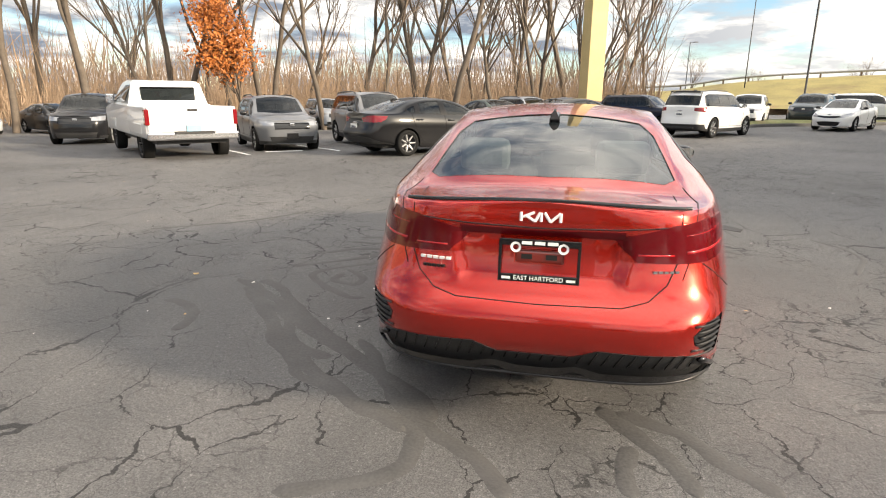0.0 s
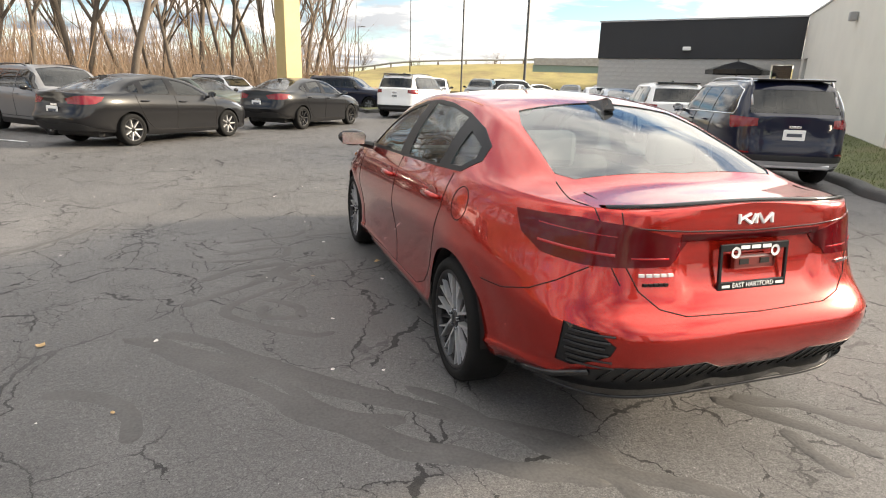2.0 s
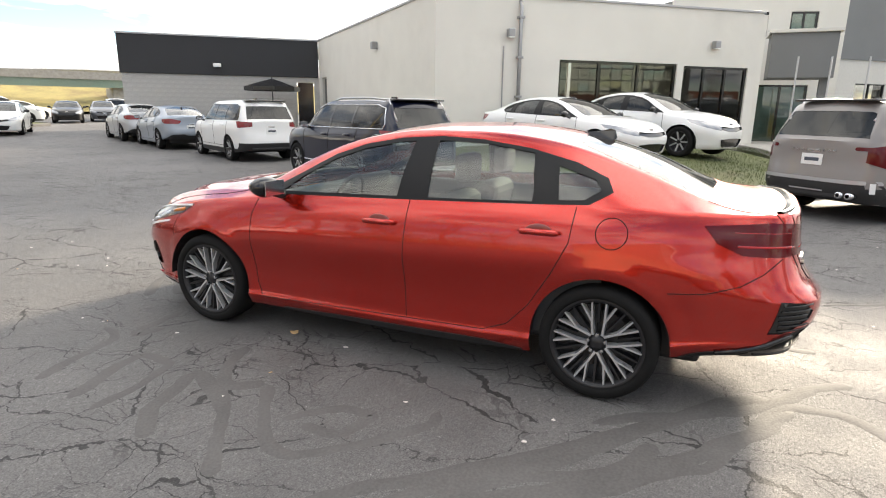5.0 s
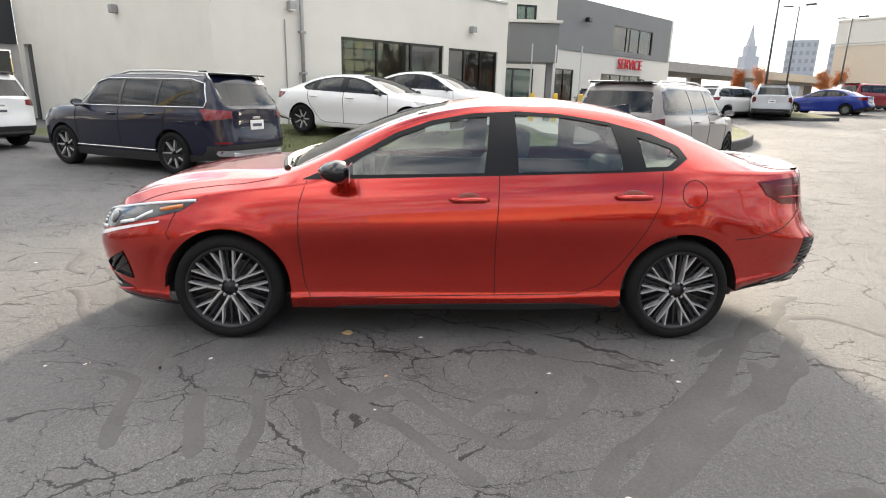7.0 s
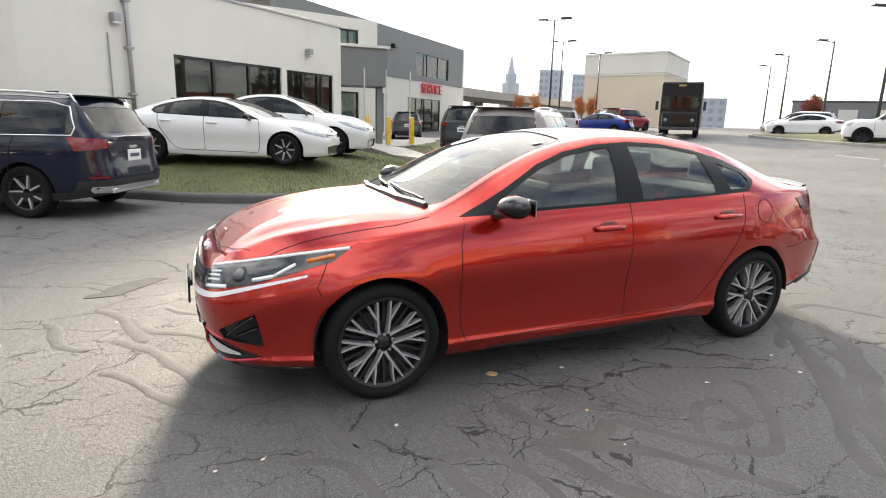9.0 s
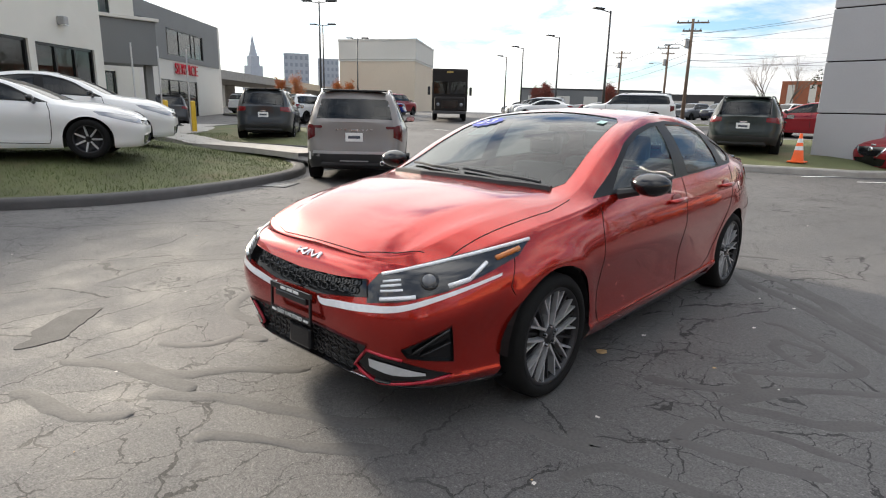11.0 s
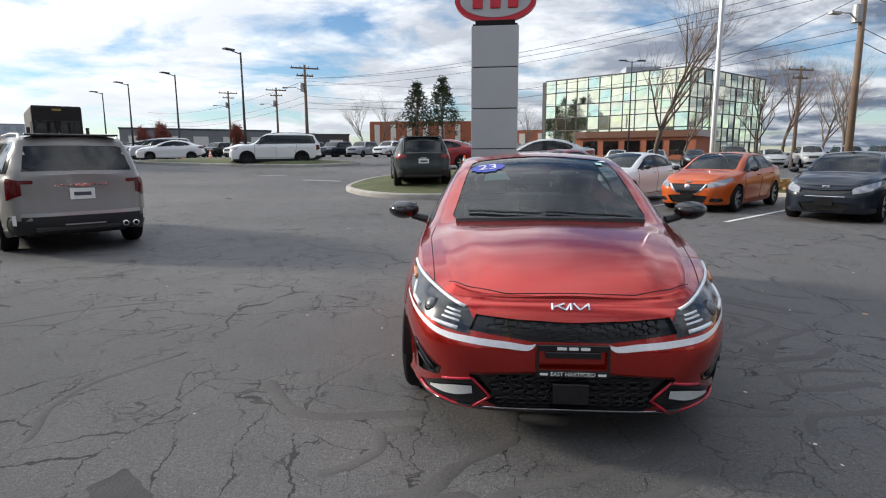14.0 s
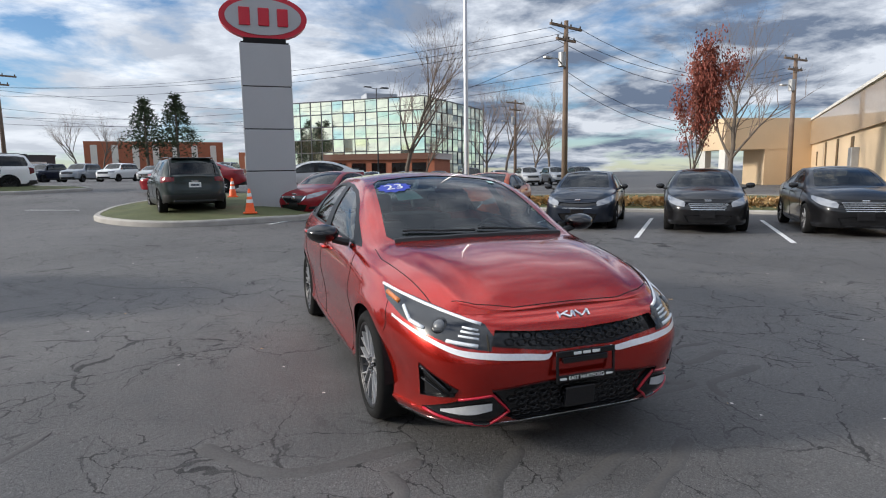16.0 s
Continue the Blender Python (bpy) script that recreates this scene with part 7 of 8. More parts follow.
brick_block(24.0, -104, 3.0, -106, 7.4, 7, "long red-brick building with pale window bays")
brick_block(0.5, -100, -12, -96, 5.4, 4, "low red-brick wing in shade")
far_building("low_dark_building", "low dark commercial building across the road", [(58, -98), (30, -112), (34, -122), (62, -108)], .6, 5.2, DARK_STEEL, 1, 6, PALE, DARK_STEEL)
far_building("low_dark_building", "low black shop building with grey fascia", [(52, -72), (36, -86), (40, -92), (56, -80)], .6, 5.0, WALL_GREY, 1, 5, PALE, DARK_STEEL)


def beige_store():
    t = thing("beige_store_building", "long beige rendered store lit by the low sun", "building")
    pts = [(-19.5, -8.0), (-39.9, -27.9), (-50, -18), (-30, 3)]
    part("wall", prism(bmesh.new(), pts, -.3, 3.2), BEIGE, t)
    part("upper_band", prism(bmesh.new(), [(-19.3, -8.1), (-39.9, -28.1), (-50.2, -18), (-30, 3.2)], 3.2, 5.0), material_once("tan_fascia", (.42, .32, .22)), t)
    part("roof_cap", prism(bmesh.new(), [(-19.2, -8.2), (-39.9, -28.2), (-50.3, -18), (-30, 3.3)], 5.0, 5.15), PALE, t)
    m, n = wall_frame((-39.9, -27.9), (-19.5, -8.0))
    for x0, x1, z0, z1 in ((3, 3.5, 1.6, 2.6), (7, 7.6, .2, 3.1), (11.5, 12.2, .2, 3.1), (16, 16.8, 2.0, 3.0)):
        o = part("window", boxed(x0, x1, -.03, .05, z0, z1), PRIVACY, t)
        o.matrix_basis = m
    o = part("meter_box", boxed(17.5, 18.3, -.35, 0, 1.2, 2.4, .03), STEEL, t)
    o.matrix_basis = m
    f = part("porch", prism(bmesh.new(), [(-39.9, -27.9), (-33.0, -29.5), (-34, -33), (-41, -31)], 2.9, 5.2), BEIGE, t)
    for x, y in ((-33.4, -29.8), (-34.2, -32.6), (-37, -29.0)):
        part("porch_post", boxed(x - .3, x + .3, y - .3, y + .3, -.2, 2.9), PALE, t)
    part("porch_wall", prism(bmesh.new(), [(-39.9, -27.9), (-36.2, -28.8), (-37, -31.5), (-41, -31)], -.2, 2.9), BEIGE, t)


beige_store()


# ==== sign island, kerbs, lines
ISLAND = [(-.2, -12.4), (1.0, -11.9), (2.3, -11.6), (3.6, -11.9), (4.7, -12.9), (5.4, -14.6), (5.3, -17.0), (4.4, -19.5), (2.5, -21.5), (-1.5, -22.5), (-3.6, -20.5), (-2.6, -16.0)]


def island_z(x, y):
    return ground_z(x, y) + .16


def island(name, pts, grass_label, kerb_mat, rise=.16):
    loop = pts + pts[:1]
    f = curve([(i, *p) for i, p in enumerate(loop)])
    line = [tuple(f(i / 5)) for i in range((len(loop) - 1) * 5)]
    bm = bmesh.new()
    line2 = line + line[:1]
    area = sum(a[0] * b[1] - b[0] * a[1] for a, b in zip(line, line2[1:]))
    s = -1 if area > 0 else 1
    sweep(bm, line2, [(-.0, -.06), (0, rise - .04), (s * .03, rise), (s * .15, rise), (s * .16, rise - .05)], ground_z)
    tagged(part("kerb", bm, kerb_mat), "pale concrete kerb round the grass island", "kerb", kind="structure")
    bm = bmesh.new()
    cx, cy = sum(p[0] for p in line) / len(line), sum(p[1] for p in line) / len(line)
    rings = []
    for k in range(7):
        u = k / 6
        ring = []
        for x, y in line:
            q = (x + (cx - x) * (.02 + .98 * u), y + (cy - y) * (.02 + .98 * u))
            ring.append(bm.verts.new((*q, ground_z(*q) + rise - .015 + .14 * smoothstep(0, .5, u) * min(1, rise * 6) + .02 * noise.noise(Vector((*q, 0)) * 1.5))))
        rings.append(ring)
    n = len(line)
    for r0, r1 in zip(rings, rings[1:]):
        for i in range(n):
            bm.faces.new((r0[i], r0[(i + 1) % n], r1[(i + 1) % n], r1[i]))
    bmesh.ops.recalc_face_normals(bm, faces=bm.faces)
    tagged(part(name, bm, GRASS, smooth=True), grass_label, "lawn", kind="structure")


island("island_lawn", ISLAND, "rough grass island under the tall sign", CONCRETE)
island("island_lawn_far", [(10.5, -25.4), (16, -26.2), (22, -28.5), (20, -31), (12, -30), (8, -27.5)], "grass island under a white SUV", CONCRETE)
island("planted_island", [(24.0, -20.2), (27.5, -21.5), (31, -22.0), (42, -21), (43, -19), (30, -18.6), (25, -18.6)], "long grass island in the far car park", KERB)
island("far_lawn_strip", [(11.2, -6.6), (13.0, -5.9), (18, -4.9), (24, -7.5), (26, -11.5), (20, -12.2), (15.0, -10.8), (12.0, -8.4)], "grass strip beyond the footpath", KERB, .30)
island("north_strip", [(3.4, 23.2), (6.0, 25.2), (9.5, 29.0), (14.0, 31.2), (19, 34.5), (17, 37), (8, 33.5), (4.0, 28.5)], "thin grass strip between parked rows", KERB)
island("hedge_lawn", [(-9.0, -14.2), (-12.5, -11.0), (-17.0, -7.0), (-24, -10), (-20, -20), (-11, -24), (-6.0, -19.0)], "leaf-strewn grass verge behind the marked bays", CONCRETE, .12)

path = sweep(bmesh.new(), dense([(9.75, -4.75), (12.0, -4.75), (15.0, -4.1), (18.6, -2.9)], 8), [(-.65, -.1), (-.65, .035), (.65, .035), (.65, -.1)], lambda x, y: max(lawn_z(x, y), ground_z(x, y) + .30))
tagged(part("footpath", path, CONCRETE), "pale concrete footpath between two lawns", "path", kind="structure")
fore = prism(bmesh.new(), [(17.5, -2.4), (22.8, -.5), (26, -8.5), (30, -10), (27, -13), (18.5, -5.2)], .05, .42)
tagged(part("forecourt", fore, CONCRETE), "pale concrete forecourt before the entrance", "pavement", kind="structure")


def bay_line(x, y, dx, dy, length, w=.10, label="worn white painted bay line"):
    d = Vector((dx, dy)).normalized()
    n = Vector((-d.y, d.x)) * w / 2
    bm = bmesh.new()
    k = max(2, int(length / .5))
    rows = []
    for i in range(k + 1):
        p = Vector((x, y)) + d * length * i / k
        rows.append([bm.verts.new((p.x + s * n.x, p.y + s * n.y, ground_z(p.x, p.y) + .008)) for s in (-1, 1)])
    for r0, r1 in zip(rows, rows[1:]):
        bm.faces.new((r0[0], r0[1], r1[1], r1[0]))
    tagged(part("bay_line", bm, PAINT_LINE), label, "road marking", "bay lines", kind="structure")


for k in range(5):
    bay_line(-8.5 + 2.05 * k, -3.45 - 2.03 * k, -.68, -.74, 5.5)
for x, y in ((-7.99, 8.97), (-6.25, 10.7)):
    bay_line(x, y, -.70, .68, 3.6)
bay_line(-8.1, 10.0, .65, .5, 1.0, .3)
bay_line(.75, -11.5, -.62, -.78, 2.2)
bay_line(17.5, -18.0, .9, -.2, 1.5, .12)
bay_line(9.5, -20.0, .9, -.2, 1.8, .12)
bay_line(6.4, -17.5, .9, -.3, 1.8, .12)


def pylon_sign():
    t = thing("pylon_sign", "tall grey panelled pylon sign topped by a red oval", "sign", m=pose(.42, -14.35, ground_z(.42, -14.35) + .2, 0, 0, -2))
    for k in range(4):
        part("panel", boxed(-.74, .74, -.22, .22, -.1 + 1.27 * k, 1.14 + 1.27 * k, .012), SIGN_GREY, t)
    part("core", boxed(-.70, .70, -.19, .19, -.1, 5.0), SEAM, t)
    part("collar", boxed(-.62, .62, -.18, .18, 4.98, 5.12, .02), SEAM, t)

    def oval(rx, rz, y0, y1):
        bm = bmesh.new()
        f = [bm.verts.new((rx * math.cos(2 * math.pi * k / 48), y1, 5.72 + rz * math.sin(2 * math.pi * k / 48))) for k in range(48)]
        b = [bm.verts.new((v.co.x, y0, v.co.z)) for v in f]
        bm.faces.new(f)
        bm.faces.new(b[::-1])
        for k in range(48):
            bm.faces.new((f[k], f[(k + 1) % 48], b[(k + 1) % 48], b[k]))
        bmesh.ops.recalc_face_normals(bm, faces=bm.faces)
        return bm

    disc = part("oval", oval(1.27, .66, -.16, .16), SIGN_RED, t, "red oval sign head")
    part("oval_face", oval(1.10, .52, -.18, .18), SIGN_GREY, disc)
    for x in (-.55, 0.0, .55):
        part("red_bar", boxed(x - .16, x + .16, .17, .22, 5.46, 5.98, .02), SIGN_RED, disc)


pylon_sign()


def cone(x, y, z):
    t = thing("traffic_cone", "orange traffic cone with white reflective bands", "traffic cone", "traffic cones", m=pose(x, y, z))
    part("base", boxed(-.19, .19, -.19, .19, 0, .04, .012), CONE_ORANGE, t)
    part("body", lathe(bmesh.new(), [(.14, .04), (.03, .70), (.001, .705)], "z", 20), CONE_ORANGE, t, smooth=True)
    for z0, z1 in ((.30, .40), (.48, .58)):
        part("band", lathe(bmesh.new(), [(.142 - (z0 - .04) * .1667, z0), (.142 - (z1 - .04) * .1667, z1)], "z", 20), WHITE, t, smooth=True)


cone(1.15, -12.75, island_z(1.15, -12.75) + .03)
cone(1.6, -18.2, island_z(1.6, -18.2) + .10)
cone(20.0, -34.0, ground_z(20, -34))
cone(24.5, -38.5, ground_z(24.5, -38.5))


# ==== poles and wires
def street_lamp(x, y, h, arm_az, label="tall steel car park lamp", heads=2, mat=DARK_STEEL):
    z = ground_z(x, y)
    t = thing("street_lamp", label, "street lamp", "street lamps", m=pose(x, y, z))
    part("base", lathe(bmesh.new(), [(.26, -.1), (.26, .55), (.001, .55)], "z", 16), CONCRETE, t)
    part("pole", tube(bmesh.new(), [(0, 0, .5), (0, 0, h)], [.085, .055], 10), mat, t, smooth=True)
    for k in range(heads):
        a = arm_az + math.pi * k
        c, s = math.cos(a), math.sin(a)
        arm = part("arm", tube(bmesh.new(), [(0, 0, h - .1), (c * .9, s * .9, h + .02)], .03, 6), mat, t)
        hd = bmesh.new()
        box(hd, .55, 1.25, -.16, .16, h, h + .09, .02, Matrix.Rotation(a, 4, "Z"))
        part("lamp_head", hd, mat, arm)


for x, y, h in ((34.3, -22.3, 8.0), (46, -31, 8), (52, -40, 8)):
    street_lamp(x, y, h, .6)
for x, y, h in ((15.4, -29.4, 6.4), (25.2, -39.5, 6.5), (32, -44, 6.4), (40, -52, 6.5)):
    street_lamp(x, y, h, 1.2, "car park floodlight on a slim pole", 1)
street_lamp(-12, -52, 9.5, 0.2)
tagged(part("flag_pole", tube(bmesh.new(), [(-8.2, -19.4, 0), (-8.2, -19.4, 13)], [.11, .07], 12), SILVER), "plain tall pale steel pole behind the bays", "pole")
for x, y, h in ((22, 85, 16), (16, 95, 10)):
    street_lamp(x, y, h, .4, "slim highway lamp beyond the bank", 1)


def utility_pole(x, y, h, az):
    z = ground_z(x, y)
    t = thing("utility_pole", "weathered wooden utility pole with crossarms", "utility pole", "utility poles", m=pose(x, y, z, 0, 0, az))
    part("pole", tube(bmesh.new(), [(0, 0, -.1), (0, 0, h)], [.17, .11], 10), POLE_WOOD, t, smooth=True)
    for zz, w in ((h - .3, 1.25), (h - .95, .75)):
        arm = part("crossarm", boxed(-w, w, -.06, .06, zz - .06, zz + .06, .01), POLE_WOOD, t)
        for k in range(4):
            part("insulator", lathe(bmesh.new(), [(.03, zz + .06), (.045, zz + .14), (.02, zz + .2)], "z", 8, (-w + .1 + k * (2 * w - .2) / 3, 0, 0)), DARK_STEEL, arm)
    part("transformer", lathe(bmesh.new(), [(.02, h - 2.3), (.2, h - 2.3), (.2, h - 1.6), (.02, h - 1.55)], "z", 14, (.3, 0, 0)), STEEL, t)
    arm = part("lamp_arm", tube(bmesh.new(), [(0, 0, h - 2.4), (.9, .2, h - 2.0), (1.7, .35, h - 2.05)], .03, 6), STEEL, t)
    part("lamp_head", boxed(1.6, 2.1, .25, .47, h - 2.14, h - 2.02, .03), STEEL, arm)


POLES = [(-14.95, -22.3, 9.0, 20), (17.4, -47.2, 8.2, 30), (-33, -24, 8.5, 10), (38, -76, 9, 30), (-24, -46, 8, 20), (28, -68, 8.5, 30)]
for p in POLES:
    utility_pole(*p)


def wire(a, b, sag, r=.014):
    a, b = Vector(a), Vector(b)
    pts = [a.lerp(b, k / 14) - Vector((0, 0, sag * 4 * (k / 14) * (1 - k / 14))) for k in range(15)]
    tagged(part("overhead_wire", tube(bmesh.new(), pts, r, 4), SEAM), "thin black overhead cable", "cable", "overhead cables")


for dz, off in ((8.7, .9), (8.7, -.9), (8.1, .5), (6.6, 0), (6.1, .1)):
    wire((-14.95 + off, -22.3, dz), (17.4 + off, -47.2, dz - .6), 1.0)
    wire((-14.95 + off, -22.3, dz), (-33 + off, -24, dz - .9), 1.4 if dz > 7 else 2.0)
for dz in (7.7, 6.4, 5.8):
    wire((17.4, -47.2, dz + .2), (60, -92, dz + 1), 1.2)
    wire((17.4, -47.2, dz + .2), (-24, -46, dz), 1.0)
wire((-14.95, -22.3, 7.9), (-8.4, -60, 7), 1.0)

tagged(part("sign_column", boxed(-.52, .52, -.52, .52, -.2, 24, .02), YELLOW), "massive square yellow-painted steel column", "column").matrix_basis = pose(.75, 33.0, .2, 0, 0, 28)
# dark mast over the black building
tagged(part("steel_mast", tube(bmesh.new(), [(30.0, 62.0, 0), (30.0, 62.0, 19)], .16, 8), DARK_STEEL), "dark steel mast on the horizon", "mast")
tagged(part("steel_mast", tube(bmesh.new(), [(22.0, 62.0, 0), (22.0, 62.0, 11)], .10, 8), DARK_STEEL), "dark steel mast on the horizon", "mast")


# ==== the grass bank with the highway
def bank():
    ridge = [(-30, 100, 2.4), (10, 96, 2.6), (24, 92, 4.1), (42, 88, 5.0), (60, 80, 5.6), (90, 70, 5.4), (140, 60, 5.2)]
    f = curve([(i, *p) for i, p in enumerate(ridge)])
    bm = bmesh.new()
    rows = []
    for i in range(61):
        x, y, z = f(i / 10)
        row = []
        for k, (o, h) in enumerate(((-26, 0.0), (-18, .25), (-10, .62), (-3, .95), (0, 1.0), (9, 1.0), (30, .5))):
            row.append(bm.verts.new((x, y + o, .6 + (z - .6) * h + .12 * noise.noise(Vector((x * .12, o * .3, 1))))))
        rows.append(row)
    for r0, r1 in zip(rows, rows[1:]):
        for k in range(6):
            bm.faces.new((r0[k], r0[k + 1], r1[k + 1], r1[k]))
    bmesh.ops.recalc_face_normals(bm, faces=bm.faces)
    tagged(part("grass_bank", bm, DRY, smooth=True), "sunlit straw-green highway bank", "bank", kind="structure")
    t = thing("guard_rail", "long steel guard rail along the bank's top", "guard rail")
    pts = [f(i / 4) for i in range(25)]
    part("rail", tube(bmesh.new(), [(x, y - .5, z + .62) for x, y, z in pts], .17, 6), STEEL, t)
    for i in range(1, 25):
        x, y, z = pts[i]
        part("post", boxed(x - .1, x + .1, y - .55, y - .35, z - .2, z + .6), POLE_WOOD, t)
    w = thing("overpass", "pale concrete overpass abutment with a green girder", "bridge")
    part("abutment", prism(bmesh.new(), [(47, 66), (56, 60), (58, 64), (49, 70)], .5, 3.4), CONCRETE, w)
    part("girder", prism(bmesh.new(), [(36, 72), (62, 56), (63, 57.5), (37, 73.5)], 3.4, 4.3), material_once("green_girder", (.17, .24, .19)), w)
    part("parapet", prism(bmesh.new(), [(36, 71.8), (62, 55.8), (62.4, 56.3), (36.4, 72.3)], 4.3, 5.2), CONCRETE, w)


bank()


# ==== trees
def grow(bm_limb, bm_twig, base, direction, length, radius, depth, rnd, spread, twig_from, ends, up=.25):
    """One limb and its branches, bent a little on the way."""
    p, d = Vector(base), Vector(direction).normalized()
    n = 5 if depth else 7
    pts, rad = [p.copy()], [radius]
    for k in range(n):
        d = (d + Vector((rnd.uniform(-1, 1), rnd.uniform(-1, 1), rnd.uniform(-.5, 1) * up)) * .16).normalized()
        p = p + d * length / n
        pts.append(p.copy())
        rad.append(radius * (1 - .62 * (k + 1) / n))
    tube(bm_twig if depth >= twig_from else bm_limb, pts, rad, 7 if depth == 0 else (5 if depth < twig_from else 3), cap=False)
    if depth >= spread[0]:
        ends.append((pts[-1], d))
        ends.append((pts[len(pts) // 2], d))
        return
    kids = spread[1][min(depth, len(spread[1]) - 1)]
    for k in range(kids):
        i = rnd.randint(2 if depth else 3, n)
        a = rnd.uniform(0, 2 * math.pi)
        o = d.orthogonal().normalized()
        o = (Matrix.Rotation(a, 3, d) @ o)
        lean = rnd.uniform(.45, .95)
        nd = (d + o * lean + Vector((0, 0, up))).normalized()
        grow(bm_limb, bm_twig, pts[i], nd, length * rnd.uniform(.48, .72), rad[i] * rnd.uniform(.55, .75), depth + 1, rnd, spread, twig_from, ends, up)


def tree_meshes(seed, h, r, levels, leaves=0, leaf_mat=None, leaf_size=.1, up=.35, trunks=1):
    rnd = random.Random(seed)
    limb, twig, ends = bmesh.new(), bmesh.new(), []
    for k in range(trunks):
        lean = Vector((rnd.uniform(-.12, .12), rnd.uniform(-.12, .12), 1)) if trunks == 1 else Vector((rnd.uniform(-.26, .26), rnd.uniform(-.26, .26), 1))
        grow(limb, twig, (rnd.uniform(-.2, .2) * (trunks > 1), rnd.uniform(-.2, .2) * (trunks > 1), -.2), lean, h * .62, r, 0, rnd, levels, 2, ends, up)
    lf = None
    if leaves:
        lf = bmesh.new()
        for k in range(leaves):
            p, d = rnd.choice(ends)
            c = p + Vector((rnd.gauss(0, 1), rnd.gauss(0, 1), rnd.gauss(0, 1))) * h * .045
            a = Vector((rnd.uniform(-1, 1), rnd.uniform(-1, 1), rnd.uniform(-1, 1))).normalized()
            b = a.orthogonal().normalized()
            s = leaf_size * rnd.uniform(.6, 1.3)
            lf.faces.new([lf.verts.new(c + q) for q in (a * s, b * s * .5, -a * s, -b * s * .5)])
    out = []
    for nm, bm, mat in (("trunk", limb, BARK), ("twigs", twig, TWIG), ("crown", lf, leaf_mat)):
        if bm is None:
            continue
        me = bpy.data.meshes.new(nm)
        bm.to_mesh(me)
        bm.free()
        me.materials.append(mat)
        me.shade_smooth()
        out.append((nm if nm != "twigs" else "branchwork", me))
    return out


def plant(meshes, label, x, y, s=1.0, turn=0.0, group="trees", z=None):
    t = thing("tree", label, "tree", group, m=pose(x, y, ground_z(x, y) if z is None else z, 0, 0, turn) @ Matrix.Scale(s, 4))
    for nm, me in meshes:
        o = new(nm, me)
        o.parent = t
    return t


BARE = [tree_meshes(s, 16, r, (4, (7, 5, 4, 3)), trunks=k, up=.45) for s, r, k in ((1, .20, 1), (2, .17, 2), (3, .21, 1), (4, .16, 2), (5, .18, 1))]
SMALL_BARE = [tree_meshes(s, 9, .16, (4, (9, 6, 4, 3)), up=.55) for s in (21, 22)]
ORANGE_TREE = tree_meshes(31, 7.5, .14, (3, (10, 6, 4)), 5200, ORANGE_LEAF, .13, up=.7)
RED_TREE = tree_meshes(32, 6.6, .15, (3, (14, 6, 4)), 8500, RUST_LEAF, .115, up=.8)
rnd = random.Random(5)
WOODS = [(133.4, 34), (126, 36), (122.5, 40), (118.8, 37), (113.9, 33), (107.9, 39), (105.2, 41), (102, 38), (99, 44), (97.2, 40), (95, 47), (93.2, 42), (91.2, 46), (86.3, 48), (84.0, 52), (139, 36), (146, 36), (152, 34), (129, 44), (111, 45), (136, 46), (142.5, 42),
         (116, 46), (104, 50), (100.5, 52), (96, 55), (90, 56), (87.5, 58), (149, 45), (158, 40), (124, 50), (131, 54)]
for k, (az, d) in enumerate(WOODS):
    a = radians(az + rnd.uniform(-.6, .6))
    plant(BARE[k % 5], "tall bare grey-brown woodland tree", d * math.cos(a), -4.5 + d * math.sin(a), rnd.uniform(.8, 1.2), rnd.uniform(0, 360), "woodland trees")
a = radians(120.7)
plant(ORANGE_TREE, "young tree still holding orange leaves", 35 * math.cos(a), -4.5 + 35 * math.sin(a), .78, 20)
plant(RED_TREE, "small tree with rust-red autumn leaves on the verge", -15.4, -13.8, .66, 40).scale = (.43, .43, .74)
for x, y, s in ((-18.0, -14.5, .85), (-10.9, -38.6, 1.25), (-22, -48, .95), (-25, -50, 1.0), (-28, -50, .9), (-31, -52, 1.0), (-20, -62, .9), (17, -79, .8), (-3, -72, .7), (21, -86, .9), (-1.5, -88, .9), (8, 88, .9), (19, 110, 1.0), (45, 104, .9), (26, 99, .7)):
    plant(SMALL_BARE[int(x) % 2], "bare rounded street tree", x, y, s, x * 37 % 360, "street trees")
for x, y, s in ((55, -33.5, .42), (52, -30.5, .36), (68, -50, .45), (70.5, -52, .45), (47, 102, .5)):
    plant(ORANGE_TREE, "small far tree with orange leaves", x, y, s, x * 51 % 360, "orange trees")
for x, y, s in ((31, -47, .38), (41, -60, .4), (22.3, -43.5, .34)):
    plant(RED_TREE, "small far tree with brown leaves", x, y, s, 10, "brown trees")


def pine(x, y, h):
    r = random.Random(int(x * 10))
    t = thing("pine_tree", "tall dark green pine with layered boughs", "tree", "pines", m=pose(x, y, .6))
    part("trunk", tube(bmesh.new(), [(0, 0, 0), (0, 0, h)], [.25, .05], 8), BARK, t)
    bm = bmesh.new()
    for k in range(2600):
        zf = r.uniform(.3, 1) ** .8
        layer = round(zf * 11) / 11
        reach = (1.05 - layer) * h * .42 + .5
        a = round(r.uniform(0, 7)) * .9 + layer * 9 + r.gauss(0, .12)
        d = reach * (.55 + .6 * abs(math.sin(layer * 37 + round(a) * 5))) * math.sqrt(r.random())
        p = Vector((d * math.cos(a), d * math.sin(a), layer * h + r.gauss(0, .34) - d * .10 * math.sin(layer * 23)))
        q = Vector((r.uniform(-1, 1), r.uniform(-1, 1), r.uniform(-.2, .6))).normalized() * .38
        w = q.orthogonal().normalized() * .10
        bm.faces.new([bm.verts.new(v) for v in (p - w, p + w, p + q)])
    part("crown", bm, PINE, t)


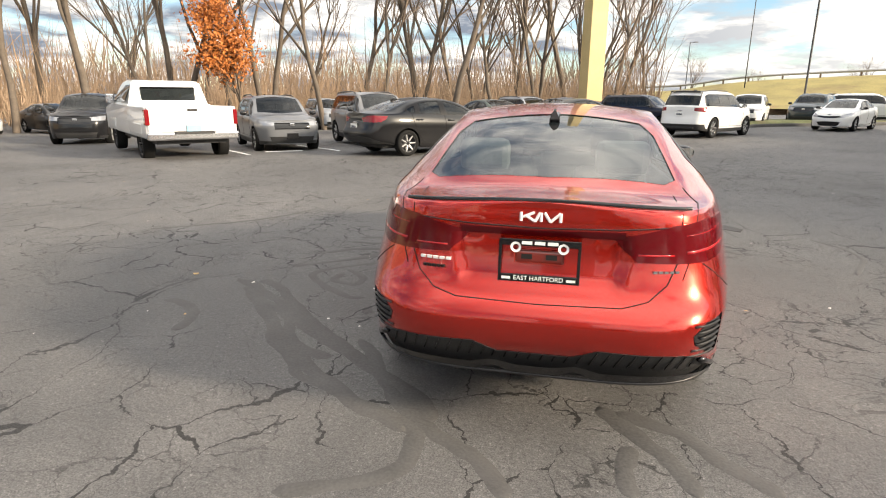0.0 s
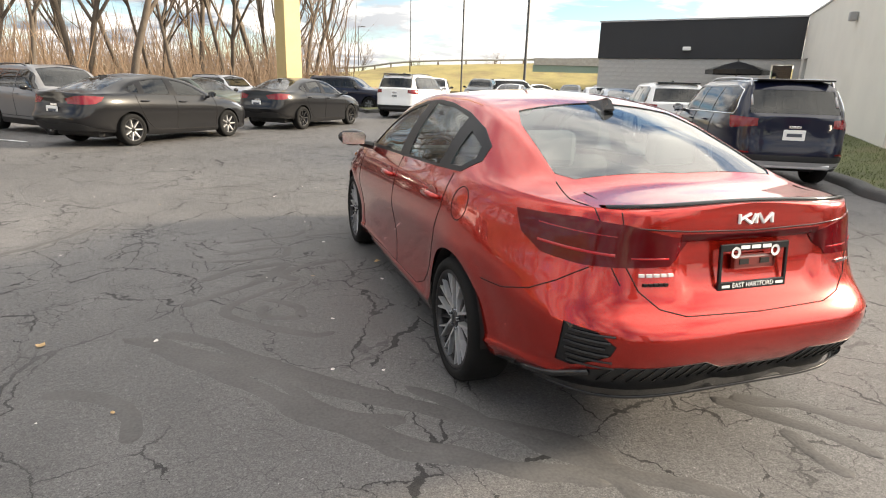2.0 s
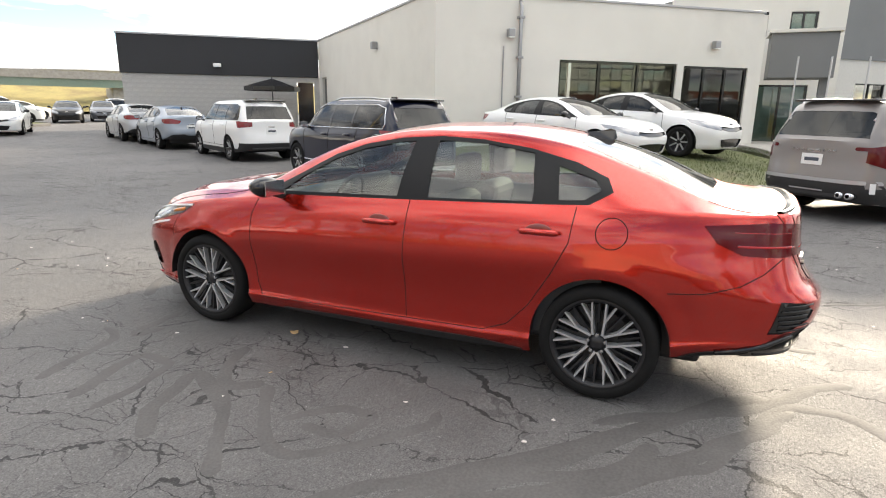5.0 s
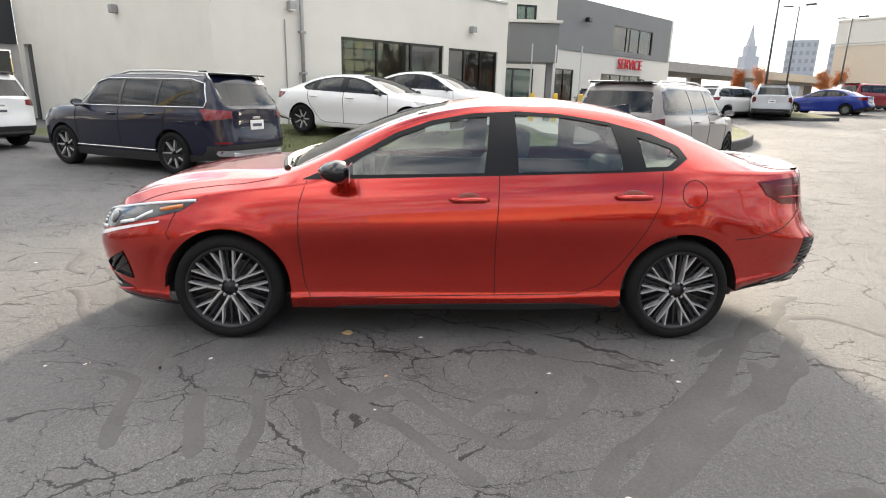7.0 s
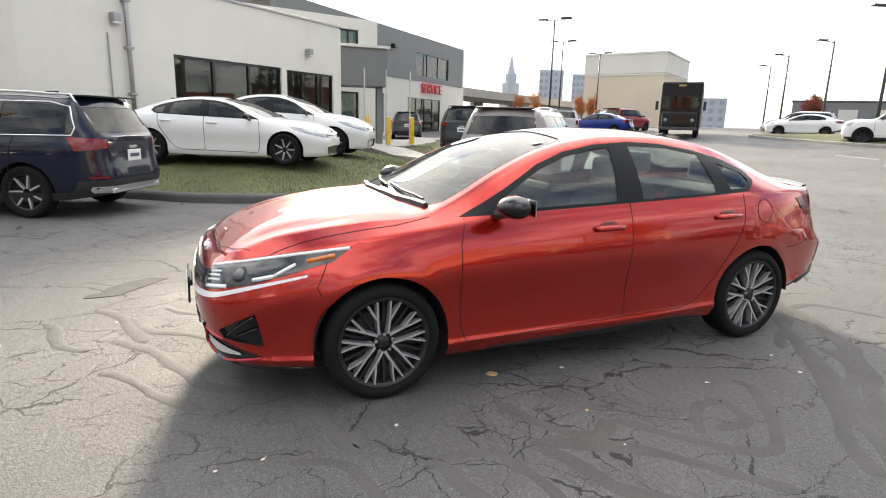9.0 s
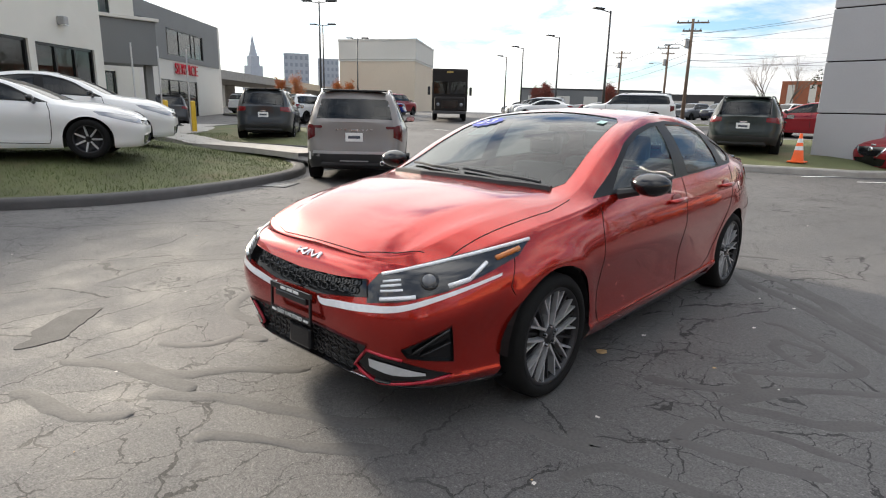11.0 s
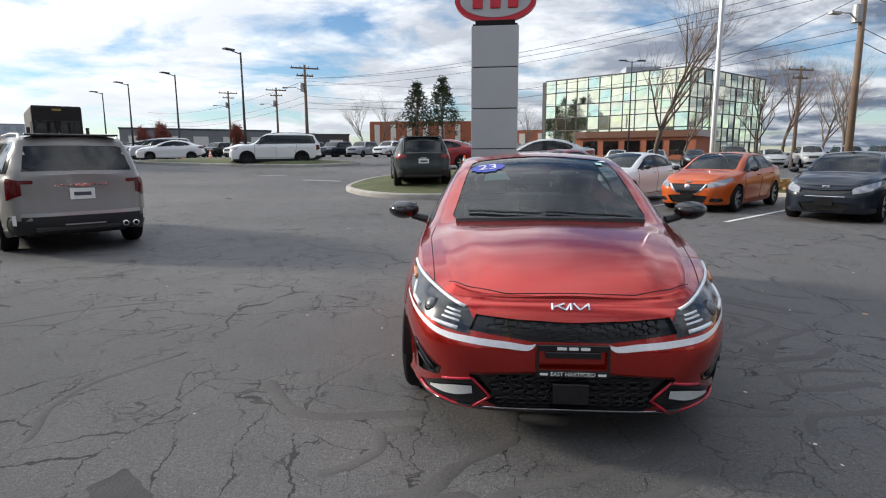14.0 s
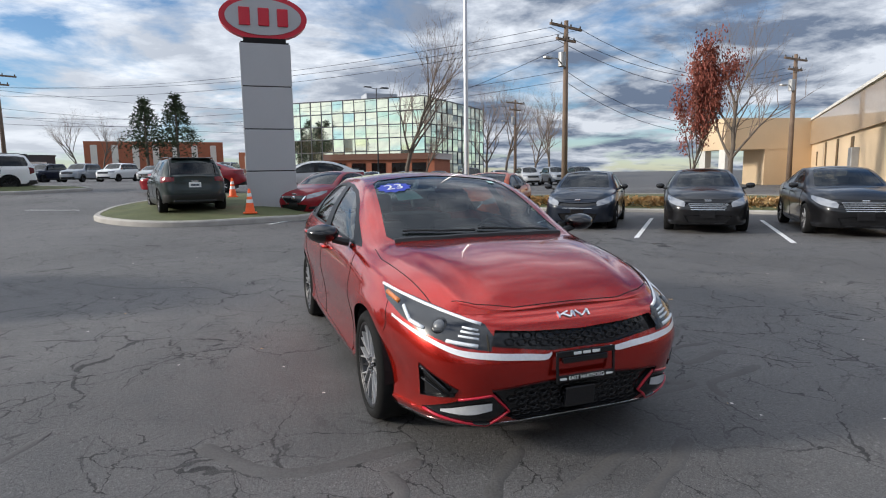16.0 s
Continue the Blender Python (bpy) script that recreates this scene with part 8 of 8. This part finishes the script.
pine(8.5, -84, 11.5)
pine(12.6, -86, 11)


def thicket():
    """The tangle of brush and thin stems under and behind the woods."""
    r = random.Random(9)
    bm = bmesh.new()
    for k in range(9000):
        az, d = radians(r.uniform(83, 165)), r.uniform(38, 66)
        x, y = d * math.cos(az), -4.5 + d * math.sin(az)
        h = r.uniform(1.0, 3.2) if r.random() < .88 else r.uniform(3, 8)
        z = ground_z(x, y) + .2
        lean = Vector((r.uniform(-.35, .35), r.uniform(-.35, .35), 1)) * h
        w = Vector((-math.sin(az), math.cos(az), 0)) * r.uniform(.010, .03) * (1 + h * .12)
        b = Vector((x, y, z))
        m = b + lean * .5 + Vector((r.uniform(-.3, .3), r.uniform(-.3, .3), 0))
        v = [bm.verts.new(q) for q in (b - w, b + w, m + w * .7, m - w * .7, b + lean)]
        bm.faces.new((v[0], v[1], v[2], v[3]))
        bm.faces.new((v[3], v[2], v[4]))
        for j in range(2):
            e = m + Vector((r.uniform(-1, 1), r.uniform(-1, 1), r.uniform(.2, 1))) * h * .3
            bm.faces.new([bm.verts.new(q) for q in (m - w * .5, m + w * .5, e)])
    tagged(part("thicket", bm, BRUSH), "brown tangle of bare brush under the woods", "brush", kind="stuff")
    bm = bmesh.new()
    for k in range(5200):
        t = r.random()
        x, y = r.uniform(-9, -17), 0
        u = r.random()
        x, y = -6.5 - 10 * u + r.gauss(0, .5), -17.0 + 10.2 * u + r.gauss(0, .5)
        p = Vector((x - 1.0, y - 1.2, ground_z(x, y) + r.uniform(.05, .45)))
        a = Vector((r.uniform(-1, 1), r.uniform(-1, 1), r.uniform(-1, 1))).normalized() * .09
        bm.faces.new([bm.verts.new(q) for q in (p + a, p + a.orthogonal() * .6, p - a, p - a.orthogonal() * .6)])
    tagged(part("leafy_hedge", bm, LEAF_LITTER), "low hedge of brown and yellow leaves behind the bays", "hedge", kind="stuff")
    far = bmesh.new()
    for k in range(3600):
        az, d = radians(r.uniform(86, 168)), r.uniform(66, 95)
        x, y = d * math.cos(az), d * math.sin(az)
        h = r.uniform(3, 8)
        w = Vector((-math.sin(az), math.cos(az), 0)) * r.uniform(.03, .10)
        b = Vector((x, y, .3))
        tip = b + Vector((r.uniform(-2.5, 2.5), r.uniform(-2.5, 2.5), h))
        far.faces.new([far.verts.new(q) for q in (b - w, b + w, tip)])
    tagged(part("far_woods", far, TWIG), "hazy far woods of bare stems", "woods", kind="stuff")


thicket()


# ==== tar lines, patches, litter on the asphalt
def ribbon(pts, w, lift):
    """A brushed-on band of crack sealant: even width, ragged edges, round ends, a little domed."""
    line = dense(pts, 14)
    bm = bmesh.new()
    rows = []
    n_line = len(line)
    for i, (x, y) in enumerate(line):
        a, b = line[max(i - 1, 0)], line[min(i + 1, n_line - 1)]
        d = Vector((b[0] - a[0], b[1] - a[1])).normalized()
        n = Vector((-d.y, d.x))
        end = min(i, n_line - 1 - i) / 3
        ww = w * (1 + .45 * noise.noise(Vector((x * 2.3, y * 2.3, 3.0)))) * (1 if end >= 1 else math.sqrt(max(.02, 1 - (1 - end) ** 2)))
        j = .035 * noise.noise(Vector((x * 3, y * 3, 7.0)))
        ragged = [.012 * noise.noise(Vector((x * 14, y * 14, k))) for k in (1.0, 9.0)]
        side = [j - ww - ragged[0], j - ww * .6, j + ww * .6, j + ww + ragged[1]]
        rows.append([bm.verts.new((x + n.x * o, y + n.y * o, surface_z(x + n.x * o, y + n.y * o) + lift - (.0012 + lift * .5 if k in (0, 3) else 0))) for k, o in enumerate(side)])
    for r0, r1 in zip(rows, rows[1:]):
        for k in range(3):
            bm.faces.new((r0[k], r0[k + 1], r1[k + 1], r1[k]))
    bmesh.ops.recalc_face_normals(bm, faces=bm.faces)
    tagged(part("tar_line", bm, WIDE_TAR, smooth=True), "smooth dark band of crack sealant on the asphalt", "road repair", "tar lines", kind="structure")


SIDE_BANDS = [[(-1.29, 2.0), (-1.41, 1.77), (-1.68, 1.7), (-2.0, 1.61)],
    [(-2.06, 1.23), (-1.52, 1.4), (-1.5, 1.12), (-2.09, 1.02)],
    [(-1.12, 0.89), (-1.39, 0.77), (-1.58, 0.59), (-1.49, 0.42)],
    [(-1.51, 0.91), (-1.71, 0.54), (-2.02, 0.22), (-2.24, 0.06)],
    [(-1.56, 0.9), (-1.81, 0.81), (-1.96, 0.74), (-2.16, 0.57)],
    [(-1.49, 0.42), (-1.77, 0.15), (-1.99, -0.12), (-1.53, -0.54), (-1.34, -0.58)],
    [(-1.73, 0.1), (-1.54, -0.11), (-1.53, -0.28), (-1.72, -0.23), (-1.75, -0.03)],
    [(-1.07, -1.5), (-1.49, -1.17), (-1.8, -0.8), (-2.13, -0.48), (-2.3, -0.36)],
    [(-1.17, -1.62), (-1.52, -1.41), (-1.77, -0.99), (-2.09, -0.79), (-2.33, -0.54)],
    [(-0.83, 1.77), (-1.16, 1.78), (-1.29, 1.69), (-1.12, 1.62)]]
REAR_BANDS = [[(-2.34, -0.53), (-1.49, -1.5), (-0.88, -2.02), (-0.46, -2.26), (-0.5, -2.56), (-0.91, -2.76)],
    [(-1.09, -1.31), (-0.72, -1.89), (-0.5, -2.12), (-0.33, -2.27), (-0.15, -2.44), (-0.02, -2.59)],
    [(0.34, -1.81), (0.48, -2.03), (0.6, -2.18), (0.69, -2.42)],
    [(0.45, -2.13), (0.41, -2.3), (0.44, -2.48)],
    [(0.41, -1.85), (0.68, -1.98), (0.83, -2.16), (1.01, -2.34)],
    [(-1.79, -1.14), (-1.6, -1.47), (-1.35, -1.7), (-1.19, -1.88), (-0.78, -2.06), (-0.52, -2.24)],
    [(-2.74, -0.94), (-2.54, -1.05), (-2.35, -1.26), (-2.28, -1.47)],
    [(-2.5, -0.37), (-1.92, -0.82), (-1.44, -1.26), (-0.64, -1.88), (-0.42, -2.14)]]
FRONT_BANDS = [[(1.01, 3.3), (0.86, 3.22), (0.68, 3.19), (0.51, 3.11), (0.38, 2.96)],
    [(0.96, 2.78), (0.65, 2.66), (0.49, 2.43), (0.22, 2.11)],
    [(0.53, 2.84), (0.35, 2.7), (0.15, 2.56), (-0.09, 2.43), (-0.34, 2.34), (-0.53, 2.13)],
    [(-0.02, 2.87), (-0.1, 2.75), (-0.35, 2.58), (-0.68, 2.34)],
    [(1.25, 3.03), (0.97, 2.83), (0.7, 2.75), (0.41, 2.66)],
    [(1.79, 1.49), (1.63, 1.72), (1.44, 1.91), (1.24, 1.98), (0.96, 1.94), (0.71, 1.88)],
    [(1.14, 2.56), (1.01, 2.47), (0.91, 2.29), (0.93, 2.13), (0.73, 2.08)]]
rnd = random.Random(3)
for k, t in enumerate(SIDE_BANDS + REAR_BANDS + FRONT_BANDS):
    ribbon(t, rnd.uniform(.036, .05), .0016 + .0001 * k)
for k, t in enumerate((((1.6, -2.7), (2.0, -3.3), (2.8, -3.6), (3.6, -4.4)), ((2.6, 1.0), (2.9, 1.8), (2.7, 2.4)), ((3.4, -.5), (4.4, .2), (5.2, 1.8), (5.9, 2.6)), ((-4.5, 1.0), (-3.6, 1.8), (-3.2, 2.6)))):
    ribbon(t, .03, .0022 + .0001 * k)
PATCH = dense([(1.58, 2.93), (1.60, 3.16), (1.80, 3.04), (1.95, 2.93), (2.09, 2.71), (2.03, 2.58), (1.85, 2.72), (1.70, 2.84), (1.58, 2.93)], 8)[:-1]
PATCH = [(x + .04 * noise.noise(Vector((x * 9, y * 9, 1.0))), y + .04 * noise.noise(Vector((x * 9, y * 9, 5.0)))) for x, y in PATCH]
patch = prism(bmesh.new(), PATCH, -.02, .004)
tagged(part("asphalt_patch", patch, material("dark_patch", (.052, .050, .049), .8, vary=.3, fine=90, bump=.5)), "dark asphalt patch in the broken surface", "road repair", kind="structure")


def litter():
    r = random.Random(8)
    spots = [(-.80, .757, .035, LEAF_LITTER), (-.86, .30, .016, PALE_LITTER), (-1.33, -.385, .016, PALE_LITTER), (-1.42, -1.06, .014, PALE_LITTER), (-2.33, -.47, .018, PALE_LITTER), (-2.92, -.38, .03, LEAF_LITTER), (-1.5, 3.75, .016, PALE_LITTER)]
    spots += [(r.uniform(-9, 7), r.uniform(-7, 9), r.uniform(.005, .015), PALE_LITTER if r.random() < .7 else LEAF_LITTER) for k in range(170)]
    for x, y, s, mat in spots:
        if abs(x) < 1.0 and abs(y) < 2.4 and (x, y) not in ((-.80, .757), (-.86, .30)) or lawn_depth(x, y) > -.1:
            continue
        bm = bmesh.new()
        n = 7
        ring = [bm.verts.new((s * r.uniform(.6, 1.3) * math.cos(2 * math.pi * k / n), s * r.uniform(.5, 1.0) * math.sin(2 * math.pi * k / n), r.uniform(0, .35) * s)) for k in range(n)]
        c = bm.verts.new((0, 0, .004))
        for k in range(n):
            bm.faces.new((ring[k], ring[(k + 1) % n], c))
        o = part("fallen_leaf", bm, mat)
        tagged(o, "small curled fallen leaf on the asphalt", "leaf", "fallen leaves")
        o.matrix_basis = pose(x, y, ground_z(x, y) + .006, 0, 0, r.uniform(0, 360))


litter()


def patio_umbrella(x, y):
    z = ground_z(x, y)
    t = thing("patio_umbrella", "dark canvas patio umbrella before the block wall", "umbrella", m=pose(x, y, z))
    part("pole", tube(bmesh.new(), [(0, 0, 0), (0, 0, 2.65)], .03, 8), DARK_STEEL, t)
    part("base", lathe(bmesh.new(), [(.3, 0), (.3, .08), (.04, .1)], "z", 16), DARK_STEEL, t)
    part("canopy", lathe(bmesh.new(), [(.02, 2.68), (.5, 2.55), (1.25, 2.32), (1.25, 2.14), (1.23, 2.14), (1.23, 2.30), (.02, 2.64)], "z", 8), GLOSS_BLACK, t)
    part("finial", lathe(bmesh.new(), [(.001, 2.78), (.03, 2.74), (.02, 2.66)], "z", 8), DARK_STEEL, t)


patio_umbrella(18.2, 16.9)


def drain_grate(x, y):
    t = thing("drain_grate", "rusty iron drain grate in the gutter", "drain grate", m=pose(x, y, ground_z(x, y), 0, 0, 35))
    part("frame", pierced_frame(), DARK_STEEL, t)
    for k in range(6):
        part("bar", boxed(-.21, .21, -.24 + k * .09, -.20 + k * .09, .0, .012), STEEL, t)


def pierced_frame():
    bm = bmesh.new()
    for a, b, c, d in ((-.27, .27, -.32, -.27), (-.27, .27, .27, .32), (-.27, -.22, -.27, .27), (.22, .27, -.27, .27)):
        box(bm, a, b, c, d, -.02, .014)
    return bm


drain_grate(7.15, -1.95)
